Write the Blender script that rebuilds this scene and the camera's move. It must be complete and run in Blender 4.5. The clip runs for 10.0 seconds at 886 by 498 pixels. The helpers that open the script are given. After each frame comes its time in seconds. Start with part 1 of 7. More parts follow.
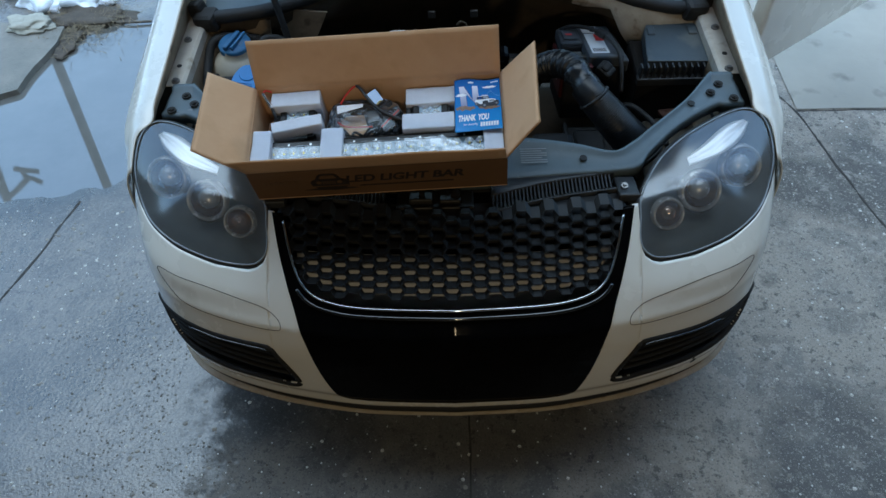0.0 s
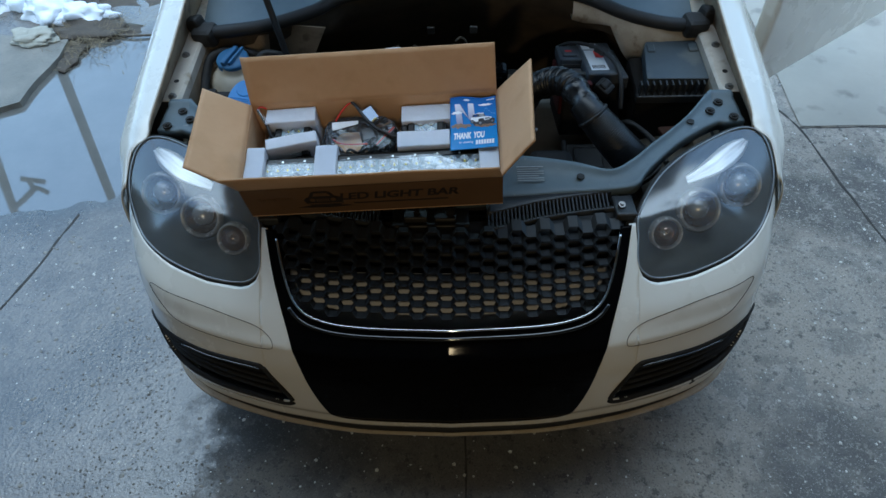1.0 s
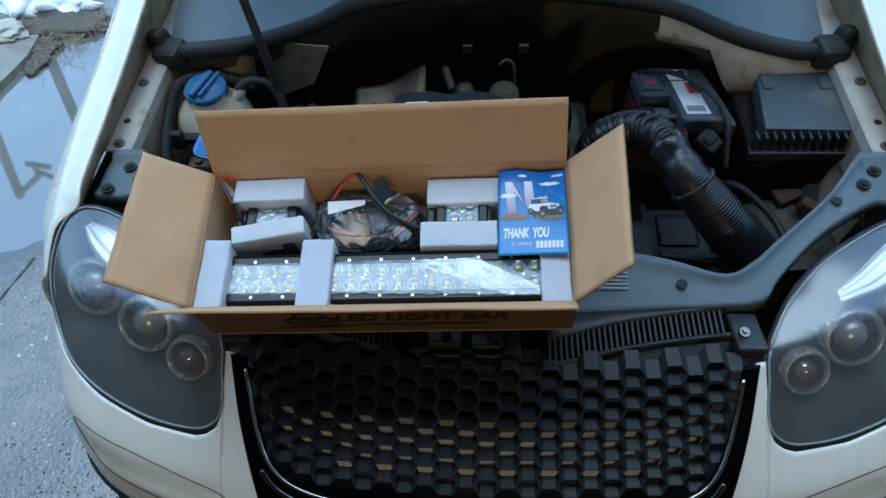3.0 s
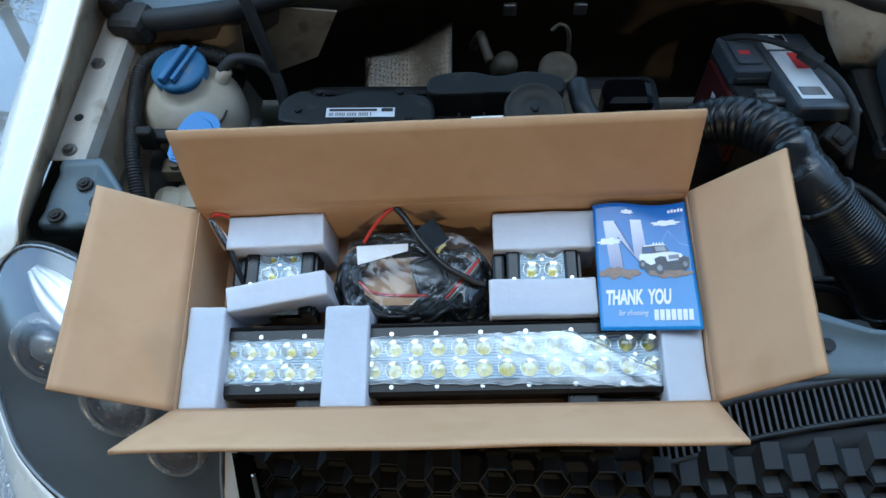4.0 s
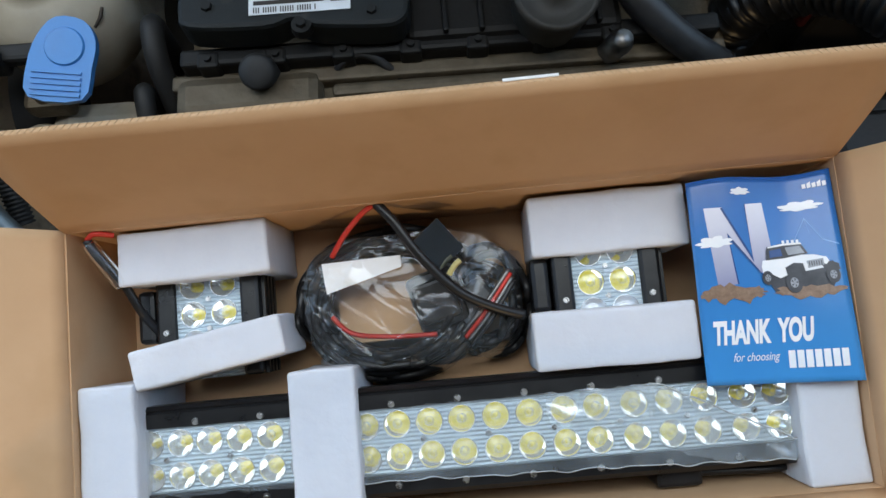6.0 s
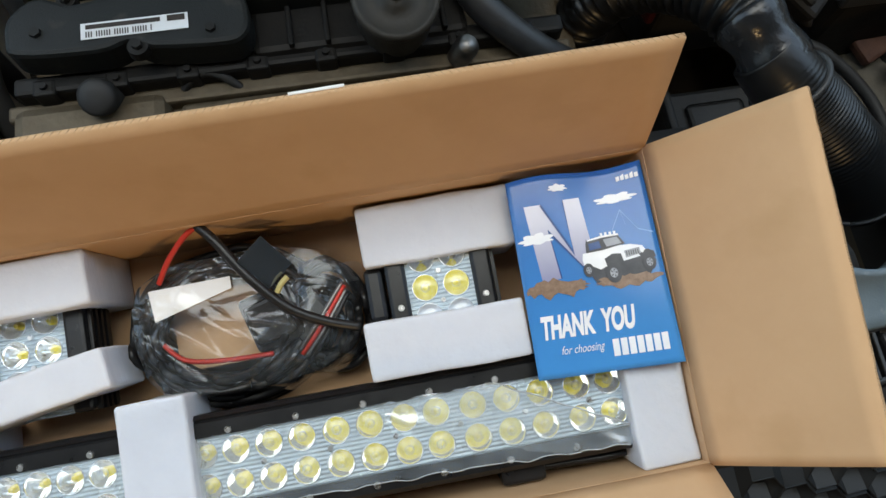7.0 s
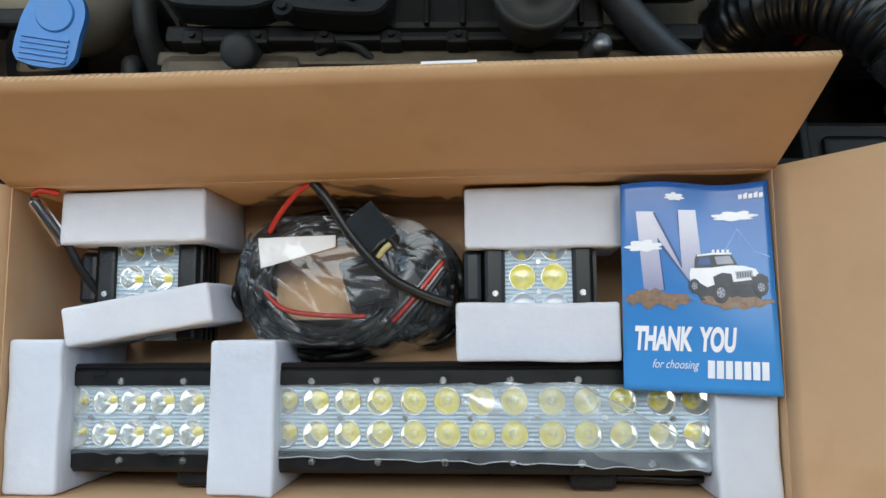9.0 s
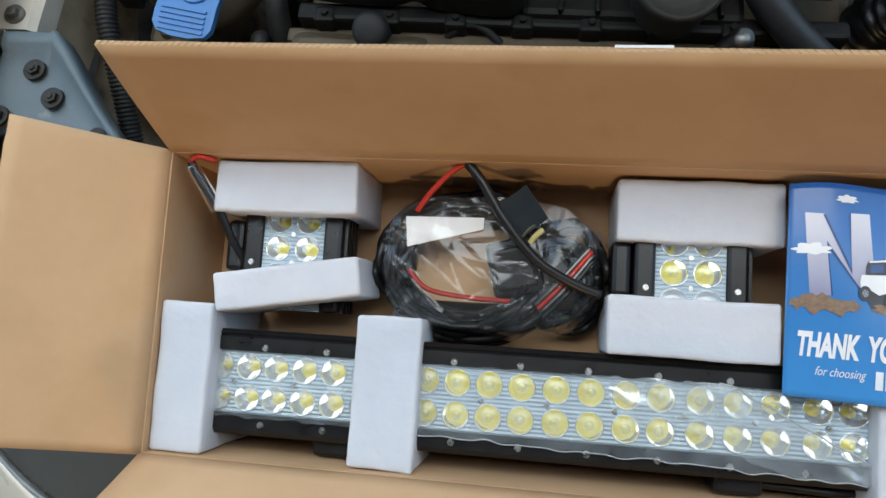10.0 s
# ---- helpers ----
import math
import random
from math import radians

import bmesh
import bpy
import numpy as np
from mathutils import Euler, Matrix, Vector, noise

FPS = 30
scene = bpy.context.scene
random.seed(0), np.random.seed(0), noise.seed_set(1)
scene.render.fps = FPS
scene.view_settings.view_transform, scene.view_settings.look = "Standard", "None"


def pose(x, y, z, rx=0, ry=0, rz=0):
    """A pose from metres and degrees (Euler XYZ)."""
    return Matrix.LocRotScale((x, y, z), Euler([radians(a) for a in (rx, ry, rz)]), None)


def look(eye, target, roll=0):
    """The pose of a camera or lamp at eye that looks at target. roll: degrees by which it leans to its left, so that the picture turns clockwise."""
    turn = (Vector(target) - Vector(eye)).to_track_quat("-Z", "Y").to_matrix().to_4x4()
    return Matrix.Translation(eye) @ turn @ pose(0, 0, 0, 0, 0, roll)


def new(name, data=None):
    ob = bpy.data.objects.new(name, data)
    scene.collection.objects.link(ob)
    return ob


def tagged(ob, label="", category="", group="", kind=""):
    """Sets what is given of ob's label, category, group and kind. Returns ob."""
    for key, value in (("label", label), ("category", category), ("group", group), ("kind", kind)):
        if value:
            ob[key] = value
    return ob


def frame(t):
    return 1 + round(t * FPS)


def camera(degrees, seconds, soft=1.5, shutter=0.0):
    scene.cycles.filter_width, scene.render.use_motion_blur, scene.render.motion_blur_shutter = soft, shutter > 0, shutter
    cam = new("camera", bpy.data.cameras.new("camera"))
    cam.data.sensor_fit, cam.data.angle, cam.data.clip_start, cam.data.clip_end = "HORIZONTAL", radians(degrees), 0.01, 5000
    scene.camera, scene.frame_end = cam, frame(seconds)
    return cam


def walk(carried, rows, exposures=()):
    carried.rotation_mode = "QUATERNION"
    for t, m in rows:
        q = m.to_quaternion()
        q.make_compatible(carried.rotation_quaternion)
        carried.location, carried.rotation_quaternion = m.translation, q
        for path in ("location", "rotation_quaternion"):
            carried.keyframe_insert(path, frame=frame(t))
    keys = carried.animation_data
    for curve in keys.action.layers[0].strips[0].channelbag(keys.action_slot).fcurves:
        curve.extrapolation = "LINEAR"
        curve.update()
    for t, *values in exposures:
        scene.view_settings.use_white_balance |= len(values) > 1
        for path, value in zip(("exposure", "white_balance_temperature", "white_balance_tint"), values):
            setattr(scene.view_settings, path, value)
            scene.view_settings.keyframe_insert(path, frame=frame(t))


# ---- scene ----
cam = camera(63.7, 10.0)
PATH = [
    (0, (0.007, -0.73, 1.924), (-0.03, 0.509, 0.353), -2.4),
    (0.5, (0.01, -0.724, 1.923), (-0.024, 0.528, 0.363), -2.3),
    (1, (0.034, -0.705, 1.919), (-0.021, 0.558, 0.369), -2.6),
    (1.5, (0.046, -0.666, 1.896), (-0.034, 0.594, 0.345), -2.8),
    (2, (-0.032, -0.539, 1.814), (-0.082, 0.718, 0.26), -3.2),
    (2.2, (-0.066, -0.462, 1.796), (-0.086, 0.793, 0.239), -3.2),
    (3.3, (0.001, -0.097, 1.654), (-0.14, 1.071, 0.036), -4.2),
    (3.5, (-0.03, -0.038, 1.622), (-0.172, 1.104, -0.013), -4.5),
    (4, (-0.133, 0.116, 1.547), (-0.202, 1.166, -0.154), -3.2),
    (4.5, (-0.147, 0.215, 1.496), (-0.252, 1.104, -0.293), -3.8),
    (5, (-0.138, 0.322, 1.452), (-0.365, 1.06, -0.393), -11.1),
    (5.2, (-0.159, 0.355, 1.429), (-0.386, 1.028, -0.441), -13.6),
    (6.3, (-0.175, 0.411, 1.357), (-0.064, 0.966, -0.561), 4.1),
    (6.5, (-0.152, 0.406, 1.358), (-0.006, 0.963, -0.557), 6.4),
    (7, (-0.095, 0.401, 1.363), (0.102, 0.969, -0.544), 9.6),
    (7.5, (-0.053, 0.406, 1.362), (0.153, 0.979, -0.543), 10.9),
    (8, (-0.036, 0.406, 1.357), (0.12, 0.983, -0.552), 8.8),
    (8.5, (-0.063, 0.4, 1.358), (-0.027, 0.981, -0.556), 0.9),
    (9, (-0.102, 0.392, 1.36), (-0.167, 0.974, -0.552), -5.8),
    (9.5, (-0.145, 0.388, 1.359), (-0.275, 0.953, -0.555), -9.9),
    (10, (-0.178, 0.384, 1.358), (-0.379, 0.937, -0.554), -15.1),
]
EXPOSURES = [(0.0, 1.93, 6340, -3), (2.2, 2.01, 6190, -4), (3.3, 2.34, 6090, -4), (4.0, 2.47, 6090, -3), (4.5, 2.47, 6590, -3), (5.2, 2.47, 7390, -1), (6.3, 2.51, 8300, 4), (7.0, 2.58, 9100, 4), (8.2, 2.61, 9300, 4), (9.2, 2.51, 8400, 3), (10.0, 2.51, 8500, 3)]
walk(cam, [(t, look(eye, target, roll)) for t, eye, target, roll in PATH], EXPOSURES)

# ---- light and world ----
world = bpy.data.worlds.new("sky")
scene.world = world
world.use_nodes = True
wn = world.node_tree.nodes
sky = wn.new("ShaderNodeTexSky")
sky.sky_type = "NISHITA"
sky.sun_disc = False
sky.sun_elevation = radians(68)
sky.sun_rotation = radians(180)
sky.air_density, sky.dust_density, sky.ozone_density = 1.2, 0.6, 1.5
wn["Background"].inputs["Strength"].default_value = 0.145
world.node_tree.links.new(sky.outputs[0], wn["Background"].inputs["Color"])

sun_data = bpy.data.lights.new("sun", "SUN")
sun_data.energy, sun_data.angle, sun_data.color = 0.45, radians(56), (0.86, 0.93, 1.0)
sun = new("sun", sun_data)
sun.matrix_world = look((-0.5, 2.5, 8.0), (0, 0.3, 0))

# the warm bulb in the garage behind the viewer
bulb_data = bpy.data.lights.new("garage_bulb", "POINT")
bulb_data.energy, bulb_data.shadow_soft_size, bulb_data.color = 11.5, 0.06, (1.0, 0.74, 0.48)
bulb = new("garage_bulb", bulb_data)
bulb.matrix_world = pose(0.05, -2.3, 2.15)

# ---- materials ----
def material(name, c1, c2=None, scale=40.0, rough=0.5, rough2=None, metal=0.0, bump=0.0, bump_scale=200.0,
             coat=0.0, trans=0.0, ior=1.45, sub=0.0, spec=0.5, spots=None, stretch=None):
    m = bpy.data.materials.new(name)
    m.use_nodes = True
    nt = m.node_tree
    b = nt.nodes["Principled BSDF"]
    b.inputs["Metallic"].default_value = metal
    b.inputs["Roughness"].default_value = rough
    b.inputs["IOR"].default_value = ior
    b.inputs["Coat Weight"].default_value = coat
    b.inputs["Coat Roughness"].default_value = 0.04
    b.inputs["Transmission Weight"].default_value = trans
    b.inputs["Specular IOR Level"].default_value = spec
    if sub:
        b.inputs["Subsurface Weight"].default_value = sub
        b.inputs["Subsurface Radius"].default_value = (0.02, 0.02, 0.02)
        b.inputs["Subsurface Scale"].default_value = 0.5
    b.inputs["Base Color"].default_value = (*c1, 1)
    tc = nt.nodes.new("ShaderNodeTexCoord")
    src = tc.outputs["Object"]
    if stretch:
        mp = nt.nodes.new("ShaderNodeMapping")
        mp.inputs["Scale"].default_value = stretch
        nt.links.new(src, mp.inputs["Vector"])
        src = mp.outputs["Vector"]
    last = None
    if c2:
        n = nt.nodes.new("ShaderNodeTexNoise")
        n.inputs["Scale"].default_value, n.inputs["Detail"].default_value = scale, 6.0
        n.inputs["Roughness"].default_value = 0.65
        nt.links.new(src, n.inputs["Vector"])
        r = nt.nodes.new("ShaderNodeValToRGB")
        r.color_ramp.elements[0].position, r.color_ramp.elements[1].position = 0.32, 0.7
        r.color_ramp.elements[0].color, r.color_ramp.elements[1].color = (*c1, 1), (*c2, 1)
        nt.links.new(n.outputs["Fac"], r.inputs["Fac"])
        last = r.outputs["Color"]
        if rough2 is not None:
            mr = nt.nodes.new("ShaderNodeMapRange")
            mr.inputs["From Min"].default_value, mr.inputs["From Max"].default_value = 0.3, 0.7
            mr.inputs["To Min"].default_value, mr.inputs["To Max"].default_value = rough, rough2
            nt.links.new(n.outputs["Fac"], mr.inputs["Value"])
            nt.links.new(mr.outputs["Result"], b.inputs["Roughness"])
    if spots:
        colour, sc, lo, hi = spots
        n2 = nt.nodes.new("ShaderNodeTexNoise")
        n2.inputs["Scale"].default_value, n2.inputs["Detail"].default_value = sc, 5.0
        nt.links.new(src, n2.inputs["Vector"])
        mr2 = nt.nodes.new("ShaderNodeMapRange")
        mr2.inputs["From Min"].default_value, mr2.inputs["From Max"].default_value = lo, hi
        nt.links.new(n2.outputs["Fac"], mr2.inputs["Value"])
        mx = nt.nodes.new("ShaderNodeMix")
        mx.data_type = "RGBA"
        nt.links.new(mr2.outputs["Result"], mx.inputs[0])
        if last:
            nt.links.new(last, mx.inputs[6])
        else:
            mx.inputs[6].default_value = (*c1, 1)
        mx.inputs[7].default_value = (*colour, 1)
        last = mx.outputs[2]
    if last:
        nt.links.new(last, b.inputs["Base Color"])
    if bump:
        nb = nt.nodes.new("ShaderNodeTexNoise")
        nb.inputs["Scale"].default_value, nb.inputs["Detail"].default_value = bump_scale, 4.0
        nt.links.new(src, nb.inputs["Vector"])
        bp = nt.nodes.new("ShaderNodeBump")
        bp.inputs["Strength"].default_value, bp.inputs["Distance"].default_value = bump, 0.002
        nt.links.new(nb.outputs["Fac"], bp.inputs["Height"])
        nt.links.new(bp.outputs["Normal"], b.inputs["Normal"])
    return m


CREAM = material("cream_white_paint", (0.74, 0.715, 0.64), (0.78, 0.755, 0.685), 3, 0.24, 0.30, coat=1.0, spots=((0.56, 0.52, 0.44), 7, 0.66, 0.85))
RAILPAINT = material("dusty_rail_paint", (0.46, 0.41, 0.345), (0.58, 0.535, 0.47), 12, 0.45, 0.6, bump=0.1, spots=((0.30, 0.235, 0.165), 16, 0.56, 0.74))
PRIMER = material("dusty_inner_paint", (0.36, 0.30, 0.22), (0.47, 0.41, 0.32), 22, 0.55, 0.7, bump=0.1, spots=((0.20, 0.15, 0.10), 30, 0.6, 0.75))
GLOSS = material("gloss_black_plastic", (0.0018, 0.0018, 0.002), (0.003, 0.003, 0.0034), 30, 0.04, 0.06, spec=0.035)
BEAD = material("glossy_black_bead", (0.004, 0.004, 0.005), (0.007, 0.007, 0.008), 30, 0.06, 0.1, spec=0.9, coat=1.0)
DIRTYMETAL = material("oily_dark_metal", (0.012, 0.011, 0.010), (0.026, 0.023, 0.020), 60, 0.45, 0.6, metal=0.4, bump=0.2)
SATIN = material("satin_black_plastic", (0.016, 0.017, 0.019), (0.028, 0.03, 0.032), 60, 0.38, 0.5, bump=0.12, bump_scale=600)
MATTE = material("matte_black_plastic", (0.008, 0.008, 0.0088), (0.015, 0.015, 0.015), 60, 0.6, 0.75, bump=0.15, bump_scale=500)
CARRIER = material("grey_carrier_plastic", (0.082, 0.115, 0.136), (0.11, 0.146, 0.168), 14, 0.42, 0.55, bump=0.15, bump_scale=500, spots=((0.20, 0.21, 0.22), 40, 0.68, 0.8))
COVER = material("grey_cover_plastic", (0.0075, 0.0093, 0.0098), (0.013, 0.0148, 0.0148), 25, 0.5, 0.66, spec=0.3, bump=0.25, bump_scale=700, spots=((0.05, 0.045, 0.037), 25, 0.60, 0.8))
RUBBER = material("black_rubber", (0.010, 0.010, 0.0105), (0.021, 0.021, 0.021), 50, 0.55, 0.7, bump=0.1)
FOIL = material("black_foil_hose", (0.005, 0.0056, 0.0064), (0.009, 0.010, 0.0115), 60, 0.3, 0.42, bump=0.12, bump_scale=120)
CHROME = material("chrome", (0.62, 0.62, 0.62), rough=0.07, metal=1.0)
STEEL = material("dull_steel", (0.17, 0.165, 0.16), (0.28, 0.27, 0.26), 90, 0.35, 0.55, metal=1.0)
OILBLACK = material("oily_black_plastic", (0.005, 0.005, 0.005), (0.011, 0.010, 0.009), 40, 0.5, 0.65, spec=0.3, bump=0.2)
ALU = material("dusty_aluminium", (0.078, 0.060, 0.040), (0.140, 0.112, 0.078), 40, 0.5, 0.7, metal=0.55, bump=0.35, bump_scale=160, spots=((0.10, 0.075, 0.05), 28, 0.55, 0.7))
SHIELD = material("embossed_foil", (0.24, 0.20, 0.15), (0.34, 0.29, 0.22), 60, 0.35, 0.5, metal=0.9, bump=0.8, bump_scale=260)
BUCKET = material("grey_lamp_bucket", (0.045, 0.052, 0.060), (0.062, 0.072, 0.082), 20, 0.35, 0.45)
CARD = material("brown_cardboard", (0.578, 0.355, 0.203), (0.633, 0.400, 0.237), 9, 0.7, 0.9, spec=0.18, bump=0.5, bump_scale=14, spots=((0.535, 0.33, 0.18), 16, 0.52, 0.78))
# carton's front face: its shade is put into this darker brown
CARDSHADE = material("shaded_cardboard", (0.118, 0.062, 0.028), (0.145, 0.078, 0.036), 9, 0.7, 0.8, bump=0.06, bump_scale=300)
KRAFT_EDGE = material("corrugated_edge", (0.30, 0.2, 0.11), (0.50, 0.37, 0.22), 500, 0.85, 0.9)
FAINTINK = material("faint_brown_print", (0.095, 0.05, 0.022), (0.13, 0.07, 0.032), 40, 0.7)
INK = material("black_print", (0.02, 0.014, 0.01), (0.03, 0.02, 0.015), 60, 0.6)
FOAM = material("white_foam", (0.60, 0.622, 0.68), (0.68, 0.70, 0.755), 22, 0.75, 0.9, bump=0.5, bump_scale=160, sub=0.75, stretch=(0.5, 0.5, 3.0))
BARBLACK = material("black_anodised", (0.006, 0.006, 0.007), (0.011, 0.011, 0.012), 60, 0.26, 0.36, bump=0.08, bump_scale=900)
LEDPLATE = material("ribbed_lens_plate", (0.46, 0.57, 0.64), (0.56, 0.66, 0.72), 30, 0.2, 0.3, metal=0.3)
VOID = material("dark_brown_lining", (0.045, 0.034, 0.024), (0.10, 0.076, 0.052), 9, 0.8, 0.9)
PHOSPHOR = material("yellow_phosphor", (1.0, 0.76, 0.012), (1.0, 0.80, 0.02), 80, 0.5)
CUP = material("frosted_lens_cup", (0.90, 0.93, 0.94), (0.94, 0.96, 0.96), 60, 0.06, 0.1, metal=0.78)


PAPER = material("white_paper", (0.75, 0.74, 0.74), (0.8, 0.79, 0.79), 20, 0.7)
CABLE = material("black_cable", (0.012, 0.012, 0.013), rough=0.35)
REDWIRE = material("red_wire", (0.55, 0.03, 0.02), rough=0.4)
BLUECAP = material("blue_plastic", (0.03, 0.20, 0.50), (0.035, 0.23, 0.56), 30, 0.4, 0.5, bump=0.08)
DULLBLUE = material("dusty_blue_plastic", (0.035, 0.13, 0.27), (0.05, 0.17, 0.33), 40, 0.5, 0.6, spots=((0.16, 0.2, 0.24), 30, 0.6, 0.8))
TANK = material("yellowed_tank_plastic", (0.36, 0.31, 0.235), (0.45, 0.395, 0.31), 14, 0.4, 0.55, sub=0.3, spots=((0.26, 0.2, 0.12), 18, 0.6, 0.78))
LABEL = material("label_white", (0.66, 0.67, 0.68), rough=0.5)
LABELRED = material("label_red", (0.55, 0.04, 0.04), rough=0.5)
DARKRED = material("dark_red_plastic", (0.055, 0.007, 0.007), rough=0.5)
DUSTY = material("dusty_brown_paint", (0.22, 0.165, 0.115), (0.36, 0.285, 0.20), 16, 0.6, 0.75, bump=0.1, spots=((0.12, 0.085, 0.055), 22, 0.55, 0.72))


def ribbed(m, pitch, depth):
    """Gives a material fine parallel ridges along x."""
    nt = m.node_tree
    tc, wv, bp = nt.nodes.new("ShaderNodeTexCoord"), nt.nodes.new("ShaderNodeTexWave"), nt.nodes.new("ShaderNodeBump")
    wv.bands_direction = "Y"
    wv.inputs["Scale"].default_value = 0.3142 / pitch
    bp.inputs["Strength"].default_value, bp.inputs["Distance"].default_value = 1.0, depth
    nt.links.new(tc.outputs["Object"], wv.inputs["Vector"])
    nt.links.new(wv.outputs["Fac"], bp.inputs["Height"])
    nt.links.new(bp.outputs["Normal"], nt.nodes["Principled BSDF"].inputs["Normal"])


ribbed(LEDPLATE, 0.0032, 0.0008)


def film_material(name, cover, gloss, rough, bump, bump_scale, edge=0.0):
    """Thin clear sheet: mostly see-through, with a share of sheen and a little haze."""
    m = bpy.data.materials.new(name)
    m.use_nodes = True
    nt = m.node_tree
    nt.nodes.remove(nt.nodes["Principled BSDF"])
    clear, shine, haze = nt.nodes.new("ShaderNodeBsdfTransparent"), nt.nodes.new("ShaderNodeBsdfGlossy"), nt.nodes.new("ShaderNodeBsdfDiffuse")
    shine.inputs["Roughness"].default_value = rough
    shine.inputs["Color"].default_value = (0.95, 0.97, 1.0, 1)
    haze.inputs["Color"].default_value = (0.70, 0.81, 0.90, 1)
    inner, outer_mix = nt.nodes.new("ShaderNodeMixShader"), nt.nodes.new("ShaderNodeMixShader")
    inner.inputs[0].default_value = gloss
    if edge:
        fr = nt.nodes.new("ShaderNodeFresnel")
        fr.inputs["IOR"].default_value = edge
        top = nt.nodes.new("ShaderNodeMixShader")
        nt.links.new(fr.outputs[0], top.inputs[0])
        nt.links.new(outer_mix.outputs[0], top.inputs[1])
        nt.links.new(shine.outputs[0], top.inputs[2])
    nt.links.new(haze.outputs[0], inner.inputs[1])
    nt.links.new(shine.outputs[0], inner.inputs[2])
    tc, nz, mr = nt.nodes.new("ShaderNodeTexCoord"), nt.nodes.new("ShaderNodeTexNoise"), nt.nodes.new("ShaderNodeMapRange")
    nz.inputs["Scale"].default_value, nz.inputs["Detail"].default_value = bump_scale, 5.0
    nt.links.new(tc.outputs["Object"], nz.inputs["Vector"])
    mr.inputs["From Min"].default_value, mr.inputs["From Max"].default_value = 0.3, 0.75
    mr.inputs["To Min"].default_value, mr.inputs["To Max"].default_value = cover * 0.45, cover * 1.6
    nt.links.new(nz.outputs["Fac"], mr.inputs["Value"])
    nt.links.new(mr.outputs["Result"], outer_mix.inputs[0])
    nt.links.new(clear.outputs[0], outer_mix.inputs[1])
    nt.links.new(inner.outputs[0], outer_mix.inputs[2])
    bp = nt.nodes.new("ShaderNodeBump")
    bp.inputs["Strength"].default_value, bp.inputs["Distance"].default_value = bump, 0.003
    nt.links.new(nz.outputs["Fac"], bp.inputs["Height"])
    nt.links.new(bp.outputs["Normal"], shine.inputs["Normal"])
    nt.links.new((top if edge else outer_mix).outputs[0], nt.nodes["Material Output"].inputs["Surface"])
    return m


FILM = film_material("milky_film", 0.16, 0.35, 0.2, 0.6, 38, 1.18)
BAG = film_material("crinkled_bag", 0.05, 0.35, 0.05, 0.1, 60, 1.38)
EYE = film_material("frosted_lens_eye", 0.30, 0.15, 0.2, 0.0, 40, 1.3)
MILK = film_material("doubled_milky_film", 0.27, 0.45, 0.25, 0.6, 30, 1.2)
CLEARCUP = film_material("clear_lens_dome", 0.07, 0.8, 0.06, 0.0, 10, 1.3)
LENS = film_material("hazed_polycarbonate", 0.072, 0.10, 0.17, 0.0, 2.5, 1.88)
GLASSY = film_material("projector_glass", 0.02, 0.5, 0.02, 0.0, 10, 1.5)

# ---- mesh helpers ----
def link_mesh(name, verts, faces, mat, parent=None, label="", smooth=True):
    me = bpy.data.meshes.new(name)
    me.from_pydata([tuple(v) for v in verts], [], faces)
    me.update()
    if smooth:
        me.polygons.foreach_set("use_smooth", [True] * len(me.polygons))
    me.materials.append(mat)
    ob = new(name, me)
    ob.parent = parent
    if label:
        tagged(ob, label)
    return ob


def part(name, bm, mat, parent=None, label="", smooth=False, m=None):
    me = bpy.data.meshes.new(name)
    bmesh.ops.recalc_face_normals(bm, faces=bm.faces)
    bm.to_mesh(me)
    bm.free()
    if smooth:
        me.polygons.foreach_set("use_smooth", [True] * len(me.polygons))
    me.materials.append(mat)
    ob = new(name, me)
    ob.parent = parent
    if m is not None:
        ob.matrix_basis = m
    if label:
        tagged(ob, label)
    return ob


def thing(name, label, category, m=None, group="", kind=""):
    ob = new(name)
    ob.empty_display_size = 0.05
    if m is not None:
        ob.matrix_basis = m
    return tagged(ob, label, category, group, kind)


def block(bm, x0, x1, y0, y1, z0, z1, bevel=0.0, m=None, seg=2):
    g = bmesh.ops.create_cube(bm, size=1.0)
    t = Matrix.Translation(((x0 + x1) / 2, (y0 + y1) / 2, (z0 + z1) / 2)) @ Matrix.Diagonal((x1 - x0, y1 - y0, z1 - z0, 1))
    vs = g["verts"]
    bmesh.ops.transform(bm, matrix=t, verts=vs)
    if bevel:
        es = list({e for v in vs for e in v.link_edges})
        r = bmesh.ops.bevel(bm, geom=es, offset=bevel, segments=seg, affect="EDGES", profile=0.5)
        vs = list({v for f in r["faces"] for v in f.verts} | {v for v in vs if v.is_valid})
    if m is not None:
        bmesh.ops.transform(bm, matrix=m, verts=[v for v in vs if v.is_valid])
    return bm


def disc(bm, c, axis, r0, r1, h, seg=24):
    rot = Vector((0, 0, 1)).rotation_difference(Vector(axis).normalized()).to_matrix().to_4x4()
    bmesh.ops.create_cone(bm, cap_ends=True, segments=seg, radius1=r0, radius2=r1, depth=h, matrix=Matrix.Translation(c) @ rot)
    return bm


def extrude_poly(bm, pts, z0, z1, m=None):
    lo = [bm.verts.new((x, y, z0)) for x, y in pts]
    hi = [bm.verts.new((x, y, z1)) for x, y in pts]
    n = len(pts)
    bm.faces.new(lo[::-1])
    bm.faces.new(hi)
    for i in range(n):
        bm.faces.new((lo[i], lo[(i + 1) % n], hi[(i + 1) % n], hi[i]))
    if m is not None:
        bmesh.ops.transform(bm, matrix=m, verts=lo + hi)
    return bm


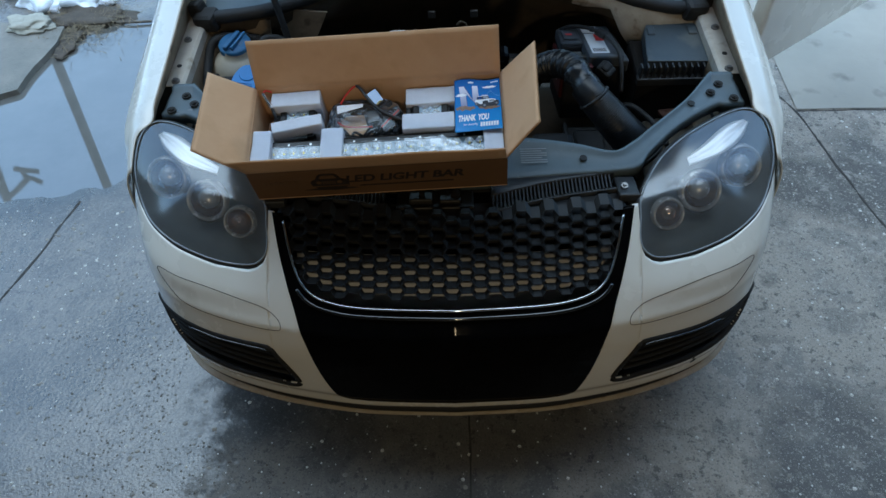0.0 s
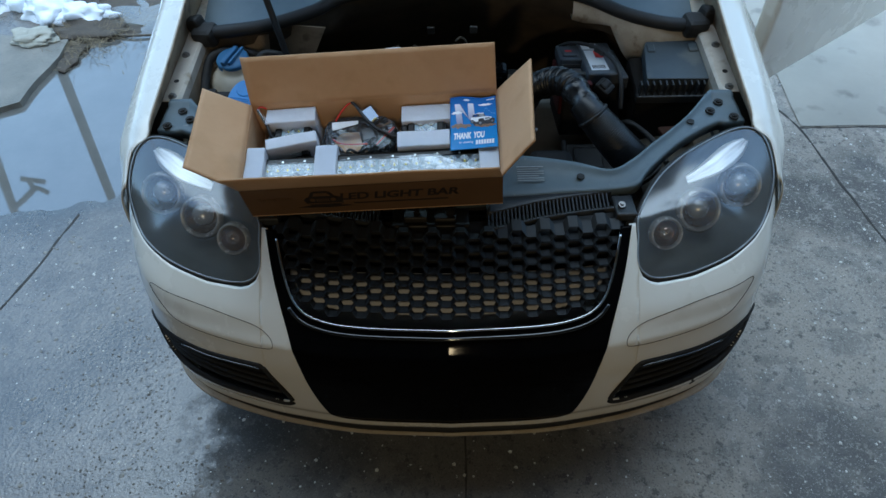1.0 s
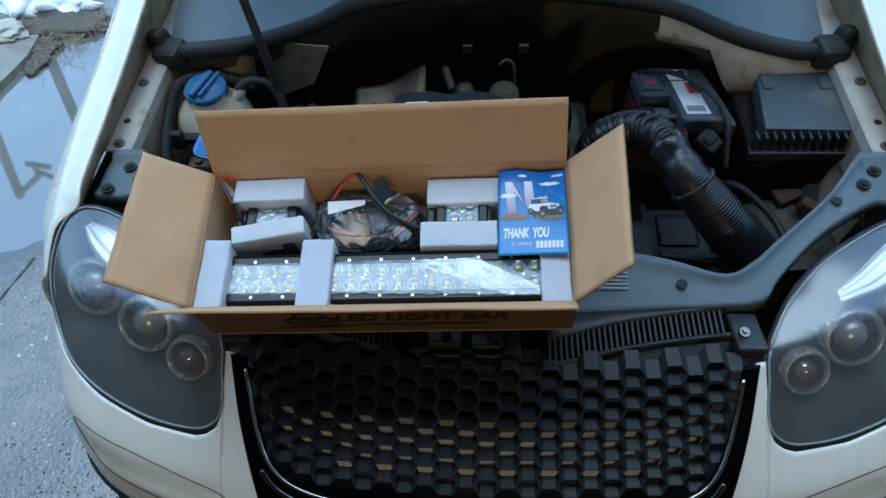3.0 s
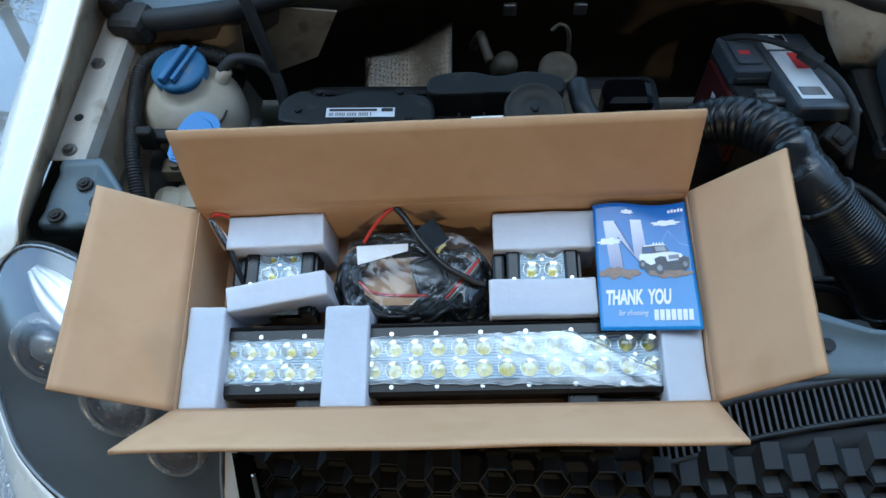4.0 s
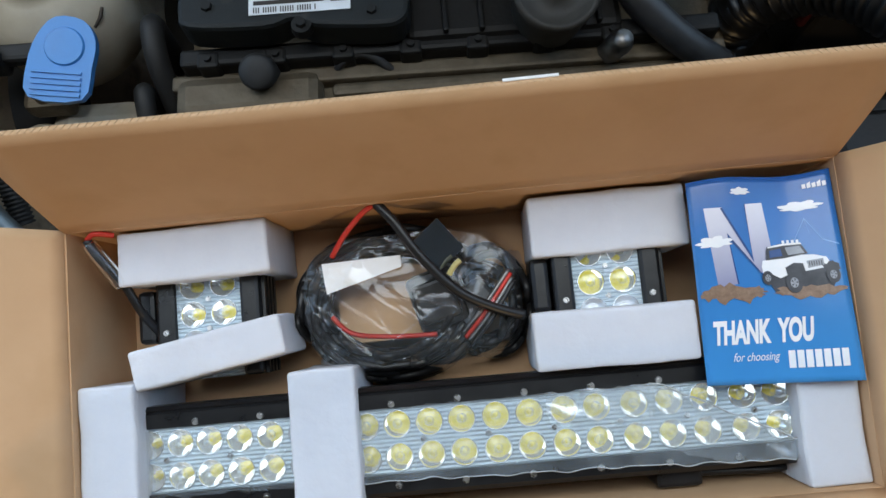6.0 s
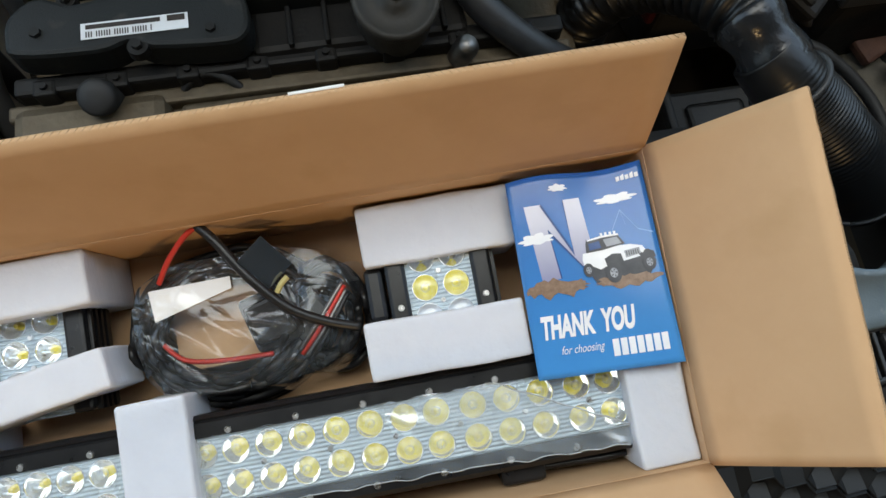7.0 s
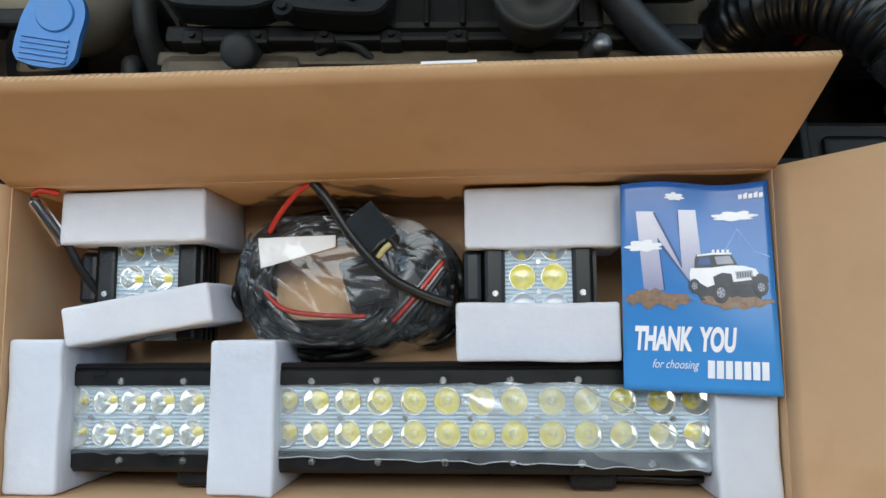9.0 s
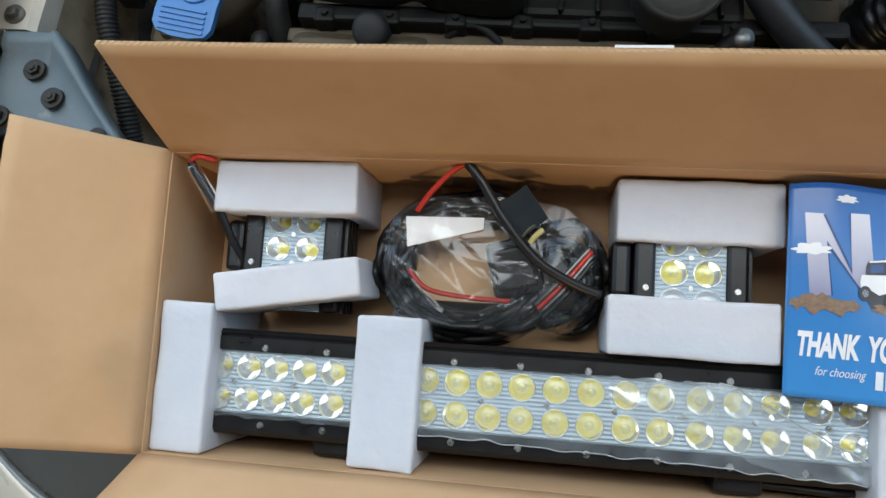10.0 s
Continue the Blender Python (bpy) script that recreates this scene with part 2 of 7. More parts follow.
def spline(pts, n):
    """Catmull-Rom through pts, n points a span."""
    p = [Vector(q) for q in pts]
    out = []
    for i in range(len(p) - 1):
        a, b, c, d = p[max(i - 1, 0)], p[i], p[i + 1], p[min(i + 2, len(p) - 1)]
        for k in range(n):
            t = k / n
            out.append(0.5 * ((2 * b) + (c - a) * t + (2 * a - 5 * b + 4 * c - d) * t * t + (3 * b - a - 3 * c + d) * t ** 3))
    out.append(p[-1])
    return out


def loop_spline(pts, n):
    p = [Vector(q) for q in pts]
    k = len(p)
    out = []
    for i in range(k):
        a, b, c, d = p[i - 1], p[i], p[(i + 1) % k], p[(i + 2) % k]
        for j in range(n):
            t = j / n
            out.append(0.5 * ((2 * b) + (c - a) * t + (2 * a - 5 * b + 4 * c - d) * t * t + (3 * b - a - 3 * c + d) * t ** 3))
    return out


def tube(name, pts, radius, mat, parent=None, label="", seg=10, n=6, ribs=0.0, rib_len=0.01, squash=1.0, raw=False):
    """A hose or wire along a smooth line; ribs: how far its corrugations stand out."""
    line = [Vector(q) for q in pts] if raw else spline(pts, n)
    if ribs:
        fine = []
        for a, b in zip(line, line[1:]):
            k = max(1, round((b - a).length / (rib_len / 4)))
            fine += [a.lerp(b, j / k) for j in range(k)]
        line = fine + [line[-1]]
    verts, faces = [], []
    up = Vector((0, 0, 1))
    run = 0.0
    for i, q in enumerate(line):
        d = (line[min(i + 1, len(line) - 1)] - line[max(i - 1, 0)]).normalized()
        side = d.cross(up)
        if side.length < 1e-3:
            side = d.cross(Vector((1, 0, 0)))
        side.normalize()
        nor = side.cross(d)
        if i:
            run += (q - line[i - 1]).length
        r = radius(i / (len(line) - 1)) if callable(radius) else radius
        if ribs:
            r += ribs * math.sin(run / rib_len * 2 * math.pi)
        for k in range(seg):
            a = 2 * math.pi * k / seg
            verts.append(q + side * (r * math.cos(a)) + nor * (r * squash * math.sin(a)))
    m = len(line)
    for i in range(m - 1):
        for k in range(seg):
            faces.append((i * seg + k, i * seg + (k + 1) % seg, (i + 1) * seg + (k + 1) % seg, (i + 1) * seg + k))
    faces.append(tuple(range(seg))[::-1])
    faces.append(tuple((m - 1) * seg + k for k in range(seg)))
    return link_mesh(name, verts, faces, mat, parent, label)


def grid(rows, closed=False):
    """Vertices and faces of a sheet through rows of points."""
    w = len(rows[0])
    verts = [p for r in rows for p in r]
    faces = []
    for i in range(len(rows) - 1):
        for k in range(w if closed else w - 1):
            a, b = k, (k + 1) % w
            faces.append((i * w + a, i * w + b, (i + 1) * w + b, (i + 1) * w + a))
    return verts, faces


def facing(sheet, way):
    """Turns a sheet's faces so that they look along way."""
    v, f = sheet
    total = Vector()
    for q in f:
        a, b, c = (Vector(v[i]) for i in q[:3])
        total += (b - a).cross(c - a)
    return (v, f) if total.dot(Vector(way)) > 0 else (v, [q[::-1] for q in f])


def solid(ob, t, offset=0.0):
    s = ob.modifiers.new("thickness", "SOLIDIFY")
    s.thickness, s.offset = t, offset
    return ob


def inside(x, y, poly):
    hit = False
    for (ax, ay), (bx, by) in zip(poly, poly[1:] + poly[:1]):
        if (ay > y) != (by > y) and x < (bx - ax) * (y - ay) / (by - ay) + ax:
            hit = not hit
    return hit


def writing(name, text, size, m, mat, parent, label="", bold=0.0, shear=0.0, widen=1.0):
    """Words as a thin mesh, centred on the pose m (x along the line, y up the letters)."""
    cu = bpy.data.curves.new(name, "FONT")
    cu.body, cu.size, cu.align_x, cu.align_y, cu.shear, cu.offset = text, size, "CENTER", "CENTER", shear, bold
    cu.extrude = 0.0001
    ob = bpy.data.objects.new(name, cu)
    scene.collection.objects.link(ob)
    me = bpy.data.meshes.new_from_object(ob.evaluated_get(bpy.context.evaluated_depsgraph_get()))
    bpy.data.objects.remove(ob)
    me.transform(Matrix.Diagonal((widen, 1, 1, 1)))
    me.materials.clear()
    me.materials.append(mat)
    out = new(name, me)
    out.parent = parent
    out.matrix_basis = m
    if label:
        tagged(out, label)
    return out

# ---- ground ----
CONCRETE = material("worn_damp_concrete", (0.195, 0.171, 0.141), (0.36, 0.317, 0.267), 2.3, 0.5, 0.75, bump=0.85, bump_scale=110, ior=1.6, spec=0.6, spots=((0.075, 0.067, 0.059), 1.5, 0.50, 0.585))
SMOOTHC = material("smooth_pale_concrete", (0.27, 0.255, 0.22), (0.35, 0.33, 0.29), 2.0, 0.55, 0.75, bump=0.15, bump_scale=90, spots=((0.13, 0.125, 0.115), 5.0, 0.56, 0.68))


def speckle(m, scale, lo, hi, colour, amount):
    """Lays small flecks of aggregate over a material's colour."""
    nt = m.node_tree
    b = nt.nodes["Principled BSDF"]
    tc, n, mr, mx = nt.nodes.new("ShaderNodeTexCoord"), nt.nodes.new("ShaderNodeTexNoise"), nt.nodes.new("ShaderNodeMapRange"), nt.nodes.new("ShaderNodeMix")
    n.inputs["Scale"].default_value, n.inputs["Detail"].default_value, n.inputs["Roughness"].default_value = scale, 3.0, 0.7
    nt.links.new(tc.outputs["Object"], n.inputs["Vector"])
    mr.inputs["From Min"].default_value, mr.inputs["From Max"].default_value, mr.inputs["To Max"].default_value = lo, hi, amount
    nt.links.new(n.outputs["Fac"], mr.inputs["Value"])
    mx.data_type = "RGBA"
    nt.links.new(mr.outputs["Result"], mx.inputs[0])
    nt.links.new(b.inputs["Base Color"].links[0].from_socket, mx.inputs[6])
    mx.inputs[7].default_value = (*colour, 1)
    nt.links.new(mx.outputs[2], b.inputs["Base Color"])


speckle(CONCRETE, 7, 0.52, 0.60, (0.135, 0.124, 0.11), 0.7)
speckle(CONCRETE, 17, 0.55, 0.63, (0.36, 0.33, 0.29), 0.5)
speckle(CONCRETE, 34, 0.56, 0.64, (0.05, 0.045, 0.04), 0.8)
speckle(CONCRETE, 75, 0.58, 0.65, (0.34, 0.32, 0.28), 0.7)
speckle(CONCRETE, 170, 0.54, 0.66, (0.04, 0.038, 0.035), 0.7)
speckle(CONCRETE, 230, 0.60, 0.68, (0.46, 0.45, 0.42), 0.8)


def soak(m, lo, hi, film_end):
    """Rain-soaked stretch: dark up to about x = lo, drying out towards x = hi; a shiny film of water ends raggedly at film_end."""
    nt = m.node_tree
    b = nt.nodes["Principled BSDF"]
    tc, sp, n, add, mr = (nt.nodes.new("ShaderNode" + k) for k in ("TexCoord", "SeparateXYZ", "TexNoise", "Math", "MapRange"))
    n.inputs["Scale"].default_value, n.inputs["Detail"].default_value = 2.6, 5.0
    add.operation = "MULTIPLY_ADD"
    add.inputs[1].default_value = 1.5
    nt.links.new(tc.outputs["Object"], sp.inputs[0])
    nt.links.new(tc.outputs["Object"], n.inputs["Vector"])
    nt.links.new(n.outputs["Fac"], add.inputs[0])
    nt.links.new(sp.outputs["X"], add.inputs[2])
    mr.inputs["From Min"].default_value, mr.inputs["From Max"].default_value = lo + 0.75, hi + 0.75
    nt.links.new(add.outputs[0], mr.inputs["Value"])
    mx, wet = nt.nodes.new("ShaderNodeMix"), nt.nodes.new("ShaderNodeMix")
    mx.data_type = wet.data_type = "RGBA"
    wet.blend_type = "MULTIPLY"
    wet.inputs[0].default_value = 1.0
    wet.inputs[7].default_value = (0.42, 0.405, 0.39, 1)
    colour, rough = b.inputs["Base Color"].links[0].from_socket, b.inputs["Roughness"].links[0].from_socket
    nt.links.new(colour, wet.inputs[6])
    nt.links.new(mr.outputs["Result"], mx.inputs[0])
    nt.links.new(wet.outputs[2], mx.inputs[6])
    nt.links.new(colour, mx.inputs[7])
    nt.links.new(mx.outputs[2], b.inputs["Base Color"])
    ragged, reach, dry = (nt.nodes.new("ShaderNode" + k) for k in ("TexNoise", "Math", "MapRange"))
    ragged.inputs["Scale"].default_value, ragged.inputs["Detail"].default_value, ragged.inputs["Roughness"].default_value = 16.0, 6.0, 0.7
    reach.operation = "MULTIPLY_ADD"
    reach.inputs[1].default_value = 0.5
    nt.links.new(tc.outputs["Object"], ragged.inputs["Vector"])
    nt.links.new(ragged.outputs["Fac"], reach.inputs[0])
    nt.links.new(sp.outputs["X"], reach.inputs[2])
    dry.inputs["From Min"].default_value, dry.inputs["From Max"].default_value = film_end + 0.19, film_end + 0.31
    nt.links.new(reach.outputs[0], dry.inputs["Value"])
    rm = nt.nodes.new("ShaderNodeMix")
    nt.links.new(dry.outputs["Result"], rm.inputs[0])
    thin = nt.nodes.new("ShaderNodeMath")
    thin.operation = "MULTIPLY"
    thin.inputs[1].default_value = 0.46
    nt.links.new(rough, thin.inputs[0])
    nt.links.new(thin.outputs[0], rm.inputs[2])
    nt.links.new(rough, rm.inputs[3])
    nt.links.new(rm.outputs[0], b.inputs["Roughness"])
    inv = nt.nodes.new("ShaderNodeMath")
    inv.operation = "SUBTRACT"
    inv.inputs[0].default_value = 1.0
    nt.links.new(dry.outputs["Result"], inv.inputs[1])
    film = nt.nodes.new("ShaderNodeMath")
    film.operation = "MULTIPLY"
    film.inputs[1].default_value = 1.0
    nt.links.new(inv.outputs[0], film.inputs[0])
    nt.links.new(film.outputs[0], b.inputs["Coat Weight"])
    b.inputs["Coat Roughness"].default_value, b.inputs["Coat IOR"].default_value = 0.16, 1.46
    nt.links.new(b.inputs["Normal"].links[0].from_socket, b.inputs["Coat Normal"])


soak(CONCRETE, 0.25, 0.75, -0.70)
ROUGHC = material("pitted_concrete", (0.13, 0.125, 0.108), (0.22, 0.208, 0.18), 8, 0.45, 0.7, bump=1.0, bump_scale=120)
WATER = material("puddle_water", (0.105, 0.104, 0.096), (0.15, 0.146, 0.134), 2, 0.015, 0.03, spec=1.0, ior=1.75, coat=0.5)
SNOW = material("dirty_snow", (0.70, 0.75, 0.80), (0.80, 0.84, 0.88), 12, 0.7, 0.85, bump=0.8, bump_scale=40, sub=0.2)
STONE = material("pale_stone", (0.27, 0.26, 0.215), (0.38, 0.365, 0.305), 18, 0.7, 0.85, bump=0.8, bump_scale=60)
SOIL = material("wet_soil", (0.042, 0.032, 0.023), (0.09, 0.072, 0.053), 20, 0.6, 0.8, bump=1.0, bump_scale=60)
GRASS = material("dead_grass", (0.10, 0.08, 0.048), (0.24, 0.19, 0.12), 30, 0.8)
WOODPOST = material("weathered_post", (0.075, 0.063, 0.049), (0.12, 0.10, 0.08), 30, 0.7, 0.85)
JOINT = material("dirt_joint", (0.03, 0.028, 0.026), (0.06, 0.055, 0.05), 60, 0.8)


PUD = [(-2.05, 1.045), (-1.72, 1.06), (-1.48, 1.085), (-1.30, 1.125), (-1.19, 1.24), (-1.12, 1.45), (-1.08, 1.8), (-1.12, 2.08), (-1.33, 2.16),
       (-1.55, 2.13), (-1.66, 2.03), (-1.75, 1.96), (-1.80, 1.82), (-1.84, 1.66), (-1.98, 1.5), (-2.15, 1.2)]
PUD_A = np.array(PUD)
PUD_D = np.roll(PUD_A, -1, 0) - PUD_A


def shore(x, y):
    """How far (x, y) lies outside the puddle; negative inside."""
    if x > -0.6 or y < 0.6 or x < -3 or y > 4.5:
        return 1.0
    q = np.array((x, y)) - PUD_A
    t = np.clip((q * PUD_D).sum(1) / (PUD_D ** 2).sum(1), 0, 1)
    d = float(np.sqrt(((q - PUD_D * t[:, None]) ** 2).sum(1)).min())
    return -d if inside(x, y, PUD) else d


def ground_height(x, y):
    d = shore(x, y) + 0.03 * noise.noise((x * 7, y * 7, 5.0)) + 0.012 * noise.noise((x * 22, y * 22, 8.0))
    return max(-0.012, min(0.0045, d * 0.09)) + 0.004 * (noise.noise((x * 1.3, y * 1.3, 0.0)) - 0.2) + 0.0022 * noise.noise((x * 6, y * 6, 4.0))


def axis(lo, hi, near0, near1, fine, coarse):
    a = list(np.arange(near0, near1 + 1e-6, fine))
    out, s = [], near0
    step = fine
    while s > lo:
        step = min(step * 1.5, coarse)
        s -= step
        out.append(s)
    out = out[::-1] + a
    s, step = near1, fine
    while s < hi:
        step = min(step * 1.5, coarse)
        s += step
        out.append(s)
    return out


gx, gy = axis(-400, 400, -2.6, 2.4, 0.03, 60), axis(-400, 400, -0.6, 3.0, 0.03, 60)
gv, gf = grid([[(x, y, ground_height(x, y) if abs(x) < 4 and abs(y) < 5 else 0.0) for x in gx] for y in gy])
ground = link_mesh("ground", gv, gf, CONCRETE)
tagged(ground, "worn damp grey concrete yard, pitted and stained", "ground", kind="structure")


def crack(name, pts, width):
    """A dark open joint between slabs, with ragged sides."""
    line = spline([(x, y, 0) for x, y in pts], 14)
    rows = []
    for i, q in enumerate(line):
        d = (line[min(i + 1, len(line) - 1)] - line[max(i - 1, 0)]).normalized()
        s = Vector((-d.y, d.x, 0))
        w = width * (0.7 + 0.6 * noise.noise((q.x * 25, q.y * 25, 1)))
        o = 0.006 * noise.noise((q.x * 9, q.y * 9, 7))
        rows.append([(q.x + s.x * (o + k * w), q.y + s.y * (o + k * w), ground_height(q.x, q.y) + h) for k, h in ((-1, 0.0005), (0, 0.002), (1, 0.0005))])
    ob = link_mesh(name, *grid(rows), JOINT)
    return tagged(ob, "dark dirt-filled joint between concrete slabs", "joint", kind="structure")


rows = [[(x + 0.006 * noise.noise((y * 9, x, 2)), y, ground_height(x, y) + 0.004) for x in np.concatenate([np.linspace(1.37, 3.0, 40), [5.45]])] for y in np.concatenate([np.linspace(1.456, 3.6, 50), [8.9]])]
tagged(link_mesh("pavement_slab", *facing(grid(rows), (0, 0, 1)), SMOOTHC), "smoother pale concrete slab beyond the joint", "slab", kind="structure")
crack("slab_joint", [(1.30, 1.58), (1.363, 1.449), (1.42, 1.15), (1.488, 0.841), (1.60, 0.40), (1.72, -0.1)], 0.007)
crack("slab_joint", [(1.363, 1.449), (1.72, 1.448), (2.4, 1.45), (3.2, 1.46)], 0.005)
crack("slab_joint", [(-1.72, 0.25), (-1.505, 0.602), (-1.374, 1.039)], 0.006)
crack("slab_joint", [(0.04, 0.25), (0.037, -0.068), (0.03, -0.6)], 0.004)
crack("slab_joint", [(1.30, 1.58), (1.1, 2.1), (0.95, 2.6)], 0.006)

pl = loop_spline([(x, y, 0) for x, y in PUD], 10)
heart = sum(pl, Vector()) / len(pl)
wide = [p + (p - heart).normalized() * 0.09 for p in pl]
bm = bmesh.new()
bm.faces.new([bm.verts.new((p.x + 0.02 * noise.noise((p.x * 14, p.y * 14, 3)), p.y + 0.02 * noise.noise((p.x * 14, p.y * 14, 9)), 0.0012)) for p in wide])
puddle = part("puddle", bm, WATER)
tagged(puddle, "still shallow puddle of rain water reflecting the sky", "puddle", kind="structure")

# raised slab with a stone, litter and snow at the yard's edge
bm = bmesh.new()
extrude_poly(bm, [(-1.776, 2.11), (-1.772, 1.985), (-1.79, 1.90), (-1.815, 1.81), (-1.825, 1.74), (-1.83, 1.665), (-1.90, 1.63), (-2.15, 1.50), (-2.6, 1.25), (-4.5, 0.9), (-4.5, 2.3), (-2.4, 2.2)], -0.05, 0.028)
slab = part("slab_edge", bm, ROUGHC)
tagged(slab, "raised broken concrete slab at the yard edge", "slab", kind="structure")


def lump(name, c, size, mat, label, category, seed, rough=0.25, flat=True):
    bm = bmesh.new()
    bmesh.ops.create_icosphere(bm, subdivisions=4, radius=1.0)
    for v in bm.verts:
        k = 1 + rough * noise.noise(v.co * 1.6 + Vector((seed, 0, 0))) + rough * 0.35 * noise.noise(v.co * 5 + Vector((seed, 2, 0)))
        v.co = Vector((v.co.x * size[0] * k, v.co.y * size[1] * k, max(v.co.z, -0.35) * size[2] * k))
    ob = part(name, bm, mat, None, "", True)
    ob.location = c
    return tagged(ob, label, category)


lump("stone", (-1.935, 2.115, 0.042), (0.115, 0.062, 0.024), STONE, "flat pale stone lying on the slab edge", "stone", 3, 0.55)
for k, (x, y, sx, sy, sz) in enumerate(((-1.76, 2.30, 0.12, 0.06, 0.06), (-1.95, 2.37, 0.13, 0.09, 0.07), (-2.13, 2.50, 0.14, 0.09, 0.08), (-1.70, 2.345, 0.05, 0.03, 0.025), (-2.30, 2.44, 0.12, 0.07, 0.06), (-1.90, 2.62, 0.20, 0.12, 0.08))):
    lump("snow_mound", (x, y, 0.025), (sx, sy, sz), SNOW, "small mound of melting dirty snow", "snow", 5 + 3 * k, 0.7)
lump("soil_bank", (-1.72, 2.20, 0.0), (0.22, 0.10, 0.035), SOIL, "low bank of wet soil and litter", "soil", 13, 0.7)
lump("soil_bank", (-1.735, 2.02, 0.0), (0.06, 0.12, 0.022), SOIL, "low bank of wet soil and litter by the puddle", "soil", 17, 0.7)
lump("soil_bank", (-1.95, 2.62, -0.02), (0.55, 0.30, 0.05), SOIL, "low bank of wet soil under snow", "soil", 19, 0.6)
rng = random.Random(4)
gverts, gfaces = [], []
for _ in range(900):
    x, y = rng.gauss(-1.72, 0.11), rng.gauss(2.16, 0.09)
    a, l, h = rng.uniform(0, 6.28), rng.uniform(0.015, 0.06), rng.uniform(0.002, 0.022)
    w = rng.uniform(0.0010, 0.0022)
    s = Vector((-math.sin(a), math.cos(a), 0)) * w
    p = Vector((x, y, 0.02))
    q = p + Vector((math.cos(a) * l, math.sin(a) * l, h))
    i = len(gverts)
    gverts += [p - s, p + s, q + s * 0.3, q - s * 0.3]
    gfaces.append((i, i + 1, i + 2, i + 3))
tagged(link_mesh("dead_grass", gverts, gfaces, GRASS), "tangle of dead grass and twigs on wet soil", "grass", kind="stuff")
sv, sf = [], []
for _ in range(1500):
    x, y = rng.uniform(-2.2, 2.0), rng.uniform(-0.5, 2.2)
    if y > 1.0 and x < -0.9:
        continue
    r = rng.choice((0.002, 0.003, 0.004, 0.006))
    i = len(sv)
    z = ground_height(x, y)
    a0 = rng.uniform(0, 3)
    sv += [(x + r * math.cos(a0 + k * 1.256) * rng.uniform(0.7, 1.2), y + r * math.sin(a0 + k * 1.256) * rng.uniform(0.7, 1.2), z + 0.0003) for k in range(5)] + [(x, y, z + r * 0.45)]
    sf += [(i + k, i + (k + 1) % 5, i + 5) for k in range(5)]


for _ in range(1500):
    x, y = rng.uniform(-2.0, 1.9), rng.uniform(-0.5, 1.6)
    if abs(x) < 0.8 and y > 0.3 or x < -1.0 and y > 1.0:
        continue
    r = rng.choice((0.0012, 0.0018, 0.0026))
    i = len(sv)
    sv += [(x + r * math.cos(k * 1.256) * rng.uniform(0.6, 1.6), y + r * math.sin(k * 1.256) * rng.uniform(0.6, 1.6), ground_height(x, y) + 0.0003) for k in range(5)] + [(x, y, ground_height(x, y) + r * 0.4)]
    sf += [(i + k, i + (k + 1) % 5, i + 5) for k in range(5)]
PEBBLE = material("pebble_in_concrete", (0.13, 0.12, 0.105), (0.30, 0.275, 0.235), 60, 0.35, 0.6)
pv, pf = [], []
for _ in range(3600):
    x, y = rng.uniform(-2.1, 2.2), rng.uniform(-0.5, 1.7)
    if abs(x) < 0.75 and y > 0.25 or x < -0.95 and y > 1.0 or abs(x) < 0.65 and rng.random() < 0.8:
        continue
    r = rng.choice((0.002, 0.003, 0.004, 0.005, 0.008))
    i, a0, q = len(pv), rng.uniform(0, 3), rng.uniform(0.5, 1.0)
    z = ground_height(x, y)
    ring = [(r * math.cos(a0 + k * 0.898) * rng.uniform(0.8, 1.2), r * q * math.sin(a0 + k * 0.898) * rng.uniform(0.8, 1.2)) for k in range(7)]
    pv += [(x + a, y + b, z - 0.0003) for a, b in ring] + [(x + a * 0.7, y + b * 0.7, z + 0.0006 + r * 0.08) for a, b in ring]
    pf += [(i + k, i + (k + 1) % 7, i + 7 + (k + 1) % 7, i + 7 + k) for k in range(7)] + [tuple(i + 7 + k for k in range(7))]
tagged(link_mesh("pebbles", pv, pf, PEBBLE, smooth=False), "worn pebbles showing in the concrete surface", "pebbles", kind="stuff")
GRIT = material("pale_grit", (0.45, 0.44, 0.41), (0.72, 0.70, 0.66), 90, 0.5, 0.7)
tagged(link_mesh("gravel", sv, sf, GRIT, smooth=False), "scattered pale grit on the concrete", "gravel", kind="stuff")
lv, lf = [], []
for _ in range(2600):
    x, y = rng.gauss(-0.86, 0.19), rng.gauss(0.14, 0.30)
    if y > 0.10 and x > -0.83 or y < -0.5:
        continue
    r = rng.choice((0.0008, 0.0012, 0.0018, 0.003))
    i = len(lv)
    z = ground_height(x, y)
    lv += [(x + r * math.cos(k * 1.256) * rng.uniform(0.6, 1.6), y + r * math.sin(k * 1.256) * rng.uniform(0.6, 1.6), z + 0.0003) for k in range(5)] + [(x, y, z + r * 0.35)]
    lf += [(i + k, i + (k + 1) % 5, i + 5) for k in range(5)]
tagged(link_mesh("wet_litter", lv, lf, SOIL, smooth=False), "dark wet crumbs of soil strewn on the concrete", "litter", kind="stuff")


tagged(tube("stick", [(-1.56, 2.157, 0.012), (-1.48, 2.152, 0.014), (-1.39, 2.158, 0.012)], 0.006, WOODPOST, n=4, seg=6), "thin weathered stick lying at the puddle's far edge", "stick")


def post(x, y, lean, height, width, label):
    t = thing("post", label, "post", pose(x, y, 0))
    bm = bmesh.new()
    block(bm, -width / 2, width / 2, -width / 2, width / 2, 0, height, 0.006)
    for v in bm.verts:
        v.co.y += lean * v.co.z
    part("pole", bm, WOODPOST, t)
    return t


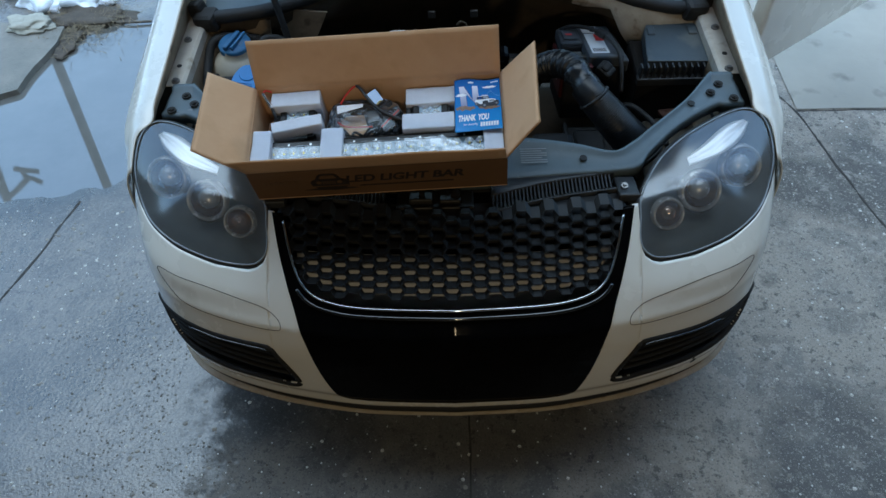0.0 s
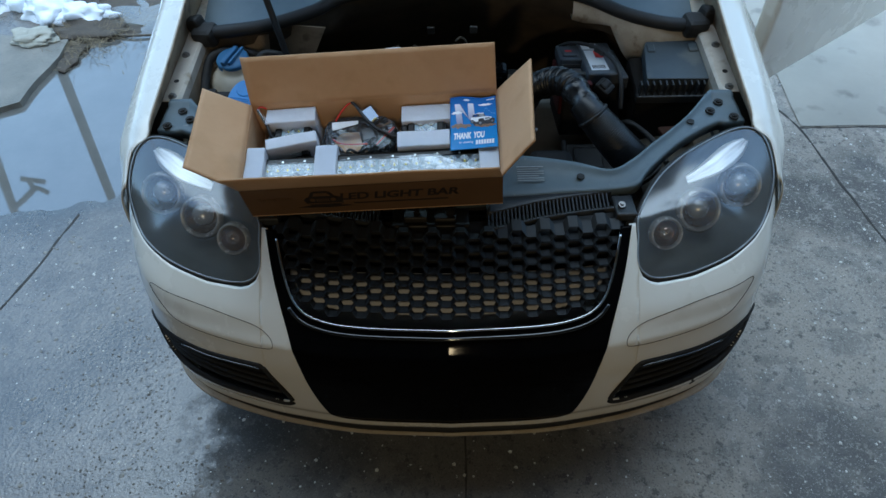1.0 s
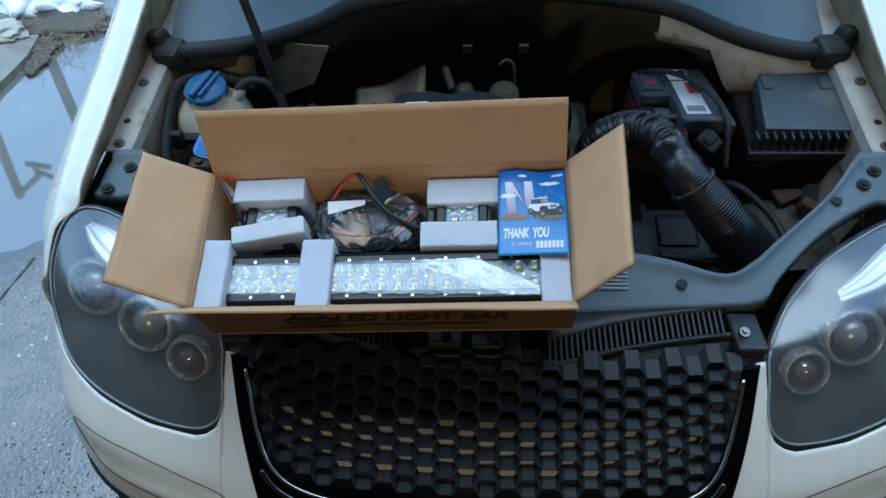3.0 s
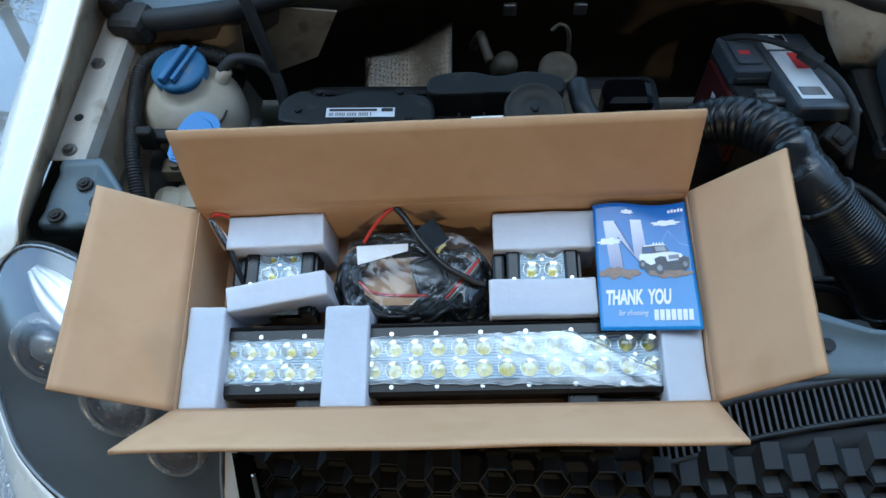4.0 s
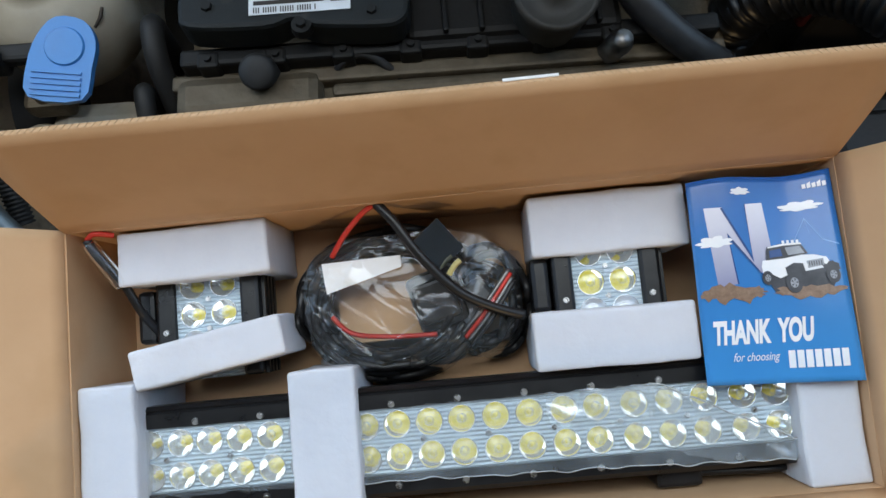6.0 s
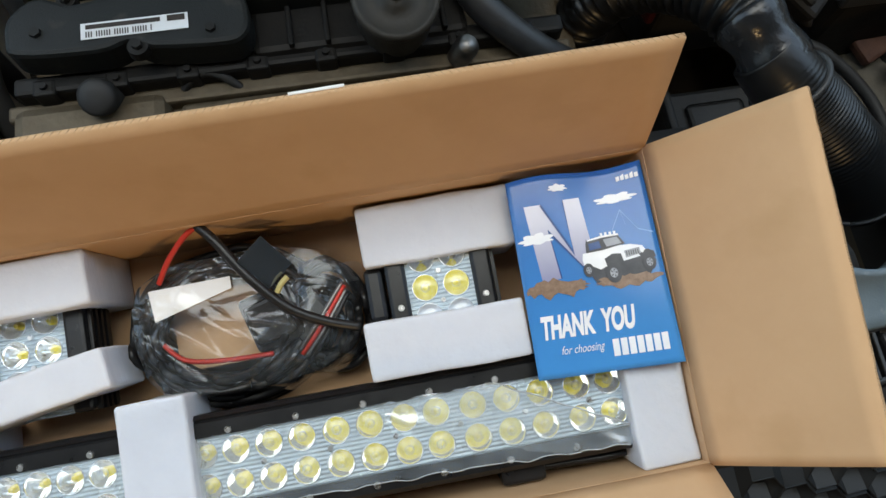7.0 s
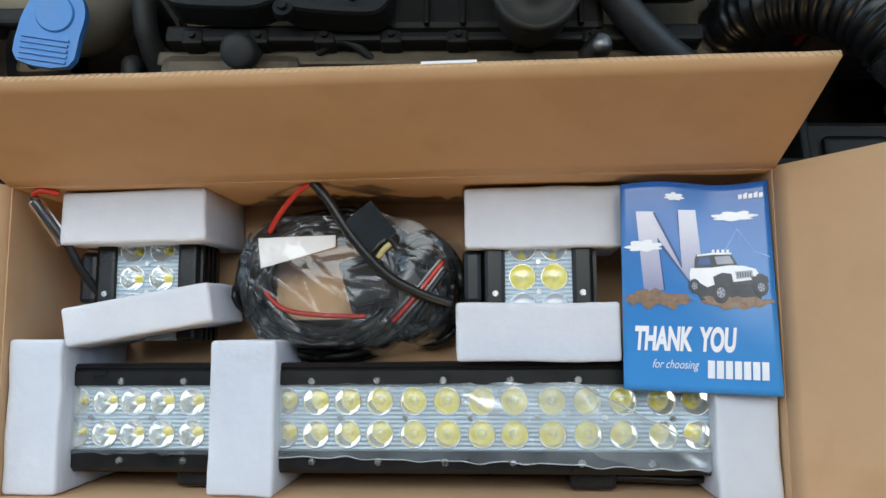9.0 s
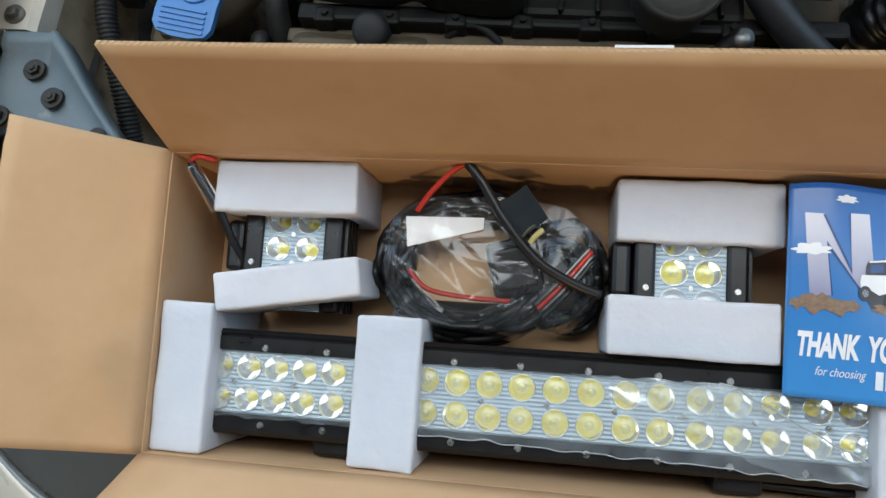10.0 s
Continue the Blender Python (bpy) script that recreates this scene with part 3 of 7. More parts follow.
post(-2.61, 3.36, -0.20, 4.4, 0.050, "slim weathered post standing beyond the puddle")
pole = thing("utility_pole", "leaning weathered utility pole with a braced crossarm beyond the puddle", "pole")
tube("pole", [(-4.25, 5.0, 0.0), (-4.75, 5.0, 2.0), (-5.24, 5.0, 3.92), (-5.33, 5.0, 4.27)], lambda t: 0.06 - 0.015 * t, WOODPOST, pole, n=6, seg=10)
tube("brace", [(-5.31, 5.0, 4.22), (-5.10, 5.0, 4.06), (-4.89, 5.0, 3.88)], 0.034, WOODPOST, pole, n=4, seg=8)
tube("crossarm", [(-4.98, 5.0, 3.73), (-4.86, 5.0, 3.76), (-4.73, 5.0, 3.785)], 0.030, WOODPOST, pole, n=4, seg=8)
tube("hanger", [(-4.90, 5.0, 3.75), (-4.91, 5.0, 3.86), (-4.84, 5.0, 3.90), (-4.77, 5.0, 3.97)], 0.028, WOODPOST, pole, n=5, seg=8)

# the unseen garage front behind the viewer and its lamp, with added light blockers
WALL = material("brown_render", (0.10, 0.085, 0.07), (0.13, 0.11, 0.09), 3, 0.8, 0.9, bump=0.4, bump_scale=40)
DARKIN = material("dark_garage_door", (0.02, 0.02, 0.022), (0.035, 0.034, 0.034), 4, 0.6)
bm = bmesh.new()
block(bm, -2.75, -1.35, -1.2, -1.0, 0, 2.9)
block(bm, 1.35, 2.75, -1.2, -1.0, 0, 2.9)
block(bm, -1.35, 1.35, -1.2, -1.0, 2.15, 2.9)
tagged(part("wall_garage_front", bm, WALL), "brown rendered garage front round an open doorway", "wall", kind="structure")
for name, q in (("wall_garage_west", (-1.75, -1.6, -6.0, -1.2, 0, 2.9)), ("wall_garage_east", (1.6, 1.75, -6.0, -1.2, 0, 2.9)), ("wall_garage_back", (-1.6, 1.6, -6.0, -5.85, 0, 2.9))):
    tagged(part(name, block(bmesh.new(), *q), DARKIN), "dark inner garage wall", "wall", kind="structure")
# unseen far walls added to hide the bright horizon in the headlight lenses
for name, q in (("wall_yard_east", (5.5, 5.7, -1.2, 9.0, 0, 2.9)), ("wall_yard_west", (-7.2, -7.0, -1.2, 9.0, 0, 2.4))):
    tagged(part(name, block(bmesh.new(), *q), WALL), "unseen plain brown wall added to darken lens reflections", "wall", kind="structure")
tagged(part("ceiling_garage", block(bmesh.new(), -1.75, 1.75, -6.0, -1.2, 2.9, 3.0), DARKIN), "dark garage ceiling", "ceiling", kind="structure")
# unseen walls added to keep skylight off the car's front from the sides
for name, x0, x1 in (("wall_porch_west", -2.75, -2.6), ("wall_porch_east", 2.6, 2.75)):
    tagged(part(name, block(bmesh.new(), x0, x1, -1.0, 0.30, 0, 2.72), WALL), "unseen brown side wall added to block skylight", "wall", kind="structure")
# unseen overhang added to shade the ground and bound the sky in the lenses
tagged(part("eaves_garage", block(bmesh.new(), -2.75, 2.75, -1.0, 0.42, 2.72, 2.86), WALL), "unseen brown eaves added to shade the car's front", "eaves", kind="structure")

# ---- the car ----
car = thing("car", "cream-white hatchback with its bonnet up and black honeycomb grille", "car")
YZ = ([0.20, 0.235, 0.262, 0.281, 0.32, 0.45, 0.54, 0.56, 0.60, 0.64, 0.70, 0.75], [0.085, 0.077, 0.0765, 0.076, 0.068, 0.075, 0.100, 0.118, 0.165, 0.222, 0.322, 0.41])
XD = ([0, 0.2, 0.4, 0.55, 0.65, 0.71, 0.75, 0.78, 0.80, 0.81], [0, 0.008, 0.038, 0.08, 0.125, 0.175, 0.235, 0.31, 0.40, 0.62])


def eased(xs, ys, n=1200):
    """A fine table of a smooth curve through the points that never overshoots them."""
    x, y = np.array(xs, float), np.array(ys, float)
    h, d = np.diff(x), np.diff(y) / np.diff(x)
    m = np.concatenate([[d[0]], [0.0 if a * b <= 0 else 2 * a * b / (a + b) for a, b in zip(d, d[1:])], [d[-1]]])
    q = np.linspace(x[0], x[-1], n)
    i = np.clip(np.searchsorted(x, q) - 1, 0, len(h) - 1)
    t = (q - x[i]) / h[i]
    return q, (2 * t ** 3 - 3 * t ** 2 + 1) * y[i] + (t ** 3 - 2 * t ** 2 + t) * h[i] * m[i] + (3 * t ** 2 - 2 * t ** 3) * y[i + 1] + (t ** 3 - t ** 2) * h[i] * m[i + 1]


YZ, XD = eased(*YZ), eased(*XD)
CURVE = eased([0.2, 0.5, 0.66, 0.75], [1.0, 1.0, 0.74, 0.7])
LEDGE = eased([0.38, 0.49, 0.69, 0.79], [0, 1, 1, 0])


def nose(x, z):
    """How far back the bumper's skin lies at x and height z."""
    ledge = 0.011 * math.exp(-((z - 0.596) / 0.026) ** 2) * float(np.interp(abs(x), *LEDGE))
    return float(np.interp(z, *YZ) + np.interp(z, *CURVE) * np.interp(abs(x), *XD)) - ledge


PANEL = eased([0.282, 0.285, 0.292, 0.305, 0.33, 0.40, 0.49, 0.571, 0.6165, 0.658, 0.695, 0.71], [0.16, 0.255, 0.276, 0.289, 0.300, 0.320, 0.338, 0.360, 0.3795, 0.398, 0.412, 0.418])


def panel_edge(z):
    return float(np.interp(z, *PANEL))


GR_X = [0.0, 0.06, 0.127, 0.19, 0.24, 0.28, 0.311, 0.332, 0.3475, 0.358, 0.368, 0.378, 0.387, 0.395]
GR_Z = [0.5902, 0.5903, 0.5908, 0.5918, 0.5936, 0.5972, 0.603, 0.6115, 0.623, 0.636, 0.653, 0.674, 0.694, 0.71]


def grille_inner(z):
    """Half the width of the grille's opening at height z; it ends at 0.59."""
    return float(np.interp(z, GR_Z, GR_X))


FOG = [(0.386, 0.339), (0.425, 0.455), (0.437, 0.474), (0.455, 0.479), (0.57, 0.474), (0.685, 0.474), (0.742, 0.455), (0.745, 0.42), (0.69, 0.357), (0.585, 0.337), (0.476, 0.335)]

# bumper skin, its upper edge shaped round the headlights
def bumper_top(a):
    if a <= 0.4235:
        return 0.702
    return float(np.interp(a, [0.424, 0.427, 0.434, 0.450, 0.468, 0.55, 0.642, 0.708, 0.752, 0.775, 0.80, 0.81], [0.662, 0.648, 0.638, 0.631, 0.6275, 0.6265, 0.6335, 0.6435, 0.653, 0.668, 0.69, 0.70]))


us = np.concatenate([np.linspace(0, 0.4235, 60), [0.4238], np.linspace(0.424, 0.47, 16), np.linspace(0.478, 0.70, 40), np.linspace(0.705, 0.80, 30), np.linspace(0.8003, 0.81, 14)])
xs = np.concatenate([-us[::-1], us[1:]])
verts, faces = grid([[(x, nose(x, z), z) for x in xs for z in [0.249 + (bumper_top(abs(x)) - 0.249) * t]] for t in np.linspace(0, 1, 90)])
keep = []
for f in faces:
    cx = sum(verts[i][0] for i in f) / 4
    cz = sum(verts[i][2] for i in f) / 4
    a = abs(cx)
    if cz > 0.283 and a < panel_edge(cz) - 0.008:
        continue
    if inside(a, cz, FOG) or 0.4237 < a < 0.4240:
        continue
    keep.append(f)
bumper = link_mesh("front_bumper", verts, keep, CREAM, car, "cream-white painted bumper with a cracked lower lip")
solid(bumper, 0.004, -1)

# washer covers drawn on the bumper as fine joints
for s in (-1, 1):
    ring = [(0.399, 0.540), (0.405, 0.560), (0.450, 0.580), (0.56, 0.594), (0.64, 0.596), (0.693, 0.595), (0.699, 0.584), (0.672, 0.560), (0.62, 0.541), (0.485, 0.534), (0.42, 0.534)]
    pts = loop_spline([(s * x, 0, z) for x, z in ring], 6)
    pts = [Vector((p.x, nose(p.x, p.z) - 0.0005, p.z)) for p in pts]
    tube("washer_cover_joint", pts + pts[:1], 0.0007, MATTE, bumper, "fine dark joint of a headlight washer cover", seg=5, raw=True)
tube("crack", [(0.606, nose(0.606, 0.334) - 0.001, 0.334), (0.600, nose(0.6, 0.32) - 0.001, 0.320), (0.612, nose(0.612, 0.306) - 0.001, 0.306), (0.602, nose(0.6, 0.294) - 0.001, 0.292)], 0.0014, MATTE, bumper, "jagged crack in the lower lip", seg=5)

# lower lips
rows = [[(x, nose(x, 0.262) + 0.004 - d * max(0.0, 1 - (abs(x) / 0.66) ** 2), z) for x in xs] for z, d in ((0.251, -0.001), (0.248, 0.006), (0.242, 0.010), (0.236, 0.011), (0.233, 0.0))]
link_mesh("black_lip", *grid(rows), MATTE, car, "matte black spoiler lip")
rows = [[(x, nose(x, 0.25) + d, z) for x in xs] for z, d in ((0.236, 0.006), (0.2355, -0.009), (0.233, -0.0135), (0.2285, -0.0135), (0.226, -0.008), (0.224, 0.05))]
link_mesh("splitter", *grid(rows), PRIMER, car, "thin scuffed pale splitter edge")
rows = [[(x, nose(x, 0.25) + d, 0.2245 + 0.01 * d) for x in xs] for d in (0.04, 0.3, 0.9)]
link_mesh("undertray", *grid(rows), MATTE, car, "black undertray")

# black panel round the grille
zs = np.concatenate([[0.282, 0.2835, 0.286, 0.289], np.linspace(0.292, 0.702, 110)])
ts = np.linspace(-1, 1, 161)
verts, faces = grid([[(t * panel_edge(z), nose(t * panel_edge(z), z) - 0.004, z) for t in ts] for z in zs])
keep = []
for f in faces:
    cx = sum(verts[i][0] for i in f) / 4
    cz = sum(verts[i][2] for i in f) / 4
    if cz > 0.5905 and abs(cx) < grille_inner(cz):
        continue
    keep.append(f)
solid(link_mesh("grille_panel", verts, keep, GLOSS, car, "gloss black bumper panel without a number plate"), 0.006, -1)
# chrome outline of the grille
half = list(zip(GR_X, GR_Z))[1:-1]
u = [(-x, z) for x, z in half[::-1]] + [(0, 0.5902)] + half
tube("chrome_trim", [(x, nose(x, z) - 0.008, z) for x, z in u], 0.0034, CHROME, car, "thin chrome outline of the grille", seg=8, n=5)
u2 = [(x * 1.022, z - 0.012) for x, z in u[4:-4]]
tube("trim_strip", [(x, nose(x, z) - 0.007, z) for x, z in u2], 0.0052, BEAD, car, "gloss black bead under the chrome", seg=8, n=5)

# honeycomb: a frame with one deep thin-walled tube for each cell
HR, SQUASH, ROWS = 0.02127, 0.815, 0.156


def grille_at(x, v):
    """A place on the grille's face; v runs from 0 at the chrome to 1 at the top."""
    z = 0.594 + 0.108 * v
    return Vector((x, nose(x, z) + 0.012 - 0.010 * v, z))


RISE = (grille_at(0, 1) - grille_at(0, 0)).normalized()


def cell_mesh(kind):
    """A hexagonal tube cut along the grille's slope; roofed where it meets the shelf."""
    face_n = Vector((1, 0, 0)).cross(RISE)
    deep = Vector((0, 0.019, -0.002))
    hexagon = [(math.cos(math.pi / 3 * k), math.sin(math.pi / 3 * k)) for k in range(6)]

    def ring(r, h, d):
        return [Vector((HR * r * c, 0, 0)) + RISE * (HR * SQUASH * r * q) + face_n * h + deep * d for c, q in hexagon]

    rings = [ring(1.0, -0.003, 0.10), ring(1.0, 0.0, 0.0), ring(0.98, 0.0008, 0.0), ring(0.93, 0.0008, 0.0), ring(0.91, 0.0, 0.02), ring(0.88, 0.0, 1.0)]
    v, f = grid(rings, True)
    if kind == "top":
        o = len(v)
        v += [rings[1][k] + Vector((0, 0.030, 0.003)) for k in range(4)]
        f += [(6 + k, 6 + k + 1, o + k + 1, o + k) for k in range(3)]
    me = bpy.data.meshes.new("cell")
    me.from_pydata([tuple(p) for p in v], [], f)
    me.update()
    me.materials.append(CELLS)
    return me


CELLS = material("slate_grille_plastic", (0.008, 0.009, 0.0105), (0.013, 0.015, 0.017), 40, 0.40, 0.5, bump=0.08, bump_scale=500, spec=0.4)
BEAM = material("pale_beam", (0.50, 0.515, 0.55), (0.58, 0.595, 0.63), 20, 0.6)
cells = {k: cell_mesh(k) for k in ("through", "top")}
rows = []
for v in np.linspace(-0.05, 1.04, 8):
    e = grille_inner(0.594 + 0.108 * min(max(v, 0.0), 1))
    e = max(e, 0.36)
    rows.append([grille_at(x, v) + Vector((0, 0.040, -0.016)) for x in np.linspace(-e, e, 30)])
verts, faces = grid(rows)
backing = solid(link_mesh("grille_frame", verts, [f for f in faces if f[0] // 30 >= 4], MATTE, car, "black honeycomb grille frame"), 0.002)
for col in range(-12, 13):
    x = -0.003 + col * HR * 1.5
    for row in range(6):
        v = (0.175 if col % 2 else 0.096) + ROWS * row
        z = 0.594 + 0.108 * min(v, 1)
        if abs(x) > grille_inner(z) + 0.003:
            continue
        kind = "top" if row == 5 and abs(col) > 3 else "through"
        ob = new("cell", cells[kind])
        ob.parent = backing
        slope = (nose(x + 0.01, z) - nose(x - 0.01, z)) / 0.02
        ob.matrix_basis = Matrix.Translation(grille_at(x, v)) @ Matrix(((1, 0, 0, 0), (slope, 1, 0, 0), (0, 0, 1, 0), (0, 0, 0, 1)))
rows = [[grille_at(x, v) + Vector((0, 0.040, -0.045)) for x in np.linspace(-0.37, 0.37, 24)] for v in (-0.25, 0.1, 0.35, 0.55)]
solid(link_mesh("crash_beam", *grid(rows), BEAM, car, "dusty pale crash beam behind the grille"), 0.03, -1)
bm = bmesh.new()
block(bm, -0.42, 0.42, 0.40, 0.43, 0.28, 0.66, 0.01)
part("radiator", bm, MATTE, car, "dark radiator behind the grille")

# slotted shelf above the grille, open over the bonnet latch
SHELF = Matrix.Translation((0, 0.405, 0.706)) @ Euler((radians(-16), 0, 0)).to_matrix().to_4x4()
SHELF_Y = eased([0.0, 0.10, 0.21, 0.365, 0.40], [0.380, 0.394, 0.425, 0.452, 0.456])
bm = bmesh.new()
block(bm, -0.0021, 0.0021, -0.047, 0.002, -0.016, 0.0, 0.0008, seg=1)
slat_mesh = bpy.data.meshes.new("slat")
bm.to_mesh(slat_mesh)
bm.free()
slat_mesh.materials.append(SATIN)
for s, x0, x1 in ((-1, 0.16, 0.378), (1, 0.094, 0.378)):
    xs_ = np.linspace(x0 - 0.004, x1 + 0.004, 24)
    back = [float(np.interp(x, *SHELF_Y)) for x in xs_]
    rows = [[(s * x, y + d, 0.703 + h) for d, h in ((-0.003, -0.03), (-0.003, 0.0), (0.0, 0.0015), (max(0.004, 0.447 - y), 0.003), (max(0.006, 0.452 - y), -0.02))] for x, y in zip(xs_, back)]
    shelf = solid(link_mesh("slotted_shelf", *grid(rows), SATIN, car, "black slotted air guide above the grille"), 0.002)
    rows = [[(s * x, y + d, 0.703 + h) for d, h in ((-0.052, -0.02), (-0.052, -0.002), (-0.046, -0.001), (-0.046, -0.02))] for x, y in zip(xs_, back)]
    link_mesh("front_bar", *grid(rows), SATIN, shelf)
    rows = [[(s * x, y + d, 0.672) for d in (-0.060, 0.02)] for x, y in zip(xs_, back)]
    link_mesh("recess", *grid(rows), MATTE, shelf, "dark hollow under the slots")
    for x in np.arange(x0, x1, 0.0089):
        slat = new("slat", slat_mesh)
        slat.parent = shelf
        slat.matrix_basis = Matrix.Translation((s * float(x), float(np.interp(x, *SHELF_Y)), 0.703))
bm = bmesh.new()
block(bm, -0.13, 0.05, -0.040, 0.035, -0.030, -0.022, 0.004, SHELF)
block(bm, -0.10, -0.045, -0.03, 0.02, -0.022, -0.006, 0.004, SHELF)
block(bm, -0.03, 0.02, -0.03, 0.02, -0.022, -0.010, 0.004, SHELF)
disc(bm, SHELF @ Vector((0.008, -0.01, -0.004)), (0, -0.2, 1), 0.012, 0.010, 0.012, 14)
disc(bm, SHELF @ Vector((-0.07, -0.015, -0.002)), (0, -0.2, 1), 0.008, 0.007, 0.012, 6)
part("bonnet_latch", bm, DIRTYMETAL, car, "dirty metal bonnet latch")
for s in (-1, 1):
    bm = bmesh.new()
    block(bm, -0.026, 0.022, -0.03, 0.05, -0.02, 0.002, 0.005, Matrix.Translation((s * 0.408, 0.40, 0.706)) @ Euler((radians(-14), 0, 0)).to_matrix().to_4x4())
    end = part("shelf_bracket", bm, SATIN, car, "black bracket bolted at the shelf's end")
    bm = bmesh.new()
    disc(bm, (s * 0.398, 0.402, 0.712), (0, -0.2, 1), 0.009, 0.008, 0.006, 16)
    disc(bm, (s * 0.398, 0.402, 0.716), (0, -0.2, 1), 0.005, 0.004, 0.006, 6)
    part("bolt", bm, STEEL, end)

# lock carrier: one sheet from bracket to bracket
inner = [(0.723, 0.766), (0.676, 0.7665), (0.662, 0.760), (0.590, 0.668), (0.490, 0.578), (0.434, 0.529), (0.383, 0.505), (0.30, 0.535), (0.19, 0.560), (0.09, 0.566), (0, 0.568)]
outer = [(0.735, 0.66), (0.690, 0.657), (0.658, 0.655), (0.559, 0.590), (0.474, 0.506), (0.44, 0.462), (0.379, 0.453), (0.266, 0.447), (0.139, 0.437), (0.06, 0.432), (0, 0.430)]
hz = [0.742, 0.742, 0.742, 0.738, 0.732, 0.727, 0.722, 0.720, 0.718, 0.716, 0.716]
li = spline([(*p, z) for p, z in zip(inner, hz)], 5)
lo = spline([(*p, z - 0.008) for p, z in zip(outer, hz)], 5)
for s in (-1, 1):
    rows = []
    for a, b in zip(li, lo):
        a, b = Vector(a), Vector(b)
        prof = [(0.0, -0.03), (0.0, -0.004), (0.03, 0.003), (0.14, 0.003), (0.20, -0.004), (0.5, -0.003), (0.8, -0.006), (0.96, -0.002), (1.0, -0.006), (1.0, -0.03)]
        rows.append([(s * a.lerp(b, t).x, a.lerp(b, t).y, a.lerp(b, t).z + h) for t, h in prof])
    lc = solid(link_mesh("lock_carrier", *grid(rows), CARRIER, car, "blue-grey plastic lock carrier, scuffed, with bolts"), 0.003)
    for x, y, z in ((0.682, 0.723, 0.743), (0.656, 0.693, 0.741), (0.709, 0.670, 0.741)):
        bm = bmesh.new()
        disc(bm, (s * x, y, z - 0.002), (0, 0, 1), 0.012, 0.0115, 0.003, 20)
        disc(bm, (s * x, y, z + 0.001), (0, 0, 1), 0.0075, 0.0068, 0.004, 6)
        disc(bm, (s * x, y, z + 0.0035), (0, 0, 1), 0.0035, 0.003, 0.002, 10)
        part("bolt", bm, DIRTYMETAL, lc)
    for x, y in ((0.313, 0.487), (0.600, 0.655)):
        bm = bmesh.new()
        disc(bm, (s * x, y, 0.7205 if x < 0.5 else 0.737), (0, 0, 1), 0.009, 0.009, 0.002, 20)
        part("hole", bm, MATTE, lc, "dark round hole")
    if s > 0:
        bm = bmesh.new()
        for k in range(7):
            block(bm, 0.165, 0.228 - 0.012 * (k % 3 == 2), 0.478 + 0.0075 * k, 0.4812 + 0.0075 * k, 0.7165, 0.7172)
        part("carrier_print", bm, material("worn_grey_print", (0.22, 0.25, 0.27), (0.32, 0.34, 0.35), 300, 0.6), lc, "small pale printed lines")

# headlights
BROWNBOWL = material("brown_bowl", (0.62, 0.43, 0.33), (0.74, 0.54, 0.43), 30, 0.10, metal=0.9)
EYELID = material("fluted_silver_strip", (0.88, 0.90, 0.92), (0.92, 0.93, 0.94), 40, 0.32, 0.42, metal=0.85)
LENSEDGE = material("clear_lens_edge", (0.20, 0.225, 0.25), (0.28, 0.31, 0.34), 30, 0.15, 0.25, coat=0.5)
GUNMETAL = material("frosted_lamp_ring", (0.32, 0.33, 0.34), (0.44, 0.45, 0.46), 60, 0.2, 0.3, metal=0.45)
CORNERS = [(0.428, 0.372, 0.706), (0.424, 0.329, 0.683), (0.421, 0.284, 0.657), (0.432, 0.260, 0.640), (0.468, 0.251, 0.628), (0.55, 0.268, 0.627), (0.642, 0.309, 0.634), (0.708, 0.361, 0.644), (0.750, 0.424, 0.655),
           (0.773, 0.498, 0.698), (0.768, 0.570, 0.733), (0.745, 0.611, 0.748), (0.70, 0.615, 0.750), (0.63, 0.585, 0.744), (0.54, 0.525, 0.738), (0.475, 0.458, 0.727)]
rimline = loop_spline(CORNERS, 5)
mid = sum(rimline, Vector()) / len(rimline)
LENS_PUSH = 0.036


flatten = np.linalg.svd(np.array([tuple(p - mid) for p in rimline]))[2][2]
nrm = Vector(flatten) * (1 if flatten[2] > 0 else -1)
RIM = [((p - mid) - nrm * (p - mid).dot(nrm), (p - mid).dot(nrm)) for p in rimline]


def bowl(push, rim_push, s, scale=1.0, power=2.0, steps=14):
    """A smooth shell over the rim line."""
    rows = []
    for i in range(steps + 1):
        t = (1 - i / steps) ** 0.8
        ring = [mid + flat * (scale * t) + nrm * (rim_push + high * t * t + push * (1 - t ** power)) for flat, high in RIM]
        rows.append([Vector((s * q.x, q.y, q.z)) for q in ring])
    return grid(rows, True)


def under_lens(p, push, sink):
    """The place under the outer lens at the foot of p, sink below its surface."""
    flat = (p - mid) - nrm * (p - mid).dot(nrm)
    best = max(RIM, key=lambda q: q[0].normalized().dot(flat.normalized()))
    t = min(1.0, flat.length / best[0].length)
    return mid + flat + nrm * (best[1] * t * t + push * (1 - t * t) - sink)


def lathe(profile, c, ax, seg=28):
    """Turned part: profile of (radius, height) along ax at c."""
    rot = Vector((0, 0, 1)).rotation_difference(Vector(ax).normalized())
    rows = [[Vector(c) + rot @ Vector((r * math.cos(2 * math.pi * k / seg), r * math.sin(2 * math.pi * k / seg), h)) for k in range(seg)] for r, h in profile]
    return grid(rows, True)


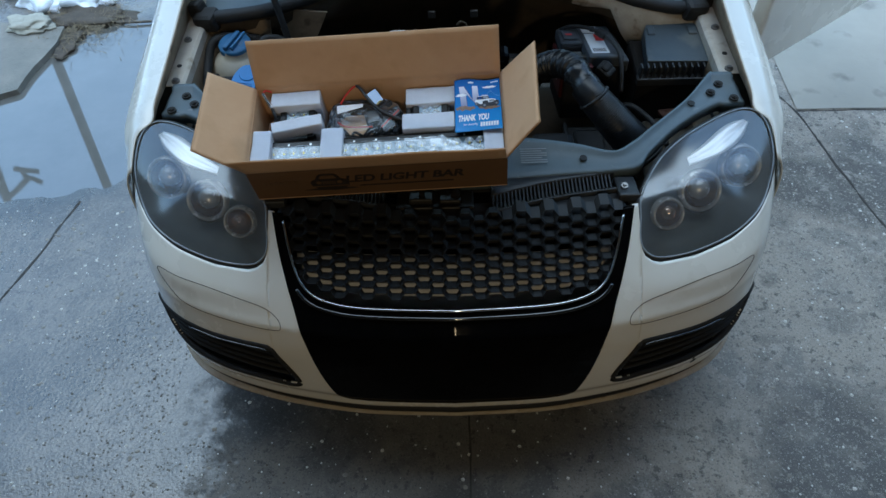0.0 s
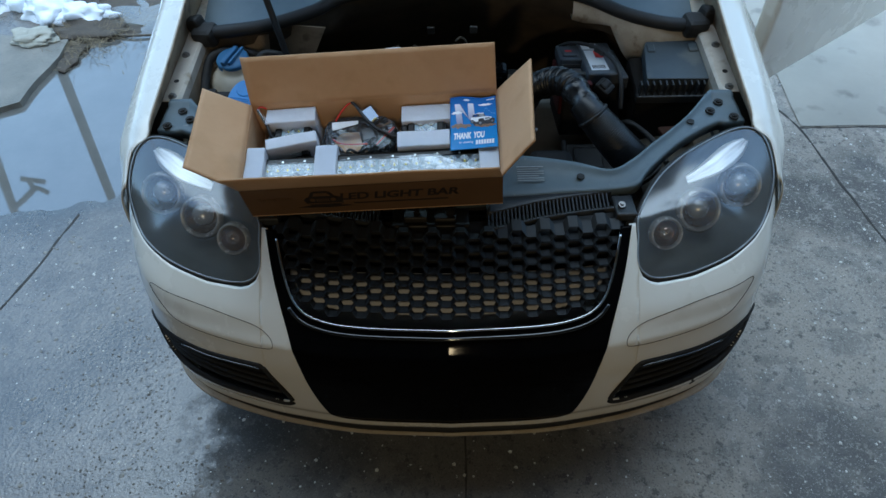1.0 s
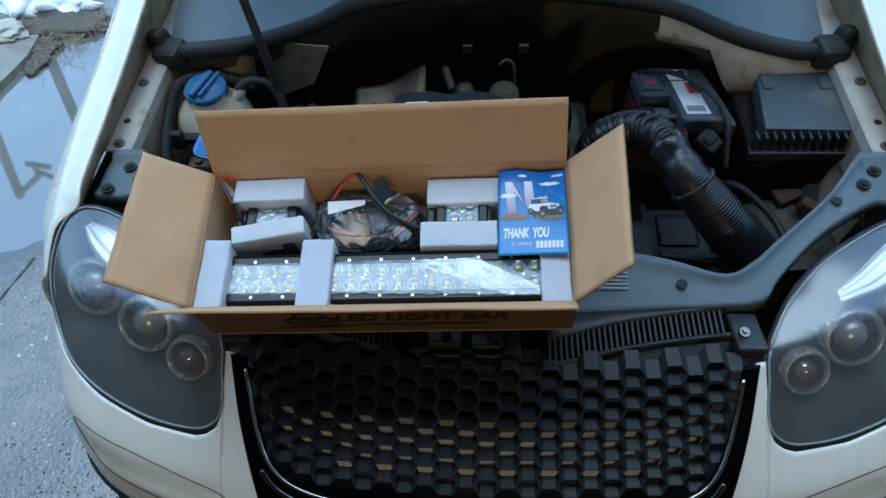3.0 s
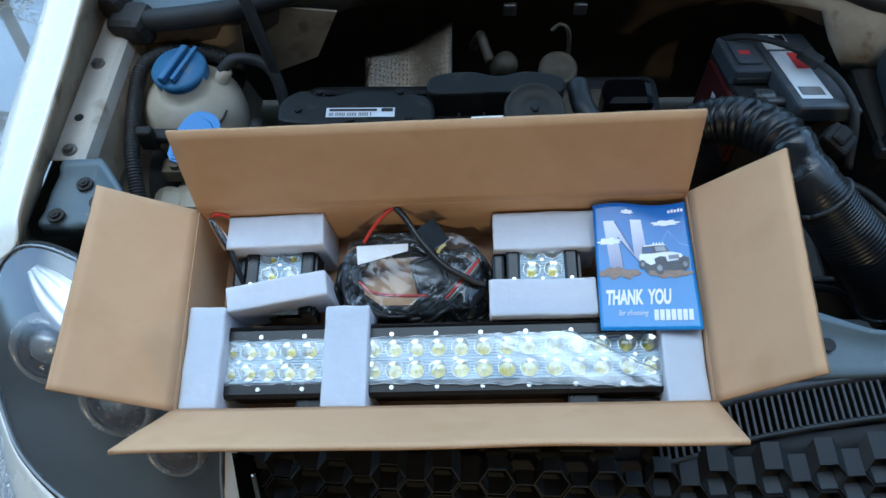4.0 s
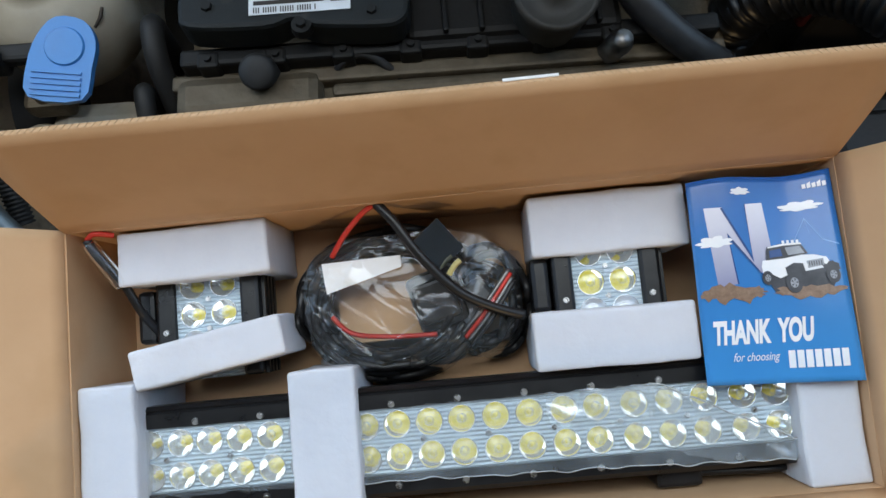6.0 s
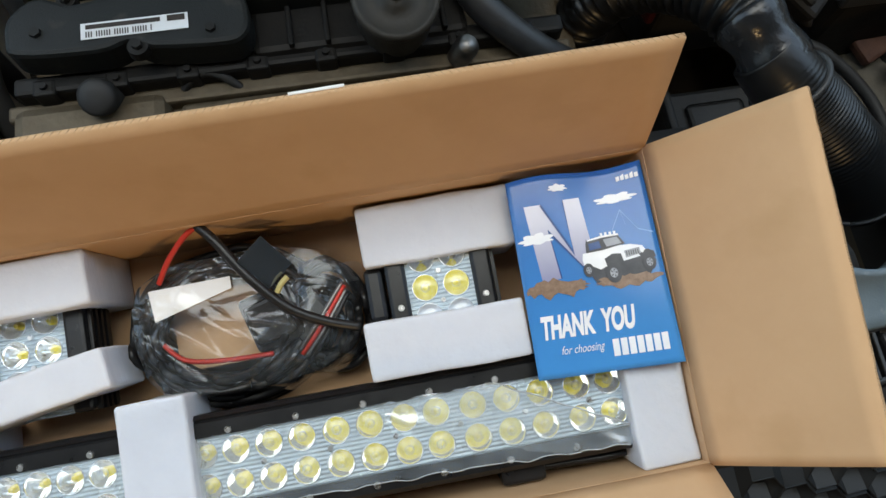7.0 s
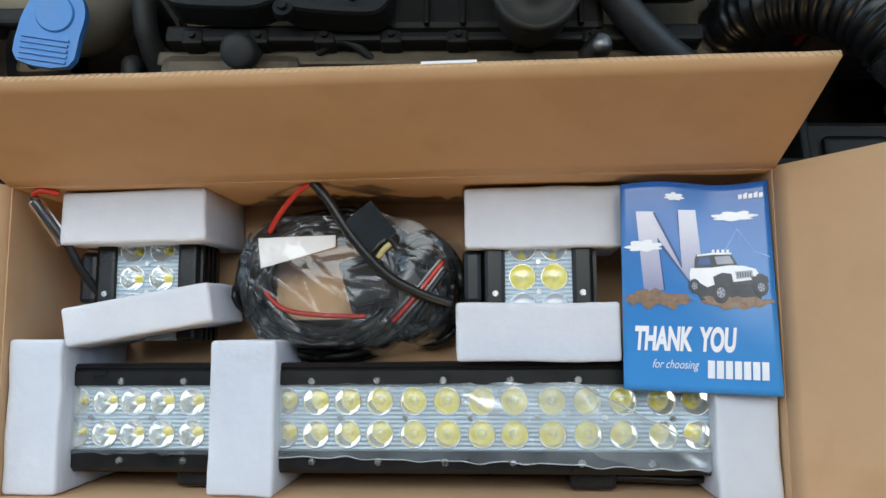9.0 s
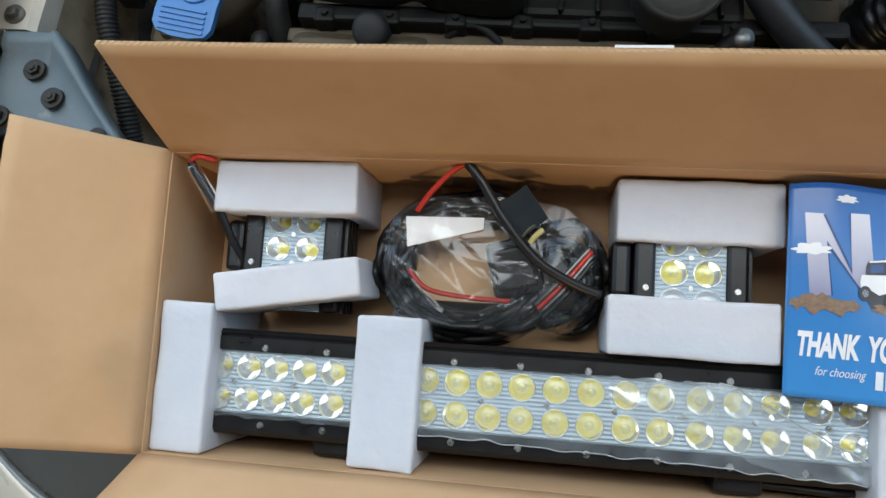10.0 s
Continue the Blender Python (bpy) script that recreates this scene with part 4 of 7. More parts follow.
for s in (-1, 1):
    hl = part("headlight", disc(bmesh.new(), (s * 0.60, 0.46, 0.60), (0, 0, 1), 0.05, 0.05, 0.02), MATTE, car, "smoky clear headlight with round projector lamps")
    link_mesh("bucket", *facing(bowl(-0.075, -0.008, s, 0.985, 2.6, 24), (0, -1, 1)), BUCKET, hl, "dark grey lamp bucket")
    lens = link_mesh("lens", *facing(bowl(LENS_PUSH, 0.0, s, 1.0, 2.0, 30), (0, -1, 1)), LENS, hl, "clear outer lens")
    lens.visible_shadow = False
    pts = [Vector((s * p.x, p.y, p.z)) - Vector((s * nrm.x, nrm.y, nrm.z)) * 0.003 for p in rimline]
    tube("seal", pts + pts[:1], 0.0040, MATTE, hl, "black seal round the lens", seg=6, raw=True)
    pts = [Vector((s * q.x, q.y, q.z)) for q in (p + (mid - p).normalized() * 0.0045 + nrm * 0.0035 for p in rimline)]
    tube("lens_edge", pts + pts[:1], 0.0020, LENSEDGE, hl, "pale clear edge of the lens", seg=6, raw=True)
    upper = spline([(0.5538, 0.4674, 0.743), (0.5967, 0.4968, 0.757), (0.6652, 0.5478, 0.782), (0.716, 0.5690, 0.787)], 8)
    lower = spline([(0.5535, 0.4493, 0.728), (0.635, 0.4802, 0.734), (0.694, 0.5188, 0.752), (0.728, 0.5600, 0.779)], 8)
    rows = []
    for a, b in zip(upper, lower):
        line = [under_lens(a.lerp(b, k / 12), LENS_PUSH, 0.010 + 0.0014 * math.cos(k / 12 * 6 * math.pi)) for k in range(13)]
        rows.append([Vector((s * q.x, q.y, q.z)) for q in line])
    link_mesh("eyelid_strip", *facing(grid(rows), (0, -1, 1)), EYELID, hl, "bright fluted reflector strip under the lens")
    look_ax = Vector((s * 0.10, -0.80, 0.60)).normalized()
    for c, r in (((0.590, 0.425, 0.665), 0.041), ((0.506, 0.369, 0.648), 0.031), ((0.697, 0.491, 0.678), 0.042)):
        cc = Vector((s * c[0], c[1], c[2]))
        pr = link_mesh("projector", *lathe([(r * 1.28, -0.012), (r * 1.26, 0.000), (r * 1.20, 0.006), (r * 1.12, 0.008), (r * 1.04, 0.005), (r * 0.99, -0.002)], cc, look_ax), GUNMETAL, hl, "dark chromed projector ring")
        link_mesh("projector_bowl", *lathe([(r * 0.99, -0.002), (r * 0.94, -0.008), (r * 0.82, -0.015), (r * 0.6, -0.021), (0.0005, -0.026)], cc, look_ax, 14), BROWNBOWL, hl, "brown-tinted inner bowl", smooth=False)
        link_mesh("projector_lens", *lathe([(r * 0.96, 0.0), (r * 0.88, r * 0.25), (r * 0.6, r * 0.5), (r * 0.25, r * 0.6), (0.0005, r * 0.62)], cc, look_ax), GLASSY, hl, "bulging projector glass")
        link_mesh("projector_core", *lathe([(r * 0.62, -0.020), (r * 0.60, -0.006), (r * 0.50, 0.002), (r * 0.30, 0.008), (0.0005, 0.010)], cc + Vector((0, 0, 0.1 * r)), look_ax, 22), BROWNBOWL if r < 0.035 else GUNMETAL, hl, "shiny round projector core")
    for q, n in (((0.4972, 0.3975, 0.732), (-0.217, -0.197, 0.956)), ((0.5181, 0.4015, 0.7368), (-0.11, -0.331, 0.937))):
        cc, ax = Vector((s * q[0], q[1], q[2])), Vector((s * n[0], n[1], n[2]))
        link_mesh("moulded_mark", *lathe([(0.0080, -0.001), (0.0080, 0.002), (0.0068, 0.0028), (0.0058, 0.0012), (0.0058, 0.0004), (0.0030, 0.0014), (0.0003, 0.0018)], cc, ax, 20), GLASSY, hl, "round clear mark moulded in the lens")

# fog grilles
for s in (-1, 1):
    rows = []
    for t in np.linspace(0, 1, 30):
        x = 0.38 + 0.39 * t
        rows.append([(s * x, nose(x, z) + 0.035, z) for z in (0.32, 0.38, 0.44, 0.495)])
    fg = link_mesh("fog_grille", *grid(rows), MATTE, car, "black slatted lower bumper grille")
    for k, (za, zb) in enumerate(((0.362, 0.385), (0.390, 0.408), (0.417, 0.430), (0.446, 0.452))):
        line = [(0.41 + 0.04 * k * 0.3 + (0.34 - 0.012 * k) * t, za + (zb - za) * t) for t in np.linspace(0, 1, 12)]
        tube("slat", [(s * x, nose(x, z) + 0.014, z) for x, z in line], 0.0065, MATTE, fg, n=2, seg=8, squash=0.6)
    rim = loop_spline([(s * x, 0, z) for x, z in FOG], 6)
    rim = [Vector((p.x * 0.996, nose(p.x, p.z) + 0.0025, p.z)) for p in rim]
    lip = [(0.441, 0.4735), (0.456, 0.4765), (0.50, 0.4755), (0.57, 0.472), (0.64, 0.4715)]
    tube("fog_lip", [(s * x, nose(x, z) - 0.0065, z) for x, z in lip], 0.0026, BEAD, fg, "gloss black lip along the upper rim", n=4, seg=8)
    tube("fog_rim", rim + rim[:1], 0.0085, MATTE, fg, "black rim of the opening", seg=6, raw=True)

# wings with inner walls and bolted rails
SECT = [(0.50, [(0.784, 0.690), (0.792, 0.684), (0.803, 0.665), (0.815, 0.62), (0.822, 0.52), (0.82, 0.30)]),
        (0.575, [(0.772, 0.738), (0.785, 0.735), (0.802, 0.715), (0.824, 0.67), (0.836, 0.58), (0.83, 0.36)]),
        (0.612, [(0.738, 0.754), (0.766, 0.754), (0.800, 0.736), (0.831, 0.69), (0.843, 0.60), (0.838, 0.42)]),
        (0.66, [(0.738, 0.772), (0.774, 0.768), (0.806, 0.746), (0.837, 0.70), (0.848, 0.60), (0.845, 0.52)]),
        (0.80, [(0.735, 0.791), (0.782, 0.786), (0.813, 0.765), (0.843, 0.715), (0.857, 0.62), (0.857, 0.58)]),
        (1.00, [(0.736, 0.815), (0.788, 0.808), (0.816, 0.787), (0.848, 0.735), (0.867, 0.65), (0.868, 0.60)]),
        (1.30, [(0.736, 0.861), (0.786, 0.854), (0.814, 0.835), (0.854, 0.77), (0.877, 0.65), (0.877, 0.50)]),
        (1.70, [(0.733, 0.912), (0.782, 0.907), (0.812, 0.89), (0.857, 0.80), (0.88, 0.65), (0.88, 0.30)])]
for s in (-1, 1):
    rows = [spline([(s * x, y, z) for x, z in sec], 5) for y, sec in SECT]
    cols = [spline([r[k] for r in rows], 5) for k in range(len(rows[0]))]
    wing = solid(link_mesh("front_wing", *grid(cols), CREAM, car, "cream-white front wing"), 0.003)
    tops = spline([(s * sec[0][0], y, sec[0][1]) for y, sec in SECT[2:]], 5)
    wall = [[p + Vector((0, 0, 0.001)), p + Vector((-s * 0.002, 0, -0.002)), p + Vector((s * 0.004, 0, -0.025)), Vector((p.x + s * 0.010, p.y, max(0.742, p.z - 0.045))), Vector((s * 0.752, p.y, 0.734))] for p in tops]
    solid(link_mesh("wing_flange", *grid(wall), DUSTY, car, "dusty inner flange of the wing"), 0.002)
    rail = [[(s * 0.762, y, 0.726), (s * 0.757, y, 0.731), (s * 0.712, y, 0.731), (s * 0.705, y, 0.726), (s * 0.703, y, 0.700)] for y in np.linspace(0.775, 1.30, 12)]
    ra = solid(link_mesh("inner_wing", *grid(rail), RAILPAINT, car, "dusty cream inner wing with a bolted rail", smooth=False), 0.003)
    tower = []
    for y in np.linspace(0.70, 1.30, 22):
        bulge = 0.035 * math.exp(-((y - 1.02) / 0.12) ** 2)
        tower.append([(s * 0.7005, y, 0.704), (s * (0.700 - 0.3 * bulge), y, 0.66), (s * (0.690 - bulge), y, 0.60), (s * (0.672 - bulge + 0.008 * noise.noise((y * 12, 4, 1))), y, 0.50), (s * (0.62 - bulge), y, 0.30)])
    link_mesh("wheel_arch", *grid(tower), DUSTY, ra, "brown dusty side of the wheel arch")
    for x, y in ((0.735, 0.973), (0.728, 0.792)):
        bm = bmesh.new()
        disc(bm, (s * x, y, 0.734), (0, 0, 1), 0.011, 0.011, 0.004, 18)
        disc(bm, (s * x, y, 0.738), (0, 0, 1), 0.007, 0.006, 0.007, 6)
        part("bolt", bm, STEEL, ra)
    bm = bmesh.new()
    disc(bm, (s * 0.733, 0.857, 0.7335), (0, 0, 1), 0.007, 0.007, 0.001, 16)
    part("hole", bm, MATTE, ra, "dark hole in the rail")
    # black sheet added to keep the gap beside the wing dark
    liner = [[(s * x, y, 0.672 - 0.6 * abs(x - 0.75)) for x in (0.69, 0.75, 0.80, 0.832)] for y in (0.615, 0.70, 0.80, 0.92)]
    link_mesh("arch_liner", *grid(liner), MATTE, wing, "black liner under the wing's edge")
    # front wheel on the ground
    tyre = link_mesh("wheel", *lathe([(0.19, -0.10), (0.29, -0.10), (0.312, -0.08), (0.315, 0), (0.312, 0.08), (0.29, 0.10), (0.19, 0.10)], (s * 0.74, 1.02, 0.315), (1, 0, 0), 40), RUBBER, car, "black tyre")
    link_mesh("rim", *lathe([(0.192, -0.09), (0.17, -0.02), (0.05, 0.0), (0.001, 0.0)], (s * 0.74, 1.02, 0.315), (-s, 0, 0), 40), STEEL, tyre, "steel wheel rim")

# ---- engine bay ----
# plain dark sheet added to close the bottom of the bay
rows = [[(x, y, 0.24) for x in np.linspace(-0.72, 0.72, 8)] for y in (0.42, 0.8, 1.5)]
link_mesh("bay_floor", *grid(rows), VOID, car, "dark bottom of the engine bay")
seal_line = [(-0.715, 1.075, 0.735), (-0.64, 1.055, 0.752), (-0.515, 1.070, 0.760), (-0.386, 1.125, 0.768), (-0.304, 1.185, 0.775), (-0.12, 1.225, 0.780), (0.06, 1.228, 0.780), (0.25, 1.205, 0.776), (0.389, 1.172, 0.768), (0.510, 1.094, 0.756), (0.62, 1.055, 0.748), (0.70, 1.070, 0.735)]
tube("bonnet_seal", seal_line, 0.019, RUBBER, car, "thick black rubber bonnet seal", seg=12, n=5)
sl = spline(seal_line, 5)
for s in (-1, 1):
    bm = bmesh.new()
    block(bm, -0.035, 0.035, -0.03, 0.03, -0.028, 0.028, 0.014, pose(s * 0.695, 1.062, 0.738, 10, s * 8, s * 14))
    block(bm, -0.02, 0.03, -0.02, 0.02, -0.02, 0.035, 0.010, pose(s * 0.725, 1.085, 0.745, 0, s * 20, s * 20))
    part("seal_end", bm, RUBBER, car, "lumpy black rubber seal end")
rows = [[p, p + Vector((0, 0.03, 0.0)), Vector((p.x, 1.36, 0.80)), Vector((p.x * 1.02, 1.55, 0.86)), Vector((p.x * 1.04, 1.70, 0.93))] for p in sl]
link_mesh("cowl", *grid(rows), CARRIER, car, "grey plastic scuttle behind the rubber seal")
rows = [[p + Vector((0, -0.005, -0.01)), p + Vector((0, 0.0, -0.05)), p + Vector((0, 0.03, -0.10)), Vector((p.x, 1.33, 0.55)), Vector((p.x, 1.35, 0.25))] for p in sl]
fw = link_mesh("bulkhead", *grid(rows), VOID, car, "black bulkhead lining")
def plate(name, pts, y, label):
    """An upright sheet of painted metal from points (x, z) at depth y."""
    bm = bmesh.new()
    extrude_poly(bm, pts, -0.002, 0.002, Matrix(((1, 0, 0, 0), (0, 0, 1, y), (0, 1, 0, 0), (0, 0, 0, 1))))
    return part(name, bm, DUSTY, fw, label)


plate("plenum_wall", [(-0.715, 0.648), (-0.527, 0.654), (-0.522, 0.690), (-0.516, 0.735), (-0.70, 0.720)], 1.062, "dusty cream plenum wall")
plate("plenum_gusset", [(-0.485, 0.600), (-0.405, 0.635), (-0.355, 0.735), (-0.45, 0.745), (-0.505, 0.700)], 1.092, "dusty cream gusset beside the wall")
rows = []
for x, low in ((0.365, 0.70), (0.40, 0.695), (0.44, 0.71), (0.468, 0.715), (0.485, 0.685), (0.505, 0.65), (0.525, 0.625), (0.60, 0.62), (0.70, 0.62)):
    p = min(sl, key=lambda q: abs(q.x - x))
    rows.append([(x, p.y - 0.014, p.z - 0.012), (x, p.y - 0.024, p.z - 0.030), (x, p.y - 0.026, (p.z - 0.03 + low) / 2), (x, p.y - 0.024, low), (x, p.y + 0.01, low - 0.002)])
link_mesh("plenum_wall", *grid(rows), PRIMER, fw, "dusty cream plenum wall behind the battery")
for x in (-0.055, 0.075):
    bm = bmesh.new()
    block(bm, x - 0.012, x + 0.012, 1.185, 1.195, 0.640, 0.665, 0.003)
    part("clip", bm, STEEL, fw, "small metal clip")
# bonnet stay and raised bonnet
tube("bonnet_stay", [(-0.452, 0.985, 0.66), (-0.464, 1.0, 0.752), (-0.490, 1.04, 0.849), (-0.53, 1.09, 1.05), (-0.57, 1.15, 1.30), (-0.59, 1.19, 1.47)], 0.0095, RUBBER, car, "black bonnet stay", seg=8, n=2)
hood_rows = []
for t in np.linspace(0, 1, 12):
    hood_rows.append([(x * (1 - 0.09 * t), 1.46 - 0.45 * t - 0.04 * (x / 0.72) ** 2 * t, 0.96 + 0.95 * t + 0.05 * (1 - (x / 0.72) ** 2) * (1 - 0.3 * t)) for x in np.linspace(-0.72, 0.72, 16)])
hood = solid(link_mesh("bonnet", *grid(hood_rows), CREAM, car, "raised cream-white bonnet"), 0.012)
mat_rows = [[Vector(p) + Vector((0, -0.012, -0.014)) for p in r[1:-1]] for r in hood_rows[1:-1]]
solid(link_mesh("bonnet_lining", *grid(mat_rows), MATTE, hood, "black sound-deadening mat"), 0.006)

# engine
eng = part("engine", block(bmesh.new(), -0.46, 0.20, 0.80, 1.05, 0.30, 0.60, 0.02), ALU, car, "dusty engine with a black plastic valve cover")
bm = bmesh.new()
cov = [(-0.432, 0.885), (-0.42, 0.865), (-0.34, 0.860), (-0.31, 0.868), (-0.285, 0.858), (-0.22, 0.852), (-0.195, 0.856), (-0.185, 0.875), (-0.19, 0.91), (-0.22, 0.925), (-0.30, 0.932), (-0.36, 0.920), (-0.40, 0.932), (-0.428, 0.912)]
extrude_poly(bm, [(p.x, p.y) for p in loop_spline([(x, y, 0) for x, y in cov], 4)], 0.670, 0.712)
vc = part("valve_cover", bm, COVER, eng, "grey-black ribbed valve cover")
bv = vc.modifiers.new("edge", "BEVEL")
bv.width, bv.segments = 0.006, 2
bm = bmesh.new()
pod = [(-0.198, 0.925), (-0.185, 0.948), (-0.13, 0.956), (-0.085, 0.946), (-0.04, 0.956), (0.012, 0.945), (0.020, 0.925), (0.008, 0.909), (-0.04, 0.907), (-0.085, 0.910), (-0.15, 0.907), (-0.19, 0.909)]
extrude_poly(bm, [(p.x, p.y) for p in loop_spline([(x, y, 0) for x, y in pod], 4)], 0.64, 0.728)
pv = part("breather_pod", bm, COVER, eng, "raised grey breather housing")
bv = pv.modifiers.new("edge", "BEVEL")
bv.width, bv.segments = 0.005, 2
bm = bmesh.new()
block(bm, -0.445, 0.16, 0.846, 0.868, 0.640, 0.668, 0.005)
for k in range(8):
    block(bm, -0.425 + 0.075 * k, -0.400 + 0.075 * k, 0.842, 0.862, 0.635, 0.670, 0.004)
    disc(bm, (-0.412 + 0.075 * k, 0.852, 0.671), (0, 0, 1), 0.0045, 0.004, 0.006, 8)
part("cover_edge", bm, OILBLACK, eng, "black bolted cover edge")
bm = bmesh.new()
block(bm, -0.46, 0.17, 0.775, 0.838, 0.56, 0.632, 0.012)
for k in range(6):
    disc(bm, (-0.40 + 0.1 * k, 0.80, 0.632), (0, 0, 1), 0.012, 0.010, 0.012, 12)
block(bm, -0.455, -0.29, 0.79, 0.842, 0.60, 0.655, 0.014)
block(bm, -0.46, 0.17, 0.828, 0.847, 0.60, 0.648, 0.004)
block(bm, -0.28, 0.17, 0.812, 0.829, 0.60, 0.641, 0.006)
part("cylinder_head", bm, ALU, eng, "dirty cast aluminium cylinder head")
bm = bmesh.new()
block(bm, -0.19, 0.05, 0.856, 0.915, 0.62, 0.676, 0.008)
part("cover_front", bm, OILBLACK, eng, "black lower front of the valve cover")
for x in (-0.15, -0.11, 0.02):
    part("rib", block(bmesh.new(), x, x + 0.006, 0.858, 0.91, 0.675, 0.684, 0.002), OILBLACK, eng)
for x, y, r in ((-0.40, 0.888, 0.013), (-0.30, 0.860, 0.012), (-0.225, 0.87, 0.012), (-0.37, 0.925, 0.011), (-0.24, 0.925, 0.012)):
    bm = bmesh.new()
    disc(bm, (x, y, 0.706), (0, 0, 1), r, r * 0.9, 0.010, 18)
    disc(bm, (x, y, 0.713), (0, 0, 1), r * 0.5, r * 0.45, 0.006, 6)
    part("cover_boss", bm, OILBLACK, eng)
lab = part("engine_label", block(bmesh.new(), -0.355, -0.247, 0.873, 0.892, 0.7125, 0.7132), LABEL, eng, "white barcode label")
bm = bmesh.new()
for k in range(26):
    if k % 7 != 3:
        block(bm, -0.350 + 0.0026 * k, -0.3488 + 0.0026 * k, 0.875, 0.8815, 0.7135, 0.7138)
block(bm, -0.350, -0.275, 0.8845, 0.8895, 0.7135, 0.7138)
block(bm, -0.268, -0.250, 0.8835, 0.8905, 0.7135, 0.7138)
part("barcode", bm, INK, eng, "black barcode bars")
OILCAP = material("dusty_cap_plastic", (0.017, 0.015, 0.012), (0.033, 0.028, 0.022), 40, 0.55, 0.7, bump=0.2)
oil = link_mesh("oil_filler_cap", *lathe([(0.042, -0.07), (0.042, -0.016), (0.046, -0.014), (0.047, -0.003), (0.044, 0.001), (0.041, 0.001), (0.039, -0.002), (0.016, -0.002), (0.014, 0.003), (0.0005, 0.003)], (-0.031, 0.866, 0.735), (0, -0.25, 1), 36), OILCAP, eng, "round dusty filler cap")
link_mesh("cap_grip", *lathe([(0.0075, 0.004), (0.0075, 0.007), (0.006, 0.0085), (0.0004, 0.0085)], (-0.031, 0.866, 0.735), (0, -0.25, 1), 6), MATTE, eng, "dark hexagonal grip")
link_mesh("plug", *lathe([(0.02, -0.03), (0.02, 0.0), (0.016, 0.004), (0.006, 0.005), (0.0005, 0.005)], (-0.356, 0.828, 0.676), (0, -0.5, 0.85), 20), RUBBER, eng, "black rubber plug")
tube("cable_loop", [(-0.28, 0.84, 0.63), (-0.265, 0.845, 0.655), (-0.245, 0.85, 0.662), (-0.225, 0.845, 0.655), (-0.20, 0.83, 0.635)], 0.005, RUBBER, eng, "black cable loop", seg=8)
link_mesh("sensor", *lathe([(0.014, -0.03), (0.014, 0.012), (0.010, 0.016), (0.010, 0.022), (0.0005, 0.022)], (0.040, 0.832, 0.672), (0.1, -0.3, 1), 18), STEEL, eng, "steel sensor body")
tube("coolant_pipe", [(0.045, 0.95, 0.70), (0.05, 0.90, 0.70), (0.075, 0.865, 0.685), (0.12, 0.835, 0.66), (0.17, 0.82, 0.63)], 0.018, SATIN, eng, "black plastic coolant pipe", seg=12)
bm = bmesh.new()
block(bm, 0.085, 0.165, 0.905, 0.965, 0.64, 0.705, 0.014)
block(bm, 0.10, 0.15, 0.90, 0.91, 0.66, 0.69, 0.004)
part("ignition_module", bm, GLOSS, eng, "shiny black module")
bm = bmesh.new()
block(bm, -0.43, -0.02, 0.99, 1.06, 0.52, 0.60, 0.02)
block(bm, 0.02, 0.22, 0.95, 1.10, 0.46, 0.58, 0.02)
part("intake_manifold", bm, MATTE, eng, "black intake manifold")


def shield_run(x):
    """How far back the heat shield reaches at x."""
    return 0.100 + 0.060 * (x + 0.345) / 0.18


rows = []
for t in np.linspace(0, 1, 14):
    rows.append([(x, 1.13 + shield_run(x) * t, 0.44 + 0.55 * shield_run(x) * t + 0.012 * math.sin(30 * x)) for x in np.linspace(-0.345, -0.165, 14)])
hs = solid(link_mesh("heat_shield", *grid(rows), SHIELD, eng, "embossed metal heat shield"), 0.002)
bm = bmesh.new()
for i in range(22):
    for j in range(16):
        x, y = -0.34 + 0.0080 * i, 1.136 + 0.009 * j
        if y > 1.125 + shield_run(x):
            continue
        disc(bm, (x, y, 0.44 + 0.55 * (y - 1.13) + 0.012 * math.sin(30 * x) + 0.001), (0, -0.48, 1), 0.0034, 0.001, 0.003, 6)
part("dimple", bm, SHIELD, eng, "rows of embossed dimples")
bm = bmesh.new()
block(bm, -0.35, -0.16, 1.085, 1.128, 0.425, 0.440, 0.004)
for k in range(20):
    disc(bm, (-0.342 + 0.0094 * k, 1.106, 0.4405), (0, 0, 1), 0.0036, 0.0015, 0.003, 6)
part("shield_flange", bm, SHIELD, eng, "lower embossed flange of the heat shield")
tube("dipstick_tube", [(-0.12, 1.24, 0.52), (-0.11, 1.20, 0.58), (-0.105, 1.17, 0.60), (-0.09, 1.13, 0.58)], 0.010, ALU, eng, "curved metal pipe", seg=10)
tube("wire_hook", [(0.05, 1.12, 0.50), (0.055, 1.13, 0.58), (0.052, 1.14, 0.64), (0.035, 1.145, 0.655), (0.02, 1.14, 0.645)], 0.004, ALU, eng, "bent wire bracket", seg=8)
link_mesh("throttle_body", *lathe([(0.035, -0.05), (0.035, 0.0), (0.030, 0.006), (0.024, 0.0), (0.0005, -0.004)], (0.03, 1.07, 0.62), (0, -0.3, 1), 20), ALU, eng, "pale metal throttle body")
link_mesh("flange", *lathe([(0.024, -0.03), (0.024, 0.0), (0.018, 0.012), (0.010, 0.018), (0.0005, 0.018)], (-0.06, 1.12, 0.585), (0.3, -0.5, 0.8), 16), ALU, eng, "pale metal flange")

